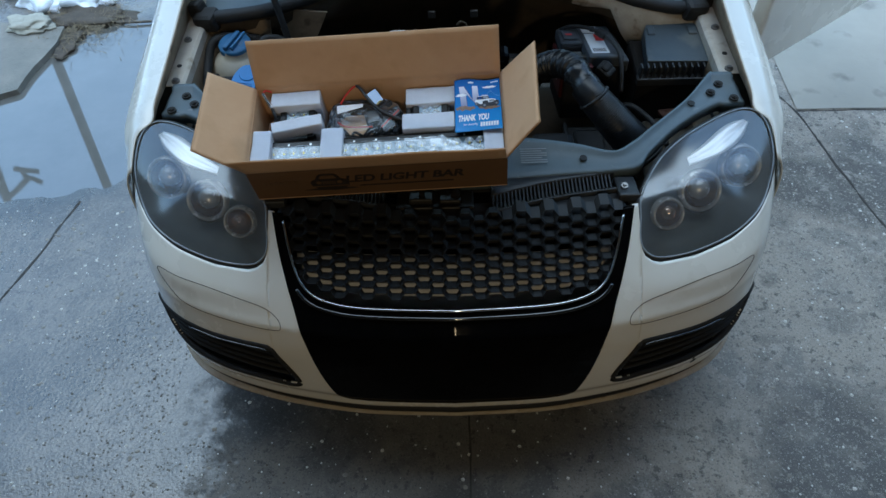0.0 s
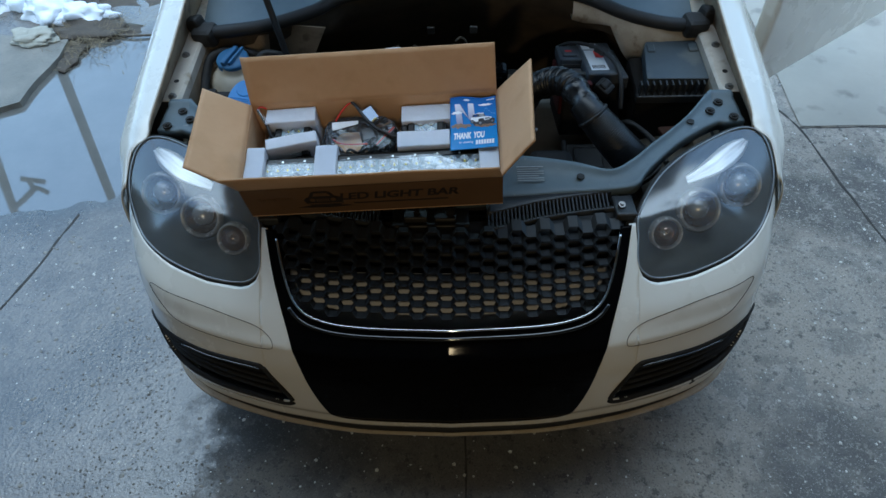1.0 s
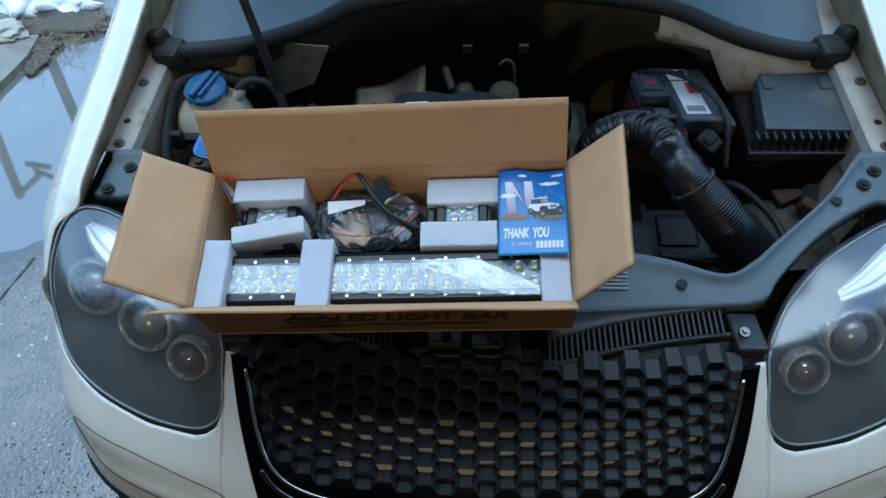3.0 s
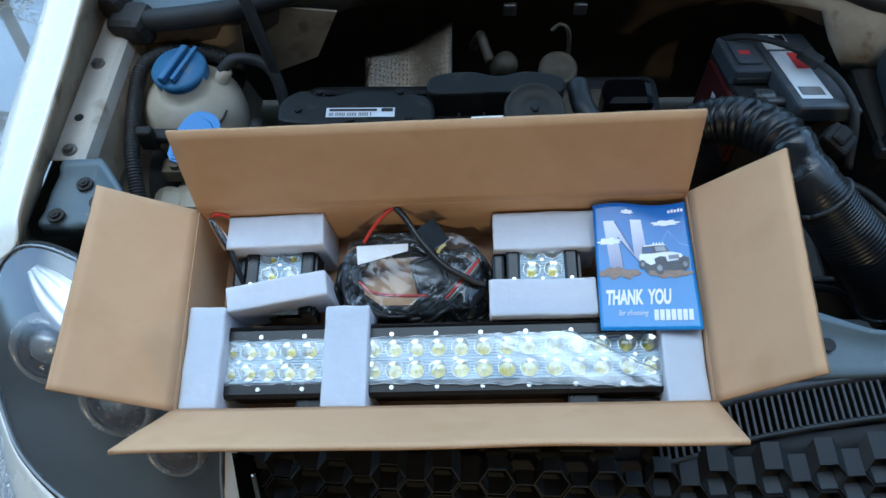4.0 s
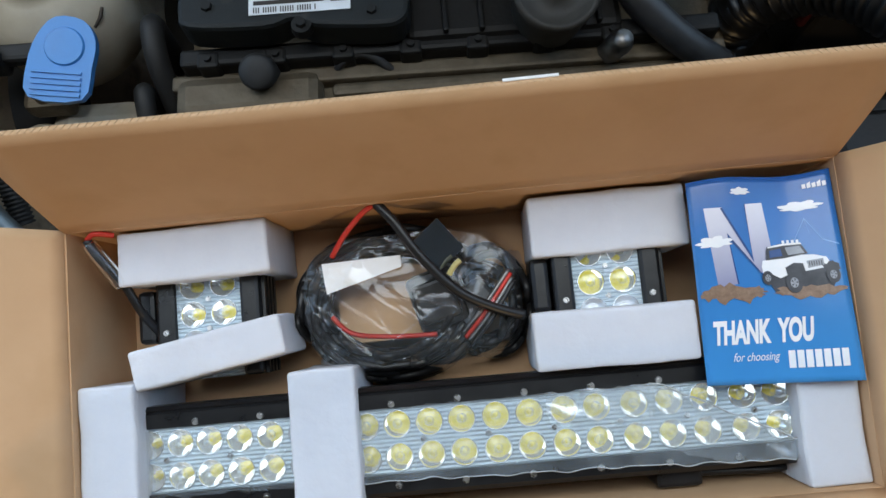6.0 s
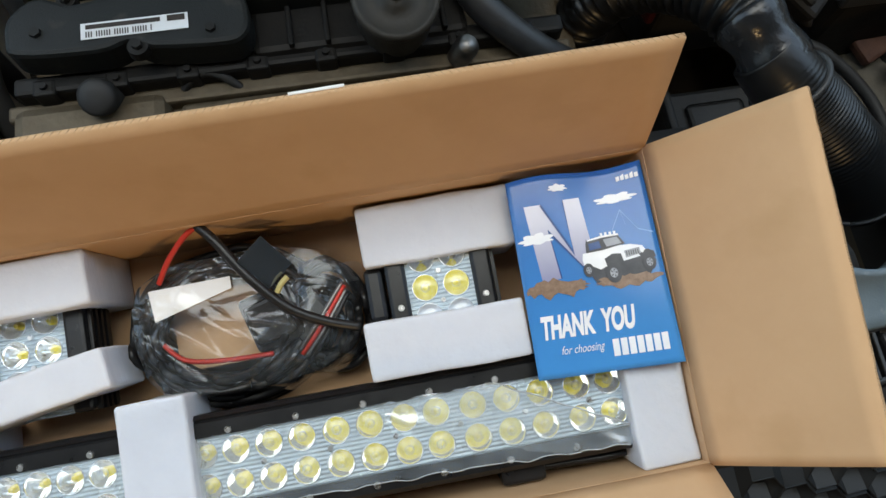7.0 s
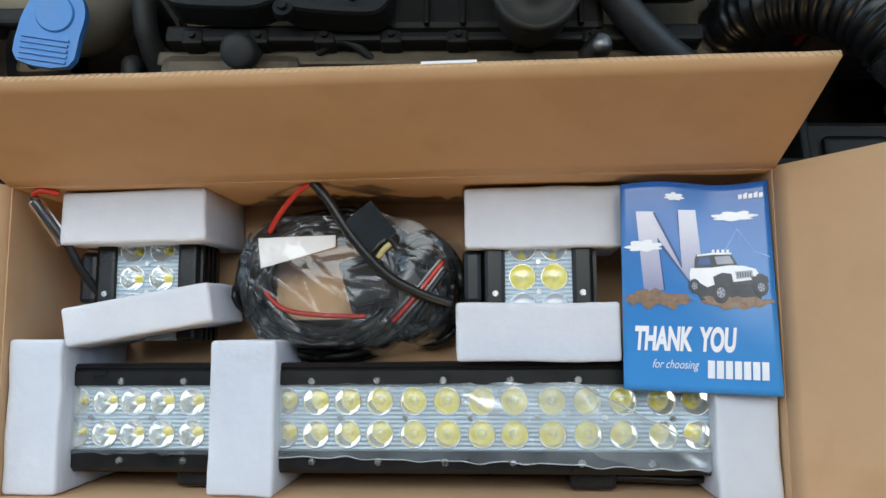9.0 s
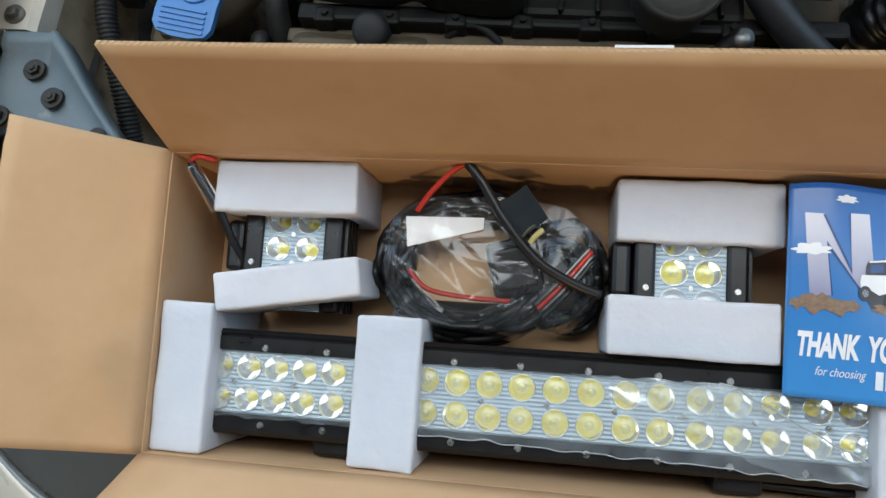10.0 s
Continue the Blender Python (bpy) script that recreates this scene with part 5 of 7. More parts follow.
# coolant tank and washer filler
tk_v, tk_f = lathe([(0.001, -0.085), (0.05, -0.082), (0.078, -0.055), (0.086, -0.015), (0.084, 0.02), (0.070, 0.048), (0.046, 0.062), (0.036, 0.066), (0.034, 0.080)], (-0.603, 0.962, 0.628), (0, 0, 1), 36)
tank = link_mesh("coolant_tank", tk_v, tk_f, TANK, car, "yellowed round coolant tank")
cap = link_mesh("cap", *lathe([(0.045, -0.012), (0.046, 0.004), (0.042, 0.009), (0.006, 0.010), (0.0005, 0.010)], (-0.612, 0.985, 0.706), (0, -0.08, 1), 36), DULLBLUE, tank, "dusty blue screw cap")
bm = bmesh.new()
block(bm, -0.0065, 0.0065, -0.041, 0.041, 0.0, 0.013, 0.003, pose(-0.618, 0.985, 0.714, 0, 0, -18))
block(bm, -0.0035, 0.0035, -0.040, 0.040, 0.0, 0.010, 0.001, pose(-0.600, 0.985, 0.714, 0, 0, -18))
part("cap_rib", bm, DULLBLUE, tank, "raised grip rib")
link_mesh("tank_neck", *lathe([(0.012, -0.02), (0.012, 0.02), (0.008, 0.024), (0.001, 0.024)], (-0.548, 0.985, 0.684), (0.5, 0.2, 0.8), 14), TANK, tank, "pale hose neck")
tube("tank_print", [(-0.545, 0.91, 0.66), (-0.538, 0.918, 0.664), (-0.534, 0.93, 0.668)], 0.002, INK, tank, "faded black print", seg=5)
tube("overflow_hose", [(-0.545, 0.988, 0.70), (-0.52, 1.0, 0.715), (-0.48, 1.0, 0.71), (-0.455, 0.985, 0.69), (-0.445, 0.96, 0.64), (-0.44, 0.93, 0.58)], 0.010, RUBBER, car, "black overflow hose", seg=10)
tube("heater_hose", [(-0.50, 0.94, 0.52), (-0.493, 0.93, 0.60), (-0.488, 0.92, 0.64), (-0.484, 0.88, 0.63), (-0.478, 0.84, 0.58)], 0.014, RUBBER, car, "black heater hose", seg=10)
tube("heater_hose", [(-0.515, 0.86, 0.50), (-0.505, 0.85, 0.60), (-0.502, 0.84, 0.62), (-0.50, 0.80, 0.60)], 0.012, RUBBER, car, "black heater hose", seg=10)
tube("loom", [(-0.52, 1.03, 0.675), (-0.58, 1.04, 0.690), (-0.64, 1.035, 0.700), (-0.676, 1.0, 0.705), (-0.684, 0.95, 0.69), (-0.676, 0.88, 0.68), (-0.668, 0.83, 0.67), (-0.655, 0.77, 0.64), (-0.64, 0.70, 0.60)], 0.0118, RUBBER, car, "black corrugated wiring conduit", seg=12, ribs=0.0012, rib_len=0.005)
bm = bmesh.new()
block(bm, -0.655, -0.60, 0.868, 0.890, 0.655, 0.672, 0.005)
block(bm, -0.668, -0.64, 0.862, 0.880, 0.645, 0.690, 0.005)
part("connector", bm, MATTE, car, "black cable connector")
bm = bmesh.new()
block(bm, -0.63, -0.50, 0.78, 0.86, 0.50, 0.60, 0.03)
fill = part("washer_filler", bm, TANK, car, "yellowed washer bottle neck")
bm = bmesh.new()
lid = [(-0.030, -0.045), (0.026, -0.045), (0.034, -0.010), (0.036, 0.020), (0.022, 0.042), (-0.008, 0.044), (-0.026, 0.022), (-0.034, -0.010)]
WCM = Matrix.Translation((-0.566, 0.856, 0.688)) @ Euler((radians(14), radians(6), radians(-6))).to_matrix().to_4x4()
extrude_poly(bm, [(p.x, p.y) for p in loop_spline([(x, y, 0) for x, y in lid], 3)], -0.010, 0.0, WCM)
for k in range(5):
    block(bm, -0.028, 0.024, -0.043 + 0.0062 * k, -0.040 + 0.0062 * k, 0.0, 0.0022, 0, WCM)
disc(bm, WCM @ Vector((0.004, 0.012, 0.001)), WCM.to_3x3() @ Vector((0, 0, 1)), 0.022, 0.020, 0.003, 24)
part("flip_cap", bm, BLUECAP, fill, "bright blue ribbed flip cap")
bm = bmesh.new()
block(bm, -0.64, -0.585, 0.83, 0.865, 0.60, 0.63, 0.008)
disc(bm, (-0.615, 0.845, 0.632), (0, 0, 1), 0.011, 0.009, 0.008, 14)
part("headlamp_adjuster", bm, ALU, car, "dusty metal bracket with a rusty bolt")
bm = bmesh.new()
block(bm, -0.662, -0.606, 0.755, 0.835, 0.50, 0.60, 0.022)
block(bm, -0.62, -0.55, 0.60, 0.72, 0.46, 0.54, 0.02)
part("bulb_cover", bm, TANK, car, "pale plastic rear lamp cover")

# battery
# lid grey lifted in the colour, since the tilted lid mirrors the dark bonnet
LIDGREY = material("lifted_lid_grey", (0.045, 0.052, 0.060), (0.075, 0.084, 0.094), 24, 0.4, 0.55, bump=0.1, spots=((0.11, 0.11, 0.105), 30, 0.6, 0.78))
bat = part("battery", block(bmesh.new(), 0.316, 0.488, 0.882, 1.050, 0.48, 0.676, 0.008), MATTE, car, "black car battery with labels")
part("battery_lid", block(bmesh.new(), 0.376, 0.472, 0.874, 1.052, 0.674, 0.712, 0.006), LIDGREY, bat, "dark grey battery lid")
part("side_ledge", block(bmesh.new(), 0.470, 0.492, 0.884, 1.046, 0.650, 0.690, 0.005), LIDGREY, bat)
module = part("fuse_module", block(bmesh.new(), 0.314, 0.378, 0.958, 1.046, 0.672, 0.708, 0.005), LIDGREY, bat, "grey fuse box on the battery")
part("module_panel", block(bmesh.new(), 0.324, 0.366, 0.972, 1.030, 0.7085, 0.714, 0.003), LIDGREY, module)
part("module_slot", block(bmesh.new(), 0.320, 0.372, 0.954, 0.9575, 0.684, 0.692), STEEL, module, "pale metal strip")
part("battery_mark", block(bmesh.new(), 0.333, 0.352, 0.992, 1.002, 0.7142, 0.7147), LABELRED, module, "small red mark")
part("battery_sticker", block(bmesh.new(), 0.388, 0.436, 0.890, 1.000, 0.7125, 0.7132), LABEL, bat, "white sticker with red patches")
part("sticker_red", block(bmesh.new(), 0.414, 0.436, 0.957, 0.996, 0.7135, 0.714), LABELRED, bat, "red patch")
part("sticker_grey", block(bmesh.new(), 0.386, 0.432, 1.006, 1.046, 0.7125, 0.7132), LABEL, bat, "grey printed label")
for k, (x, y) in enumerate(((0.396, 1.036), (0.416, 1.018), (0.421, 1.036))):
    part("label_print", block(bmesh.new(), x - 0.007, x + 0.008, y - 0.008, y + 0.007, 0.7135, 0.714), COVER, bat, "dark printed symbol")
bm = bmesh.new()
for k in range(9):
    block(bm, 0.393 + 0.0041 * k, 0.3952 + 0.0041 * k, 0.897, 0.915, 0.7135, 0.714)
part("sticker_bars", bm, INK, bat, "dark barcode bars")
bm = bmesh.new()
block(bm, 0.332, 0.368, 0.908, 0.930, 0.676, 0.698, 0.007)
block(bm, 0.345, 0.385, 0.900, 0.914, 0.684, 0.696, 0.005)
part("terminal", bm, STEEL, bat, "pale terminal clamp")
part("terminal_shroud", block(bmesh.new(), 0.366, 0.386, 0.855, 0.876, 0.640, 0.690, 0.005), DARKRED, bat, "dark red terminal cover")
red = part("red_cover", block(bmesh.new(), 0.306, 0.3165, 0.885, 1.03, 0.56, 0.668, 0.004), DARKRED, bat, "dark red side cover")
for k in range(3):
    part("name_bar", block(bmesh.new(), 0.3050, 0.3055, 0.925 + 0.022 * k, 0.938 + 0.022 * k, 0.60, 0.635), LABEL, red, "pale printed bar")
tube("battery_cable", [(0.322, 1.045, 0.70), (0.352, 1.025, 0.726), (0.395, 0.992, 0.738), (0.428, 0.952, 0.738), (0.450, 0.905, 0.730), (0.462, 0.868, 0.70), (0.464, 0.83, 0.62)], 0.0062, RUBBER, bat, "thin black cable", seg=8)
bm = bmesh.new()
block(bm, -0.017, 0.017, -0.011, 0.011, -0.010, 0.010, 0.004, pose(0.425, 0.956, 0.738, 0, 10, -50))
part("cable_clip", bm, RUBBER, bat)


def settle(ob, place):
    """Moves every point of a part and of what is fixed to it."""
    for o in [ob] + list(ob.children_recursive):
        for v in o.data.vertices:
            v.co = place(v.co)


# the battery leans back on its tray
settle(bat, lambda p: Vector((p.x + 0.008, 0.92 + 1.43 * (p.y - 0.89), p.z - 0.016 - 0.437 * (p.y - 0.89))))
# air filter box
air = part("air_box", block(bmesh.new(), 0.515, 0.690, 0.845, 1.03, 0.45, 0.66, 0.012), OILBLACK, car, "black ribbed air filter box")
bm = bmesh.new()
extrude_poly(bm, [(0.537, 0.870), (0.540, 0.905), (0.552, 1.010), (0.562, 1.036), (0.700, 1.040), (0.708, 1.01), (0.702, 0.866)], 0.662, 0.704)
block(bm, 0.558, 0.580, 0.985, 1.022, 0.700, 0.709, 0.003)
block(bm, 0.672, 0.698, 0.985, 1.022, 0.700, 0.709, 0.003)
lidp = part("lid", bm, material("slate_lid_plastic", (0.035, 0.048, 0.058), (0.055, 0.070, 0.080), 18, 0.4, 0.55, bump=0.1, spots=((0.10, 0.105, 0.10), 14, 0.58, 0.8)), air, "dusty grey lid")
bv = lidp.modifiers.new("edge", "BEVEL")
bv.width, bv.segments = 0.0035, 2
bm = bmesh.new()
for k in range(11):
    block(bm, 0.518 + 0.0168 * k, 0.5235 + 0.0168 * k, 0.846, 0.868, 0.650, 0.700, 0.002)
block(bm, 0.512, 0.706, 0.842, 0.866, 0.640, 0.664, 0.004)
part("rib", bm, SATIN, air, "row of moulded ribs")
# foil-wrapped intake hose and duct
TAPED = material("patched_tape_wrap", (0.010, 0.0115, 0.0135), (0.02, 0.023, 0.027), 40, 0.16, 0.3, bump=0.8, bump_scale=70, spots=((0.045, 0.06, 0.072), 24, 0.56, 0.66))
tube("intake_hose", [(0.200, 0.885, 0.50), (0.210, 0.903, 0.56), (0.219, 0.908, 0.61), (0.240, 0.901, 0.655), (0.275, 0.880, 0.692), (0.304, 0.844, 0.719), (0.322, 0.806, 0.734), (0.333, 0.783, 0.735)], 0.0335, FOIL, car, "black corrugated intake hose", seg=18, ribs=0.0055, rib_len=0.0138)
tube("duct_wrap", [(0.327, 0.794, 0.736), (0.336, 0.777, 0.733), (0.348, 0.757, 0.725), (0.362, 0.736, 0.713)], lambda t: 0.0355 + 0.0025 * math.sin(9 * t), TAPED, car, "black tape-wrapped joint", seg=16, n=8)
tube("intake_duct", [(0.345, 0.752, 0.722), (0.370, 0.722, 0.706), (0.400, 0.699, 0.681), (0.440, 0.672, 0.645), (0.480, 0.650, 0.608), (0.512, 0.632, 0.575)], lambda t: 0.0365 + 0.018 * t + 0.0009 * math.sin(t * 330) * max(0.0, 1 - abs(t - 0.42) / 0.30), FOIL, car, "black flexible air duct with fine ribs", seg=24, n=50)
axis_ = Vector((0.62, -0.45, -0.62)).normalized()
side_ = axis_.cross(Vector((0, 0, 1))).normalized()
for name, c, rad, thick in (("duct_clamp", (0.372, 0.721, 0.705), 0.0405, 0.0045), ("duct_rim", (0.510, 0.633, 0.577), 0.055, 0.003)):
    tube(name, [Vector(c) + rad * (side_ * math.cos(a) + axis_.cross(side_) * math.sin(a)) for a in np.linspace(0, 2 * math.pi, 36)], thick, SATIN, car, "black ring round the duct", seg=6, raw=True)
bm = bmesh.new()
block(bm, -0.022, 0.022, -0.018, 0.018, -0.014, 0.014, 0.006, pose(0.412, 0.815, 0.718, 15, 20, -40))
block(bm, -0.012, 0.012, -0.03, 0.0, 0.0, 0.022, 0.006, pose(0.422, 0.830, 0.721, 15, 20, -40))
part("air_flow_sensor", bm, OILBLACK, car, "black sensor plug")
bm = bmesh.new()
disc(bm, (0.232, 0.741, 0.642), (0.3, -0.5, 0.8), 0.005, 0.0045, 0.010, 12)
block(bm, -0.022, 0.010, -0.006, 0.006, -0.003, 0.003, 0.0015, pose(0.215, 0.738, 0.648, 20, 0, 8))
part("hose_clamp", bm, STEEL, car, "bright metal clamp")
bm = bmesh.new()
block(bm, 0.10, 0.24, 0.60, 0.78, 0.40, 0.52, 0.02)
block(bm, 0.22, 0.34, 0.66, 0.76, 0.42, 0.56, 0.02)
block(bm, -0.46, 0.42, 0.44, 0.56, 0.30, 0.66, 0.02)
part("cooling_fan_shroud", bm, MATTE, car, "black fan shroud")
tube("small_hose", [(0.20, 0.60, 0.60), (0.26, 0.60, 0.62), (0.33, 0.585, 0.62), (0.37, 0.57, 0.58)], 0.007, RUBBER, car, "thin black hose", seg=8)
bm = bmesh.new()
block(bm, 0.325, 0.455, 0.690, 0.825, 0.40, 0.515, 0.008)
block(bm, 0.320, 0.460, 0.685, 0.697, 0.505, 0.526, 0.004)
block(bm, 0.320, 0.332, 0.690, 0.830, 0.505, 0.526, 0.004)
block(bm, 0.35, 0.43, 0.72, 0.80, 0.515, 0.522, 0.006)
part("battery_tray", bm, material("dusty_tray_plastic", (0.006, 0.0055, 0.005), (0.014, 0.0125, 0.011), 30, 0.5, 0.65, bump=0.2), car, "dusty grey tray under the hoses")
# rail paint darkened in its colour for the dim depth of the bay
DIMRAIL = material("dimmed_rail_paint", (0.05, 0.042, 0.031), (0.10, 0.085, 0.064), 18, 0.6, 0.75, bump=0.15, spots=((0.02, 0.016, 0.012), 22, 0.5, 0.7))
rows = [[(x + 0.012 * noise.noise((y * 11, x * 9, 3)), y, z) for x, z in ((0.545, 0.44), (0.55, 0.505), (0.60, 0.52), (0.655, 0.53), (0.69, 0.56))] for y in np.linspace(0.66, 0.95, 14)]
link_mesh("chassis_rail", *grid(rows), DIMRAIL, car, "sooty brown chassis rail in the bay")
RUST = material("rusty_bracket_metal", (0.06, 0.022, 0.014), (0.11, 0.05, 0.032), 40, 0.65, 0.8, bump=0.3)
bm = bmesh.new()
block(bm, -0.030, 0.028, -0.022, 0.022, -0.010, 0.010, 0.006, pose(0.625, 0.845, 0.545, 12, -10, 24))
block(bm, -0.010, 0.030, -0.012, 0.012, 0.0, 0.030, 0.005, pose(0.640, 0.80, 0.545, 0, 16, -30))
part("rusty_bracket", bm, RUST, car, "rusty bracket on the chassis rail")
tube("wiring_loom", [(0.47, 0.86, 0.55), (0.50, 0.83, 0.585), (0.54, 0.80, 0.575), (0.575, 0.755, 0.56), (0.59, 0.70, 0.55)], 0.008, RUBBER, car, "black wiring loom", seg=8)
tube("wiring_loom", [(0.34, 0.68, 0.54), (0.40, 0.665, 0.548), (0.46, 0.655, 0.535), (0.50, 0.62, 0.50)], 0.006, RUBBER, car, "black wiring loom", seg=8)
tube("red_loom", [(0.47, 0.78, 0.58), (0.51, 0.74, 0.57), (0.55, 0.70, 0.54)], 0.012, DARKRED, car, "dark red wiring", seg=8)

# open front door seen past the wing
bm = bmesh.new()
extrude_poly(bm, [(0.0, 0.0), (0.92, 0.0), (0.96, 0.3), (0.90, 0.75), (0.0, 0.75)], -0.03, 0.03, pose(1.02, 1.33, 0.30, 90, 0, 36))
dr = part("side_door", bm, CREAM, car, "open cream-white side door")
bv = dr.modifiers.new("edge", "BEVEL")
bv.width, bv.segments = 0.015, 3

# ---- the carton and what lies in it ----
BOXM = Matrix(((0.9988, -0.0170, -0.0466, -0.1665), (0.0083, 0.9836, -0.1803, 0.4818), (0.0489, 0.1797, 0.9825, 0.8544), (0, 0, 0, 1)))
W, D, DF, DEEP, T = 0.2855, 0.117, 0.1205, 0.105, 0.0035
carton = thing("cardboard_box", "open brown cardboard box with raised flaps on the car's front", "box", BOXM)
for name, q in (("side_wall", (-W, -W + T, -DF + T, D - T)), ("side_wall", (W - T, W, -DF + T, D - T)), ("long_wall", (-W, W, D - T, D)), ("long_wall", (-W, W, -DF + 0.0008, -DF + T))):
    bm = bmesh.new()
    block(bm, *q, -DEEP, -0.001)
    front_wall = part(name, bm, CARD, carton)
# thin outer sheet carrying the print, coloured darker to stand in for shade
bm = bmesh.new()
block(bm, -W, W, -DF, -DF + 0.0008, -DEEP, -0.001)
part("printed_face", bm, CARDSHADE, front_wall, "printed outer face, its shade put into a darker brown")
bm = bmesh.new()
block(bm, -W, W, -DF, D, -DEEP - T, -DEEP)
part("floor_panel", bm, CARD, carton)


# patch of floor lifted under the harness to brighten the coil's hole
bm = bmesh.new()
block(bm, -0.094, -0.020, 0.012, 0.072, -0.070, -0.067)
part("inner_pad", bm, CARD, carton, "raised patch of the carton floor, added to catch light")


def flap(hinge_a, hinge_b, tip_a, tip_b, label):
    """A flap from its crease to its free edge, with a corrugated core along the edge."""
    a, b, c, d = Vector(hinge_a), Vector(hinge_b), Vector(tip_b), Vector(tip_a)
    nrow, ncol = 10, 30
    n = (b - a).cross(d - a).normalized()
    rows = []
    for i in range(nrow + 1):
        t = i / nrow
        row = []
        for k in range(ncol + 1):
            u = k / ncol
            p = a.lerp(b, u).lerp(d.lerp(c, u), t)
            p = p + n * (0.0022 * noise.noise((u * 4 + a.x, t * 2, a.y * 9)) * t + 0.003 * t * (1 - t))
            if i == nrow:
                p = p + (d - a).normalized() * 0.0006 * noise.noise((u * 60, 2, a.x))
            row.append(p)
        rows.append(row)
    ob = link_mesh("flap", *grid(rows), CARD, carton, label)
    solid(ob, 0.004)
    edge = rows[-1]
    wave = []
    m = len(edge) * 8
    for k in range(m):
        f = k / (m - 1) * (len(edge) - 1)
        i = min(int(f), len(edge) - 2)
        p = edge[i].lerp(edge[i + 1], f - i)
        wave.append([p + n * (0.0018 * (1 if k % 2 else -1)) + (d - a).normalized() * 0.0004, p + n * (0.0018 * (1 if k % 2 else -1)) - (d - a).normalized() * 0.004])
    link_mesh("flap_edge", *grid(wave), KRAFT_EDGE, ob, "corrugated core at the cut edge", smooth=False)
    return ob


WI, DI, DFI = W - T + 0.002, D - T + 0.002, DF - T + 0.002
flap((-WI, DI, -0.002), (WI, DI, -0.002), (-0.2804, 0.1579, 0.1087), (0.2828, 0.1556, 0.1081), "long brown flap standing up")
flap((-WI, -DFI, -0.002), (WI, -DFI, -0.002), (-0.2849, -0.1715, 0.1130), (0.2768, -0.1691, 0.100), "long brown flap leaning outwards")
flap((-WI, DI, -0.002), (-WI, -DFI, -0.002), (-0.3807, 0.1251, 0.0545), (-0.3782, -0.1078, 0.0779), "short brown flap folded outwards")
flap((WI, DI, -0.002), (WI, -DFI, -0.002), (0.3592, 0.116, 0.092), (0.3495, -0.1125, 0.106), "short brown flap folded outwards")
# scuffed tape left on the back flap's edge
bm = bmesh.new()
block(bm, 0.045, 0.078, 0.1574, 0.1593, 0.1064, 0.1084, 0.0003)
part("tape_scrap", bm, PAPER, carton, "torn scrap of pale tape")

# print on the front
FM = Matrix.Translation((0, -DF - 0.0006, 0)) @ Euler((radians(90), 0, 0)).to_matrix().to_4x4()
writing("front_print", "LED LIGHT BAR", 0.036, FM @ pose(0.056, -0.046, 0), INK, front_wall, "bold black words LED LIGHT BAR", 0.0008, 0.18, 1.05)
writing("front_print", "LED LIGHT BAR", 0.036, FM @ pose(0.0572, -0.0455, 0.0002), INK, front_wall, "bold black words LED LIGHT BAR", 0.0008, 0.18, 1.05)
bm = bmesh.new()
block(bm, -0.045, 0.165, -DF - 0.0009, -DF - 0.0004, -0.074, -0.070)
part("print_stripe", bm, INK, front_wall, "thin dark stripe under the words")
for k in range(7):
    bm = bmesh.new()
    block(bm, -0.255 + 0.0112 * k, -0.2475 + 0.0112 * k, -DF - 0.0009, -DF - 0.0004, -0.052, -0.042 + 0.004 * (k in (0, 2, 4)))
    part("name_bar", bm, FAINTINK, front_wall, "faint printed bar")
FLAT = Matrix.Translation((0, -DF, 0)) @ Euler((radians(90), 0, 0)).to_matrix().to_4x4()


def stamp(name, pts, mat, up, label=""):
    """A printed shape on the carton's front."""
    bm = bmesh.new()
    extrude_poly(bm, pts, 0.0, up, FLAT)
    return part(name, bm, mat, front_wall, label)


stamp("printed_vehicle", [(-0.150, -0.066), (-0.154, -0.052), (-0.148, -0.044), (-0.141, -0.041), (-0.133, -0.024), (-0.125, -0.020), (-0.098, -0.020), (-0.090, -0.025), (-0.083, -0.040), (-0.072, -0.044), (-0.067, -0.056), (-0.068, -0.070), (-0.078, -0.077), (-0.140, -0.077)], INK, 0.0006, "dark printed off-road vehicle")
stamp("printed_screen", [(-0.131, -0.038), (-0.126, -0.026), (-0.098, -0.026), (-0.092, -0.038)], FAINTINK, 0.0009)
for cx in (-0.134, -0.088):
    stamp("printed_lamp", [(cx + 0.006 * math.cos(a), -0.053 + 0.006 * math.sin(a)) for a in np.linspace(0, 5.6, 12)], FAINTINK, 0.0009)
for k in range(6):
    stamp("printed_slot", [(-0.125 + 0.005 * k, -0.060), (-0.123 + 0.005 * k, -0.060), (-0.123 + 0.005 * k, -0.048), (-0.125 + 0.005 * k, -0.048)], FAINTINK, 0.0009)
stamp("printed_bumper", [(-0.150, -0.069), (-0.070, -0.069), (-0.070, -0.066), (-0.150, -0.066)], FAINTINK, 0.0009)
stamp("printed_ground", [(-0.172, -0.081), (-0.150, -0.076), (-0.06, -0.077), (-0.05, -0.081), (-0.10, -0.085)], INK, 0.0005)


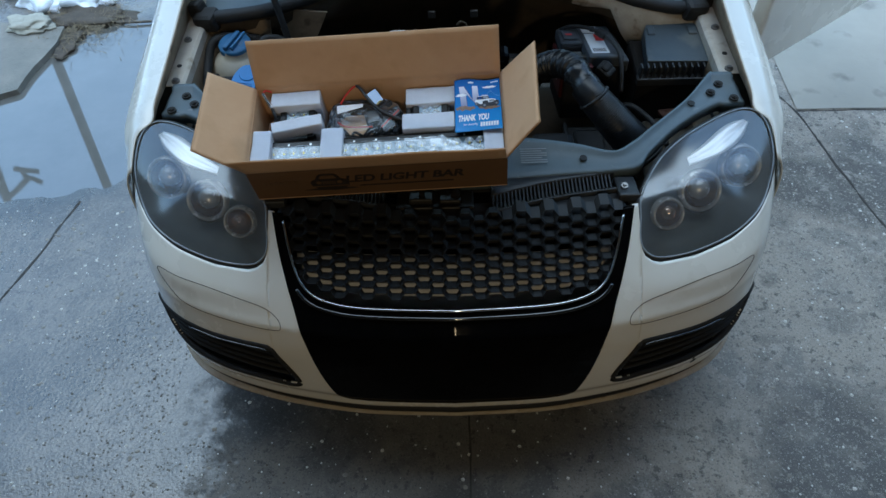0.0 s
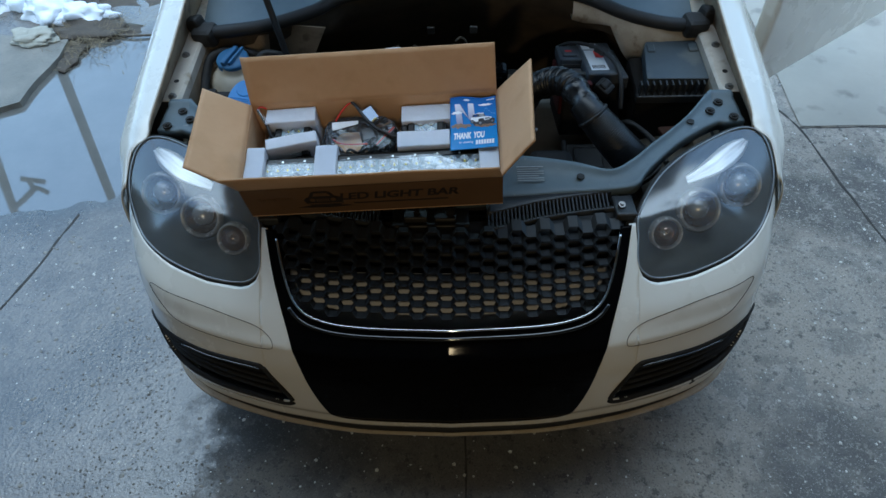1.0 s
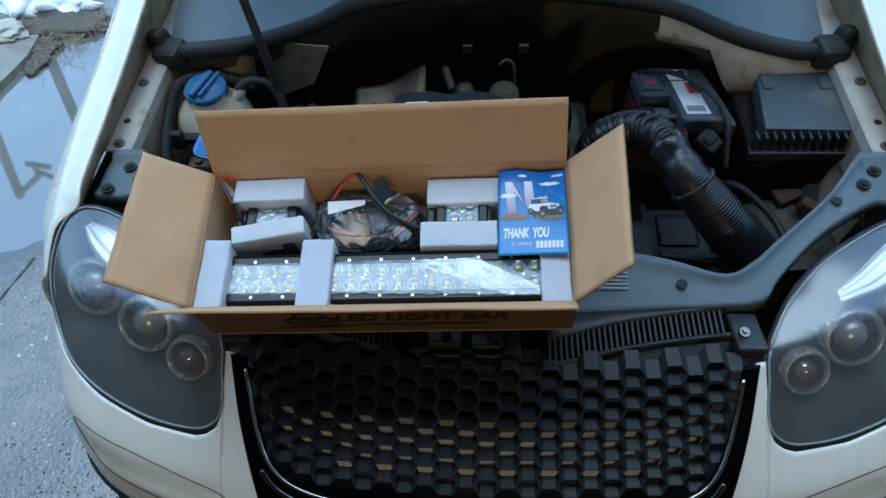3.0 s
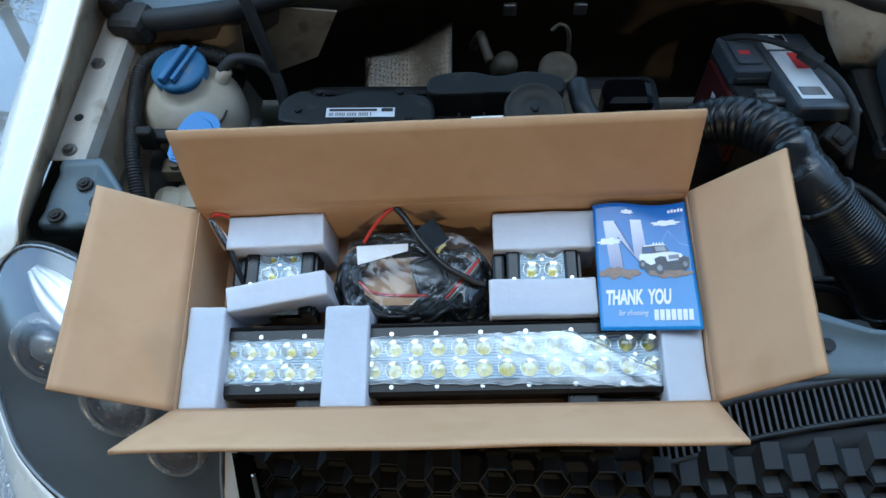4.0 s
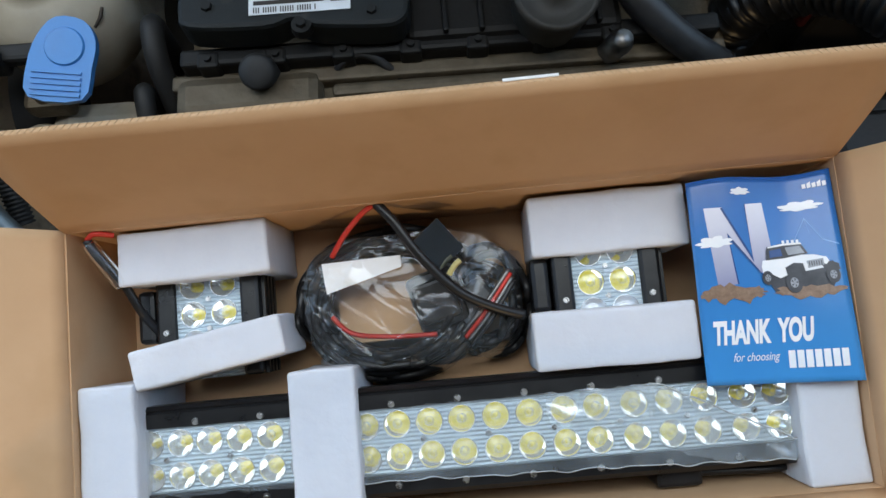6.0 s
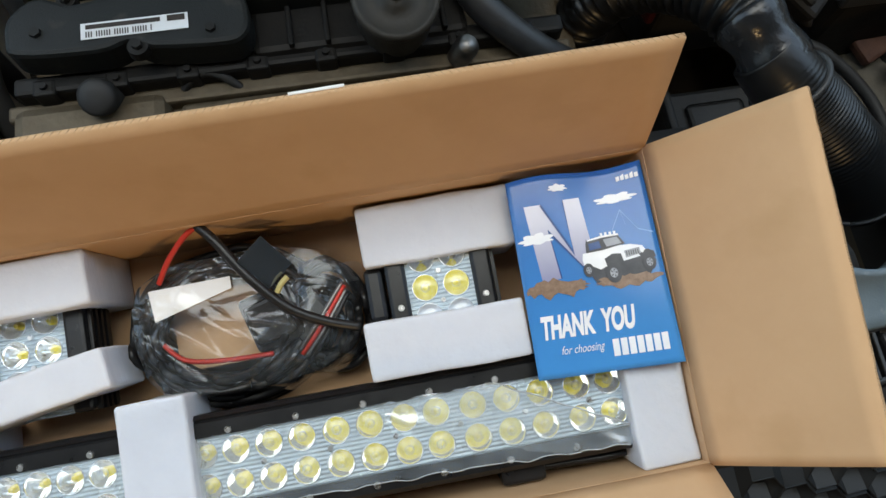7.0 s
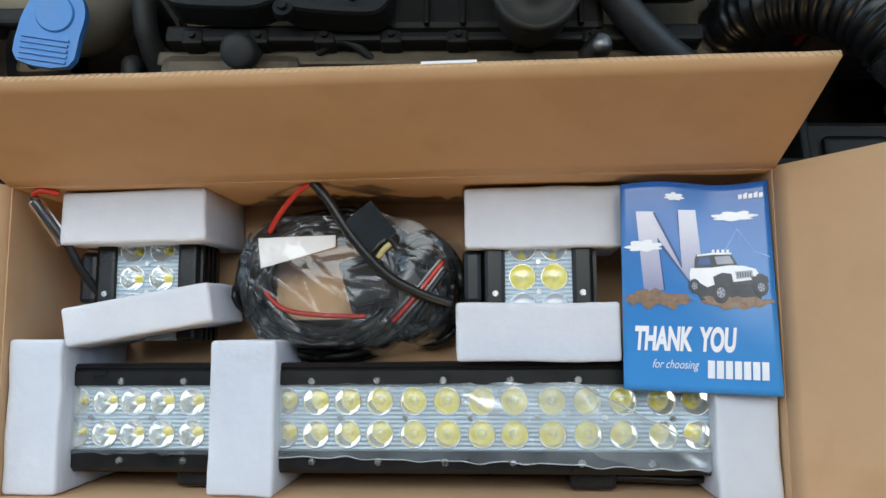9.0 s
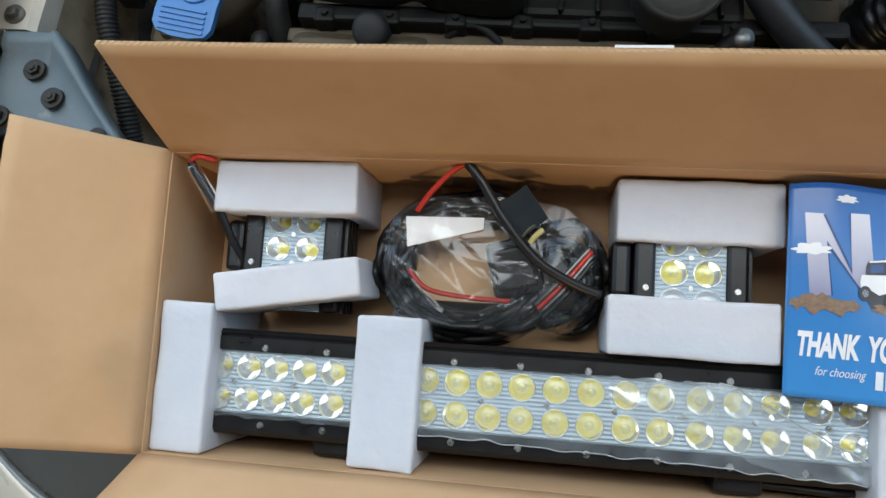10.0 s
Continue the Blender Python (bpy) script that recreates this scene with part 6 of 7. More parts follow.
def foam(x0, x1, y0, y1, z0, z1, label, yaw=0.0, seed=0):
    """A block of soft, slightly uneven foam."""
    c = Vector(((x0 + x1) / 2, (y0 + y1) / 2, (z0 + z1) / 2))
    hx, hy, hz = (x1 - x0) / 2, (y1 - y0) / 2, (z1 - z0) / 2
    bm = block(bmesh.new(), -hx, hx, -hy, hy, -hz, hz, 0.0026, seg=3)
    bmesh.ops.subdivide_edges(bm, edges=[e for e in bm.edges if e.calc_length() > 0.012], cuts=12, use_grid_fill=True)
    for v in bm.verts:
        p = v.co + Vector((seed, 0, 0))
        v.co += Vector((noise.noise(p * 25), noise.noise(p * 25 + Vector((0, 9, 0))), noise.noise(p * 25 + Vector((0, 5, 5))))) * 0.0013
        v.co += Vector((noise.noise(p * 120), noise.noise(p * 120 + Vector((0, 9, 0))), noise.noise(p * 120 + Vector((0, 5, 5))))) * 0.0003
    ob = part("foam_block", bm, FOAM, None, "", True, BOXM @ Matrix.Translation(c) @ Euler((0, 0, radians(yaw))).to_matrix().to_4x4())
    return tagged(ob, label, "foam", "foam blocks in the box")


FZ = -DEEP + 0.001
foam(-0.2812, -0.2395, -0.1162, -0.0020, FZ, -0.007, "white foam block capping the light bar's end", 0, 1)
foam(0.2375, 0.2812, -0.1162, 0.000, FZ, -0.010, "white foam block capping the light bar's other end", 0, 2)
foam(-0.1270, -0.0770, -0.1162, -0.0040, FZ, -0.0105, "white foam strap across the light bar", 0, 3)
foam(-0.2510, -0.1355, 0.0715, 0.1130, FZ, -0.014, "white foam block behind the small lamp", 1.2, 4)
foam(-0.2425, -0.1265, 0.0005, 0.0310, FZ + 0.03, -0.009, "tilted white foam block before the small lamp", 9.8, 5)
foam(0.0635, 0.1830, 0.0640, 0.1110, FZ, -0.028, "white foam block behind the small lamp by the leaflet", 0, 6)
foam(0.0570, 0.1750, -0.0205, 0.0220, FZ, -0.010, "white foam block before the small lamp by the leaflet", 0, 7)

# light bar
bar = thing("light_bar", "long black light bar with two rows of round lamps, in film", "light bar", BOXM)
BX0, BX1, BY0, BY1, BZ = -0.246, 0.252, -0.1025, -0.0212, -0.0245
prof = [(BY0, BZ - 0.004), (BY0 + 0.004, BZ), (BY0 + 0.0165, BZ), (BY0 + 0.0165, BZ - 0.014), (BY1 - 0.0165, BZ - 0.014), (BY1 - 0.0165, BZ), (BY1 - 0.006, BZ), (BY1 - 0.0045, BZ - 0.0015), (BY1 - 0.003, BZ), (BY1, BZ - 0.003),
        (BY1, BZ - 0.018), (BY1 - 0.004, BZ - 0.022), (BY1 - 0.004, BZ - 0.060), (BY0 + 0.004, BZ - 0.060), (BY0 + 0.004, BZ - 0.022), (BY0, BZ - 0.018)]
rows = [[(x, y, z) for y, z in prof] for x in (BX0, BX1)]
v, f = grid(rows, True)
n = len(prof)
f += [tuple(range(n)), tuple(range(n, 2 * n))[::-1]]
bh = link_mesh("housing", v, f, BARBLACK, bar, "black ribbed aluminium housing", smooth=False)
PLATE_Z = BZ - 0.0035


def pierced_plate(xs, ys, xe, ye, z, r):
    """A lens plate with one round opening for each lamp."""
    v, f = [], []
    for i, cx in enumerate(xs):
        for k, cy in enumerate(ys):
            o = len(v)
            for q in range(24):
                a = math.pi / 12 * q
                c, t = math.cos(a), math.sin(a)
                m = max(abs(c), abs(t))
                c2, t2 = c / m, t / m
                v.append((cx + r * c, cy + r * t, z))
                v.append((cx + c2 * ((xe[i + 1] - cx) if c2 > 0 else (cx - xe[i])), cy + t2 * ((ye[k + 1] - cy) if t2 > 0 else (cy - ye[k])), z))
            f += [(o + 2 * q, o + 2 * q + 1, o + 2 * ((q + 1) % 24) + 1, o + 2 * ((q + 1) % 24)) for q in range(24)]
    seen, order, kept = {}, [], []
    for p in v:
        key = (round(p[0], 5), round(p[1], 5))
        if key not in seen:
            seen[key] = len(kept)
            kept.append(p)
        order.append(seen[key])
    return facing((kept, [tuple(order[i] for i in q) for q in f]), (0, 0, 1))


def lamp_cell(parent, x, y, z, r):
    """One lamp: silver rim, deep mirrored cup with a yellow chip at its focus, and a clear dome."""
    deep, focus = 0.0078, r * r / 4 / 0.0078
    cup = link_mesh("lamp", *lathe([(r * 1.06, 0.0), (r * 1.06, 0.0012), (r, 0.0014)] + [(r * t, -deep * (1 - t * t)) for t in (1.0, 0.94, 0.88, 0.8, 0.72, 0.64, 0.55, 0.45, 0.35, 0.2, 0.03)], (x, y, z), (0, 0, 1), 28), CUP, parent)
    link_mesh("chip", *lathe([(0.0013, -deep), (0.0017, -deep + focus * 0.74), (0.0019, -deep + focus), (0.0016, -deep + focus * 1.25), (0.0009, -deep + focus * 1.38), (0.0002, -deep + focus * 1.45)], (x, y, z), (0, 0, 1), 14), PHOSPHOR, parent)
    dome = link_mesh("dome", *lathe([(r * 0.97, 0.0012), (r * 0.75, 0.0024), (r * 0.42, 0.0032), (0.0003, 0.0034)], (x, y, z), (0, 0, 1), 20), CLEARCUP, parent)
    dome.visible_shadow = False
    eye = link_mesh("lens_eye", *lathe([(r * 0.40, -0.0008), (r * 0.30, -0.0001), (r * 0.15, 0.0003), (0.0002, 0.0004)], (x, y, z), (0, 0, 1), 16), EYE, parent)
    eye.visible_shadow = False
    return cup


LX = [-0.2377, -0.2146, -0.1924, -0.1693, -0.146, -0.1218, -0.0977, -0.0736, -0.0499, -0.0258, -0.0016, 0.0238, 0.0488, 0.0743, 0.0984, 0.126, 0.1515, 0.1770, 0.2050, 0.2290]
mids = [(a + b) / 2 for a, b in zip(LX, LX[1:])]
plate = link_mesh("lens_plate", *pierced_plate(LX, (-0.0740, -0.0499), [BX0 + 0.001] + mids + [BX1 - 0.001], (BY0 + 0.0165, -0.062, BY1 - 0.0165), PLATE_Z, 0.0098), LEDPLATE, bar, "ribbed silver lens plate", smooth=False)
for x in LX:
    for y in (-0.0499, -0.0740):
        lamp_cell(bar, x, y, PLATE_Z, 0.0098)


SCREWS = material("bright_screw_steel", (0.55, 0.55, 0.55), (0.70, 0.70, 0.70), 200, 0.22, 0.35, metal=1.0)


def screw(parent, x, y, z, r=0.0028):
    bm = bmesh.new()
    disc(bm, (x, y, z + 0.0008), (0, 0, 1), r, r * 0.85, 0.0016, 14)
    disc(bm, (x, y, z + 0.0017), (0, 0, 1), r * 0.45, r * 0.45, 0.0004, 6)
    return part("screw", bm, SCREWS, parent)


for k in range(10):
    x = -0.2013 + 0.0495 * k
    if x < 0.25:
        screw(bar, x, -0.0345, BZ)
        screw(bar, x + 0.001, -0.0937, BZ)
for k in range(10):
    screw(plate, -0.2260 + 0.0487 * k, -0.0622, PLATE_Z, 0.0024)
for x in (-0.144, 0.155):
    bm = bmesh.new()
    block(bm, x - 0.017, x + 0.017, -0.1150, -0.098, -0.085, -0.036, 0.003)
    part("bracket", bm, BARBLACK, bar, "black mounting bracket")
tube("bar_cable", [(0.16, -0.107, -0.045), (0.19, -0.108, -0.047), (0.225, -0.109, -0.046), (0.25, -0.108, -0.052)], 0.003, CABLE, bar, "black supply cable", seg=8)

# small lamps
def small_lamp(cx, cy, label):
    t = thing("work_lamp", label, "lamp", BOXM, "small lamps in the box")
    z = -0.0365
    bm = bmesh.new()
    block(bm, cx - 0.0415, cx - 0.0255, cy - 0.05, cy + 0.05, z - 0.05, z, 0.003)
    block(bm, cx + 0.0255, cx + 0.0415, cy - 0.05, cy + 0.05, z - 0.05, z, 0.003)
    block(bm, cx - 0.030, cx + 0.030, cy - 0.05, cy + 0.05, z - 0.05, z - 0.016)
    for k in range(4):
        block(bm, cx + 0.0418, cx + 0.0445, cy - 0.05, cy + 0.05, z - 0.010 - 0.009 * k, z - 0.006 - 0.009 * k)
    part("housing", bm, BARBLACK, t, "black finned housing")
    xs2, ys2 = (cx - 0.0122, cx + 0.0122), (cy - 0.0225, cy, cy + 0.0225)
    pl = link_mesh("lens_plate", *pierced_plate(xs2, ys2, (cx - 0.0258, cx, cx + 0.0258), (cy - 0.050, cy - 0.01125, cy + 0.01125, cy + 0.050), z - 0.0035, 0.0098), LEDPLATE, t, "silver lens plate", smooth=False)
    for lx in xs2:
        for ly in ys2:
            lamp_cell(t, lx, ly, z - 0.0035, 0.0098)
    for dy in (-0.0115, 0.0115):
        screw(pl, cx, cy + dy, z - 0.0035, 0.0022)
    for dx, dy in ((-0.033, -0.0125), (0.033, -0.0125), (-0.033, 0.03), (0.033, 0.03)):
        screw(t, cx + dx, cy + dy, z, 0.0026)
    bm = bmesh.new()
    block(bm, cx - 0.058, cx - 0.043, cy - 0.02, cy + 0.022, z - 0.04, z - 0.004, 0.004)
    part("bracket", bm, BARBLACK, t, "black mounting bracket")
    return t


small_lamp(0.1190, 0.0425, "small square black work lamp with yellow chips between foam")
small_lamp(-0.1918, 0.0460, "small square black work lamp with clear chips between foam")
lead = thing("lamp_lead", "black lamp lead with red tail and clear sleeve", "cable", BOXM)
tube("lead", [(-0.232, 0.03, -0.05), (-0.240, 0.05, -0.03), (-0.250, 0.075, -0.020), (-0.264, 0.095, -0.012), (-0.270, 0.108, -0.008)], 0.0035, CABLE, lead, seg=8)
tube("red_tail", [(-0.270, 0.108, -0.008), (-0.262, 0.1115, -0.004), (-0.25, 0.110, -0.010)], 0.0022, REDWIRE, lead, "red wire end", seg=6)
tube("sleeve", [(-0.249, 0.072, -0.018), (-0.262, 0.095, -0.010), (-0.268, 0.104, -0.007)], 0.0058, BAG, lead, "clear plastic sleeve", seg=10)

# wiring harness in its bag
har = thing("wiring_harness", "coiled black wiring harness with relay in a clear bag", "cable", BOXM)
rg = random.Random(7)
HC = Vector((-0.050, 0.042, -0.070))
for k in range(17):
    rx, ry = 0.080 - 0.0019 * k + rg.uniform(-0.003, 0.003), 0.064 - 0.0015 * k + rg.uniform(-0.003, 0.003)
    ph = rg.uniform(0, 6.28)
    low = 0.028 * k / 16
    pts = [HC + Vector((rx * math.cos(a), ry * math.sin(a), 0.020 * rg.uniform(-1, 0.9) + low - 0.014 + 0.006 * math.sin(2 * a + ph))) for a in np.linspace(ph, ph + 2 * math.pi * 0.97, 18)]
    tube("cable", pts, 0.0035, CABLE, har, "", seg=7, n=4)
for k in range(10):
    cx, cy = 0.022 + rg.uniform(-0.010, 0.010), 0.036 + rg.uniform(-0.012, 0.012)
    rx, ry = 0.024 + rg.uniform(-0.008, 0.008), 0.036 + rg.uniform(-0.010, 0.010)
    ph = rg.uniform(0, 6.28)
    pts = [Vector((cx + rx * math.cos(a), cy + ry * math.sin(a), HC.z + 0.026 * rg.uniform(-0.6, 0.9))) for a in np.linspace(ph, ph + 4.4, 12)]
    tube("cable", pts, 0.0034, CABLE, har, "", seg=7, n=4)
bm = bmesh.new()
block(bm, 0.0, 0.040, -0.022, 0.022, -0.014, 0.022, 0.004, pose(-0.030, 0.038, -0.058, 8, -6, 14))
block(bm, 0.004, 0.036, -0.016, 0.016, 0.022, 0.026, 0.003, pose(-0.030, 0.038, -0.058, 8, -6, 14))
part("relay", bm, SATIN, har, "black relay block")
bm = bmesh.new()
block(bm, -0.012, 0.022, -0.010, 0.018, -0.01, 0.012, 0.004, pose(0.014, 0.028, -0.050, -10, 8, 35))
part("switch_box", bm, SATIN, har, "black switch housing")
bm = bmesh.new()
extrude_poly(bm, [(-0.0985, 0.0752), (-0.0960, 0.0515), (-0.070, 0.0585), (-0.037, 0.0675), (-0.037, 0.0765)], -0.0312, -0.0306)
part("slip", bm, PAPER, har, "white paper slip")
for k in range(4):
    tube("ribbon_wire", [(0.005 + 0.002 * k, 0.012 - 0.003 * k, -0.036), (0.022 + 0.002 * k, 0.030 - 0.003 * k, -0.033), (0.045 + 0.001 * k, 0.058 - 0.003 * k, -0.036)], 0.0018, (STEEL, REDWIRE, STEEL, CABLE)[k], har, "flat striped cable", seg=6)
tube("red_wire", [(-0.095, 0.034, -0.040), (-0.080, 0.020, -0.038), (-0.0516, 0.0150, -0.038), (-0.0144, 0.0135, -0.037)], 0.002, REDWIRE, har, "red wire", seg=6)
tube("main_lead", [(-0.050, 0.1145, -0.010), (-0.038, 0.100, -0.009), (-0.020, 0.072, -0.012), (0.004, 0.045, -0.018), (0.030, 0.030, -0.024), (0.053, 0.022, -0.030)], 0.0038, CABLE, har, "thick black lead", seg=9)
tube("red_lead", [(-0.050, 0.1145, -0.010), (-0.062, 0.108, -0.013), (-0.078, 0.094, -0.022), (-0.09, 0.08, -0.032)], 0.0022, REDWIRE, har, "red lead", seg=7)
TAGMAT = material("tag_plastic", (0.022, 0.032, 0.042), (0.035, 0.046, 0.058), 60, 0.05, 0.08, spec=1.0, ior=2.2)
TAGM = pose(-0.0065, 0.080, -0.014, 24, 4, 40)
CRIMP = material("crimp_sleeve", (0.42, 0.36, 0.14), (0.52, 0.45, 0.2), 90, 0.4)
part("tag", block(bmesh.new(), -0.0125, 0.0125, -0.0155, 0.0155, 0, 0.0008, 0, TAGM), TAGMAT, har, "dark translucent tag")
tube("crimp", [(-0.0005, 0.0565, -0.0125), (0.0035, 0.0620, -0.0115), (0.0085, 0.0665, -0.0125)], 0.0022, CRIMP, har, "yellowish crimp at the tag", seg=7)


def crumple(x, y, amp, seed):
    return amp * (abs(noise.noise((x * 34 + y * 14, y * 20 - x * 9, seed))) + 0.22 * abs(noise.noise((x * 30 - y * 40, y * 75 + x * 30, seed + 3))) - 0.5)


FOLDS = [(rg.uniform(0, math.pi), rg.uniform(-0.10, 0.10), rg.uniform(0.0009, 0.0024)) for _ in range(95)]


def creased(x, y):
    """Height of a sheet that billows gently and is pinched along broken, straight creases."""
    h = 0.005 * noise.noise((x * 16, y * 16, 3)) + 0.0015 * noise.noise((x * 50, y * 50, 9))
    for n, (way, off, tall) in enumerate(FOLDS):
        c, q = math.cos(way), math.sin(way)
        d = (x + 0.039) * c + (y - 0.043) * q - off + 0.004 * noise.noise((x * 14, y * 14, n))
        if abs(d) < 0.006:
            along = (y - 0.043) * c - (x + 0.039) * q
            h += tall * max(0.0, noise.noise((along * 26, n * 3.7, 0.5)) * 1.8 + 0.15) * math.exp(-abs(d) / 0.0011)
    return h


rows = []
for i in range(121):
    t = i / 120
    row = []
    for k in range(260):
        a = 2 * math.pi * k / 260
        c, q = math.cos(a), math.sin(a)
        square = (abs(c) ** 3.2 + abs(q) ** 3.2) ** (-1 / 3.2)
        wob = square * (1 + 0.05 * noise.noise((c * 2, q * 2, 2)) + 0.03 * noise.noise((c * 6, q * 6, 5)))
        x, y = -0.034 + 0.094 * wob * t * c, 0.043 + 0.0595 * wob * t * q
        z = -0.029 + creased(x, y) - 0.010 * t * t - 0.045 * max(0.0, t - 0.86) / 0.14
        row.append((x, min(y, 0.1115), z))
    rows.append(row)
bag = link_mesh("bag", *facing(grid(rows, True), (0, 0, 1)), BAG, har, "crinkled clear plastic bag")
bag.visible_shadow = False

# film over the light bar
rows = []
for i in range(90):
    u = i / 89
    row = []
    for k in range(22):
        vv = k / 21
        x = -0.242 + 0.482 * u
        edge = 0.004 * noise.noise((x * 60, 3, 1)) + 0.003 * noise.noise((x * 160, 3, 1))
        y0, y1 = -0.0885 + 0.7 * edge - 0.010 * u * u, -0.0385 + 0.003 * u + 0.5 * edge
        if u > 0.80:
            y1 -= 0.050 * ((u - 0.80) / 0.20)
        y = y0 + (y1 - y0) * vv
        row.append((x, y, BZ + 0.0022 + crumple(x, y, 0.0022, 8.0) + 0.001 * u))
    rows.append(row)
film = link_mesh("film", *facing(grid(rows), (0, 0, 1)), FILM, bar, "clear protective film, crinkled at its edges")
film.visible_shadow = False
fold = []
for i in range(56, 90):
    u = i / 89
    lo, hi = Vector(rows[i][0]), Vector(rows[i][21])
    start = 0.75 * max(0.0, 1 - (u - 0.63) / 0.25)
    fold.append([lo.lerp(hi, start + (1 - start) * k / 15) + Vector((0, 0, 0.0016 + crumple(u * 0.5, k * 0.004, 0.003, 21.0))) for k in range(16)])
link_mesh("film_fold", *facing(grid(fold), (0, 0, 1)), MILK, bar, "milky doubled fold of the film").visible_shadow = False
EDGE = material("rolled_film_edge", (0.70, 0.74, 0.76), rough=0.12, trans=0.6)
tube("film_edge", [Vector(rows[i][21]) + Vector((0, 0, 0.0012)) for i in range(70, 90, 2)] + [Vector(rows[89][21])], 0.0007, EDGE, bar, "rolled bright edge of the torn film", seg=5, n=3)
tube("film_edge", [Vector(rows[i][0]) + Vector((0, 0, 0.0008)) for i in range(30, 90, 2)], 0.0005, EDGE, bar, "curled lower edge of the film", seg=5, n=3)

# leaflet
SKYB = material("leaflet_blue", (0.012, 0.14, 0.47), (0.03, 0.26, 0.62), 18, 0.13, 0.18)


def graded(m, low, high, bottom, top):
    """Adds a print gradient along the sheet's height."""
    nt = m.node_tree
    b = nt.nodes["Principled BSDF"]
    tc, sp, mr, mx = (nt.nodes.new("ShaderNode" + k) for k in ("TexCoord", "SeparateXYZ", "MapRange", "Mix"))
    mx.data_type = "RGBA"
    nt.links.new(tc.outputs["Object"], sp.inputs[0])
    mr.inputs["From Min"].default_value, mr.inputs["From Max"].default_value = low, high
    nt.links.new(sp.outputs["Y"], mr.inputs["Value"])
    nt.links.new(mr.outputs["Result"], mx.inputs[0])
    mx.inputs[6].default_value, mx.inputs[7].default_value = (*bottom, 1), (*top, 1)
    mul = nt.nodes.new("ShaderNodeMix")
    mul.data_type, mul.blend_type = "RGBA", "MIX"
    mul.inputs[0].default_value = 0.8
    nt.links.new(b.inputs["Base Color"].links[0].from_socket, mul.inputs[6])
    nt.links.new(mx.outputs[2], mul.inputs[7])
    nt.links.new(mul.outputs[2], b.inputs["Base Color"])


graded(SKYB, -0.045, 0.106, (0.045, 0.30, 0.66), (0.018, 0.11, 0.40))
SILVER = material("leaflet_grey", (0.42, 0.46, 0.60), (0.62, 0.66, 0.76), 30, 0.25)
graded(SILVER, 0.02, 0.09, (0.10, 0.11, 0.29), (0.80, 0.80, 0.88))
CLOUD = material("leaflet_white", (0.78, 0.82, 0.88), (0.85, 0.87, 0.9), 60, 0.25)
EARTH = material("leaflet_brown", (0.17, 0.10, 0.065), (0.30, 0.20, 0.14), 220, 0.3)
DARKP = material("leaflet_black", (0.02, 0.025, 0.035), (0.05, 0.055, 0.07), 90, 0.3)
PALEB = material("leaflet_pale_blue", (0.18, 0.42, 0.75), rough=0.25)
leaf = thing("leaflet", "glossy blue thank-you leaflet with a white off-road car", "leaflet", BOXM)
LTL, LTR, LBL, LBR = Vector((0.1777, 0.1061, -0.0078)), Vector((0.2812, 0.1061, -0.0086)), Vector((0.1753, -0.0402, -0.0095)), Vector((0.2800, -0.0445, 0.0020))


def on_leaf(u, v, up=0.0):
    """A place on the leaflet: u across, v down, both from 0 to 1."""
    p = LTL.lerp(LTR, u).lerp(LBL.lerp(LBR, u), v)
    return p + Vector((0, 0.0015 * math.sin(u * math.pi * 2.2) * (1 - v) ** 3, 0.0022 * math.sin(u * 6.5) * (1 - v) ** 2 + up))


rows = [[on_leaf(u, v) for u in np.linspace(0, 1, 25)] for v in np.linspace(0, 1, 33)]
sheet = solid(link_mesh("sheet", *grid(rows), SKYB, leaf, "sky-blue glossy sheet"), 0.0006, -1)


def printed(name, pts, mat, label="", up=0.0008, sub=1):
    """A flat printed shape on the leaflet, from points (u, v)."""
    dense = []
    for (a, b), (c, d) in zip(pts, pts[1:] + pts[:1]):
        dense += [(a + (c - a) * k / sub, b + (d - b) * k / sub) for k in range(sub)]
    bm = bmesh.new()
    fc = bm.faces.new([bm.verts.new(on_leaf(u, v, up)) for u, v in dense])
    bmesh.ops.triangulate(bm, faces=[fc])
    return part(name, bm, mat, sheet, label)


def cloud(cx, cy, w, h, seed):
    r = random.Random(seed)
    pts = []
    for k in range(44):
        a = 2 * math.pi * k / 44
        q = 0.78 + 0.36 * abs(math.sin(3.5 * a + seed)) + r.uniform(-0.05, 0.05)
        pts.append((cx + w * q * math.cos(a), cy + h * q * math.sin(a) * (0.6 if math.sin(a) > 0 else 1)))
    printed("cloud", pts, CLOUD, "white cloud", 0.0012)


printed("emblem", [(0.10, 0.14), (0.225, 0.145), (0.395, 0.39), (0.385, 0.135), (0.505, 0.13), (0.545, 0.50), (0.44, 0.47), (0.24, 0.27), (0.275, 0.52), (0.145, 0.53)], SILVER, "large silver-grey angular emblem", 0.0009, 4)
cloud(0.36, 0.075, 0.065, 0.022, 1)
cloud(0.76, 0.165, 0.14, 0.028, 2)
cloud(0.15, 0.315, 0.115, 0.032, 3)
r0 = random.Random(2)
for cx, cy, w, h in ((0.24, 0.565, 0.21, 0.040), (0.74, 0.572, 0.23, 0.030)):
    printed("earth", [(cx + w * math.cos(a) * (1 + 0.12 * r0.uniform(-1, 1)), cy + h * math.sin(a) * (1 + 0.5 * r0.uniform(-1, 1))) for a in np.linspace(0, 6.2, 40)], EARTH, "brown rubble", 0.0014)
GREYP = material("leaflet_mid_grey", (0.25, 0.28, 0.33), (0.38, 0.41, 0.46), 120, 0.25)
DEEPB = material("leaflet_deep_blue", (0.015, 0.06, 0.20), (0.03, 0.09, 0.27), 60, 0.25)
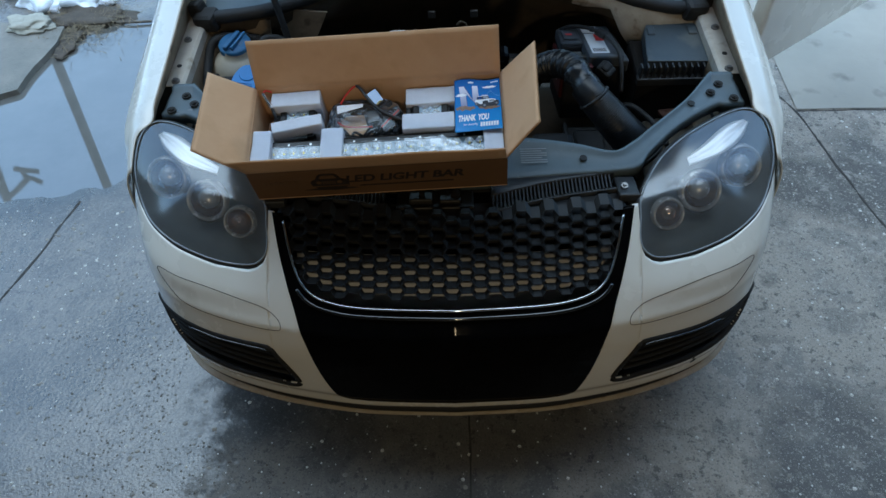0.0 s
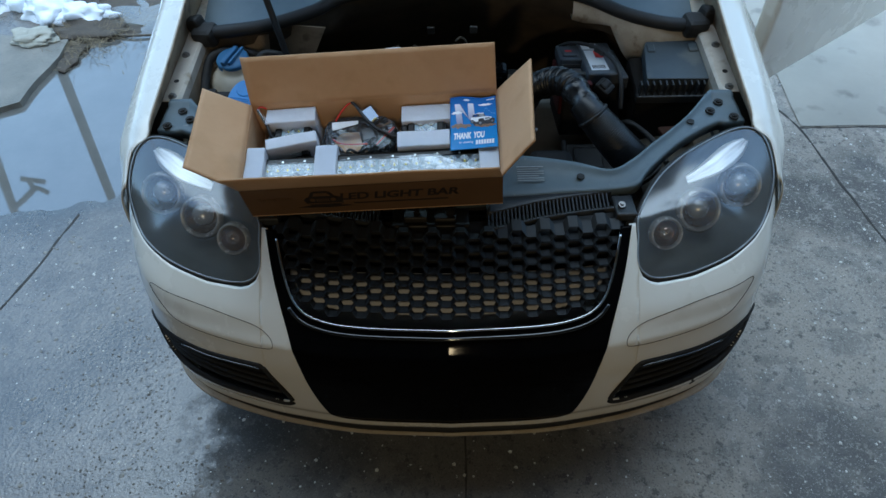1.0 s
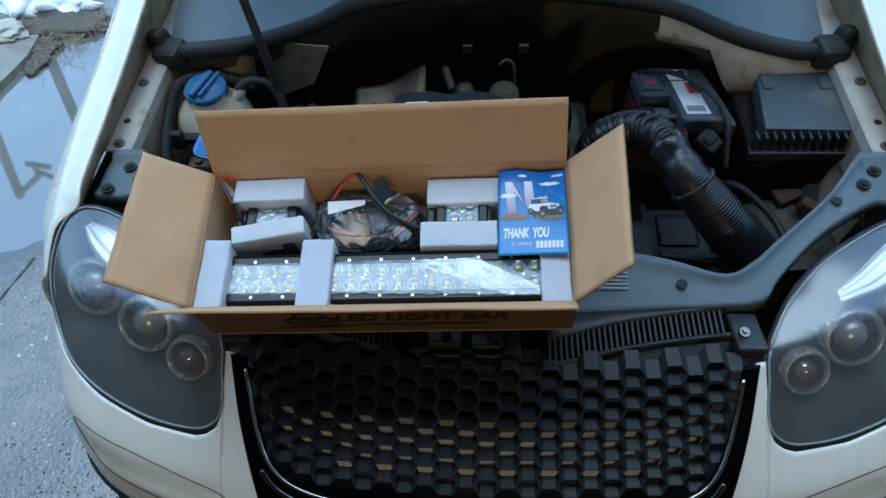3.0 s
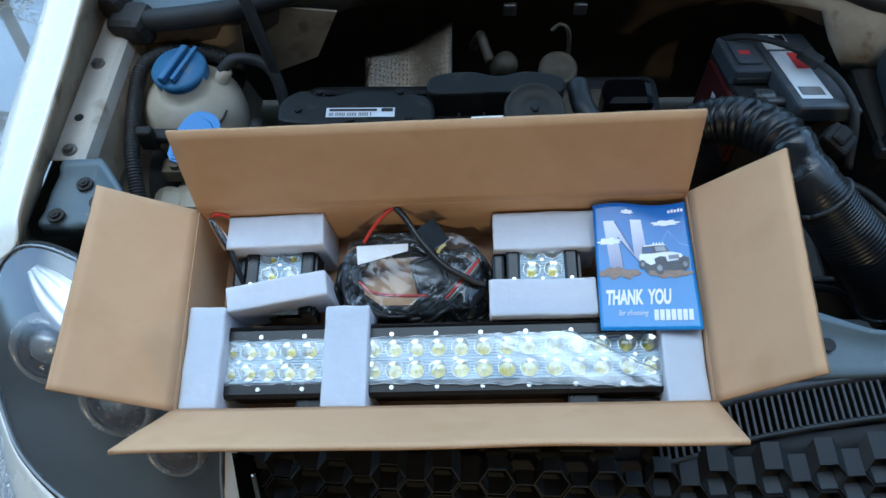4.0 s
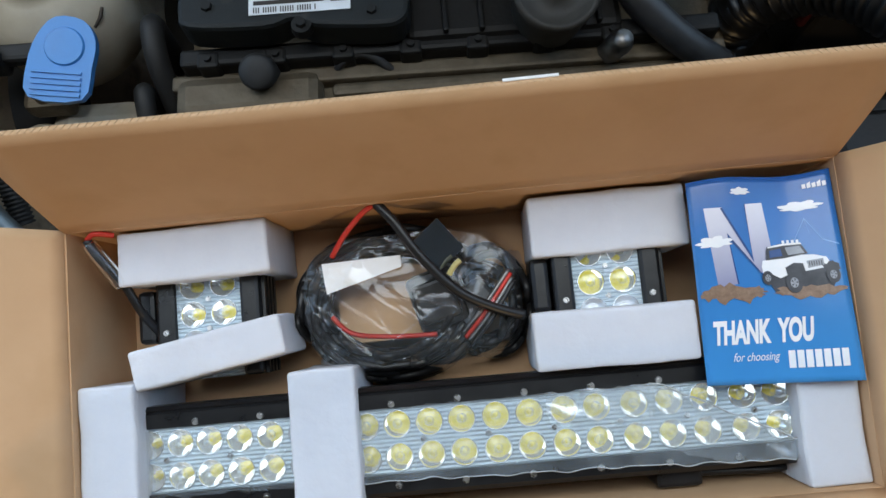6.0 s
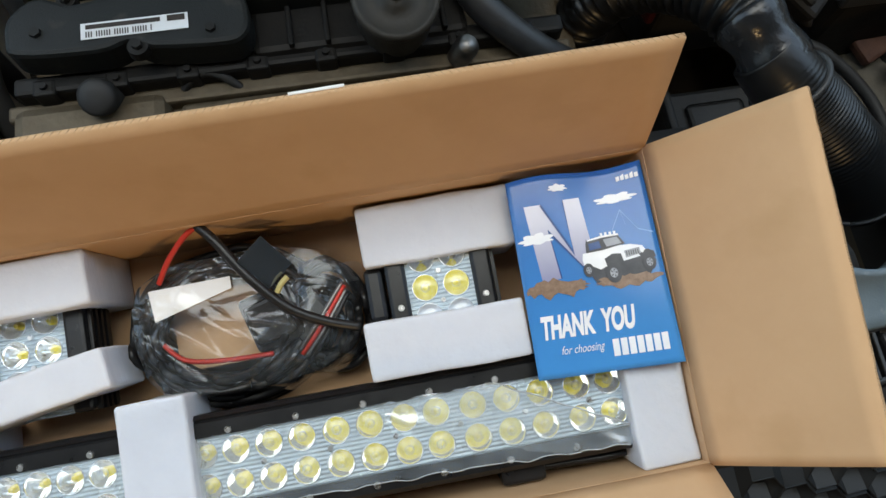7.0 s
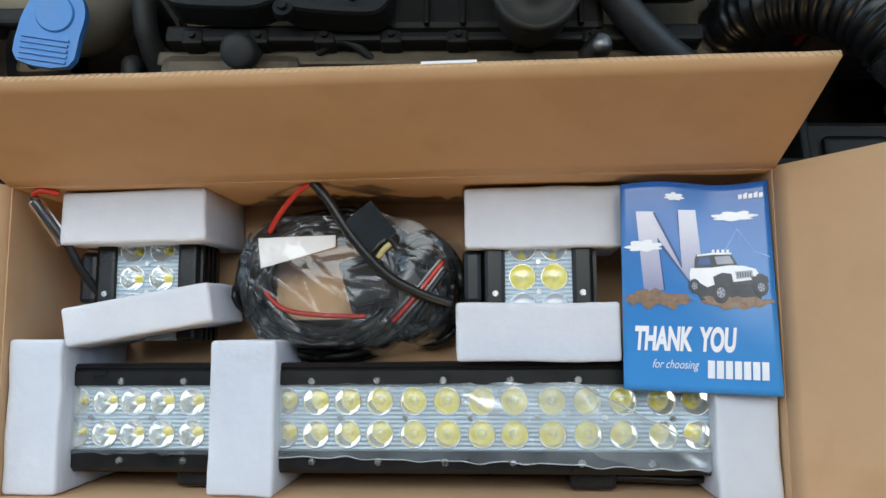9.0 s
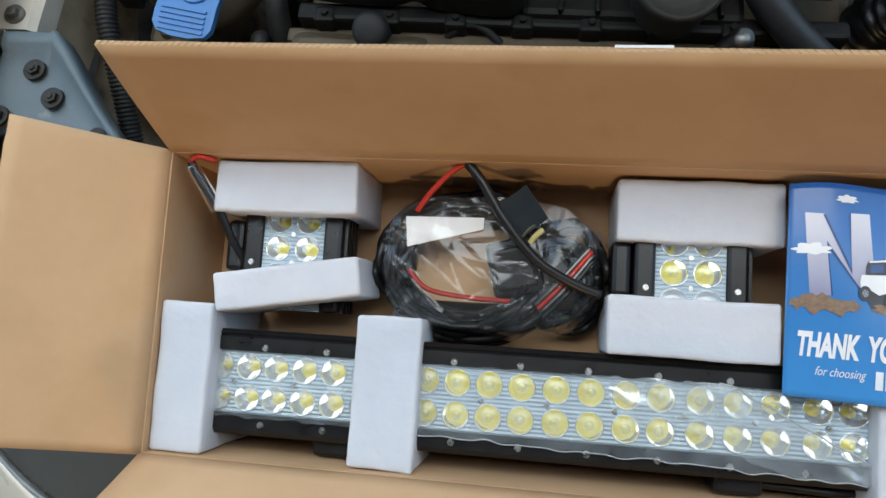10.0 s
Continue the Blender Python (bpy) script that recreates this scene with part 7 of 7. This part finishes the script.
printed("emblem_side", [(0.385, 0.135), (0.395, 0.39), (0.225, 0.145), (0.212, 0.150), (0.40, 0.42), (0.378, 0.14)], DEEPB, "dark shaded side of the emblem", 0.0011)
printed("emblem_side", [(0.24, 0.27), (0.44, 0.47), (0.46, 0.50), (0.25, 0.30), (0.285, 0.52), (0.275, 0.52)], DEEPB, "dark shaded side of the emblem", 0.0011)
printed("car_shadow", [(0.46, 0.49), (0.62, 0.47), (0.92, 0.44), (0.955, 0.50), (0.90, 0.560), (0.72, 0.580), (0.52, 0.572)], DARKP, "dark underside of the printed car", 0.0013)
printed("car_body", [(0.445, 0.445), (0.455, 0.415), (0.53, 0.412), (0.60, 0.408), (0.70, 0.398), (0.80, 0.402), (0.88, 0.418), (0.90, 0.445), (0.86, 0.475), (0.74, 0.480), (0.68, 0.465), (0.62, 0.490), (0.56, 0.505), (0.50, 0.480), (0.45, 0.480)], CLOUD, "white printed off-road car", 0.0016)
printed("car_roof", [(0.485, 0.372), (0.495, 0.350), (0.60, 0.338), (0.72, 0.338), (0.765, 0.395), (0.70, 0.400), (0.60, 0.410), (0.48, 0.415)], DARKP, "black top of the printed car", 0.0018)
printed("car_roof_edge", [(0.50, 0.350), (0.61, 0.338), (0.725, 0.338), (0.732, 0.347), (0.61, 0.348), (0.50, 0.358)], CLOUD, "", 0.0020)
printed("car_window", [(0.615, 0.358), (0.715, 0.354), (0.742, 0.390), (0.63, 0.396)], GREYP, "", 0.0021)
printed("car_window", [(0.505, 0.370), (0.585, 0.362), (0.592, 0.398), (0.505, 0.404)], DEEPB, "", 0.0021)
printed("car_fender", [(0.60, 0.455), (0.66, 0.435), (0.72, 0.440), (0.73, 0.480), (0.69, 0.500), (0.61, 0.500)], DARKP, "", 0.0020)
printed("car_fender", [(0.84, 0.455), (0.90, 0.440), (0.95, 0.455), (0.955, 0.485), (0.86, 0.48)], DARKP, "", 0.0020)
printed("car_grille", [(0.745, 0.430), (0.855, 0.424), (0.86, 0.455), (0.75, 0.466)], GREYP, "", 0.0021)
for k in range(6):
    u0 = 0.757 + 0.016 * k
    printed("grille_slot", [(u0, 0.434), (u0 + 0.007, 0.433), (u0 + 0.008, 0.455), (u0 + 0.001, 0.457)], DARKP, "", 0.0023)
printed("car_bumper", [(0.70, 0.482), (0.87, 0.468), (0.875, 0.488), (0.71, 0.503)], DARKP, "", 0.0021)
for cx, cy in ((0.735, 0.452), (0.868, 0.440)):
    printed("car_lamp", [(cx + 0.014 * math.cos(a), cy + 0.014 * math.sin(a)) for a in np.linspace(0, 5.8, 12)], CLOUD, "", 0.0025)
for k in range(4):
    printed("roof_lamp", [(0.60 + 0.032 * k, 0.324), (0.618 + 0.032 * k, 0.323), (0.618 + 0.032 * k, 0.337), (0.60 + 0.032 * k, 0.338)], CLOUD, "", 0.0020)
for cx, cy, rr in ((0.645, 0.530, 0.055), (0.905, 0.505, 0.045), (0.475, 0.500, 0.038)):
    printed("car_tyre", [(cx + rr * math.cos(a), cy + rr * 0.9 * math.sin(a)) for a in np.linspace(0, 6.0, 20)], DARKP, "", 0.0022)
    printed("car_rim", [(cx + rr * 0.5 * math.cos(a), cy + rr * 0.45 * math.sin(a)) for a in np.linspace(0, 6.0, 14)], GREYP, "", 0.0024)
    for k in range(5):
        a = k * 1.257
        printed("rim_spoke", [(cx + rr * 0.1 * math.cos(a - 0.6), cy + rr * 0.09 * math.sin(a - 0.6)), (cx + rr * 0.42 * math.cos(a - 0.25), cy + rr * 0.38 * math.sin(a - 0.25)), (cx + rr * 0.42 * math.cos(a + 0.25), cy + rr * 0.38 * math.sin(a + 0.25))], DARKP, "", 0.0026)
for a, b in (((0.66, 0.36), (0.78, 0.22)), ((0.78, 0.22), (0.88, 0.33)), ((0.88, 0.33), (0.98, 0.36)), ((0.78, 0.22), (0.80, 0.30))):
    printed("mountain_line", [a, b, (b[0], b[1] + 0.006), (a[0], a[1] + 0.006)], PALEB, "pale mountain outline", 0.0009)
XL = (LTR - LTL).normalized()
YL = (LTL - LBL).normalized()


def leaf_pose(u, v, up=0.0014):
    p = on_leaf(u, v, up)
    ax = (LBL.lerp(LBR, 1) - LBL).normalized().lerp(XL, 1 - v).normalized()
    az = ax.cross(YL).normalized()
    ay = az.cross(ax)
    return Matrix(((ax.x, ay.x, az.x, p.x), (ax.y, ay.y, az.y, p.y), (ax.z, ay.z, az.z, p.z), (0, 0, 0, 1)))


writing("greeting", "THANK  YOU", 0.0222, leaf_pose(0.395, 0.757), CLOUD, sheet, "bold white words THANK YOU", 0.0010, 0.16, 0.50)
writing("small_words", "for choosing", 0.0085, leaf_pose(0.33, 0.872), CLOUD, sheet, "thin white words for choosing", 0.0, 0.35, 0.72)
for k in range(7):
    u0 = 0.535 + 0.056 * k
    printed("name_bar", [(u0 + 0.006, 0.848), (u0 + 0.050, 0.848), (u0 + 0.044, 0.930), (u0, 0.930)], CLOUD, "white bar", 0.0014)
for k in range(5):
    u0 = 0.80 + 0.034 * k
    printed("name_bar", [(u0, 0.055), (u0 + 0.026, 0.054 - 0.008 * (k % 2)), (u0 + 0.026, 0.076), (u0, 0.078)], CLOUD, "small white bar", 0.0014)
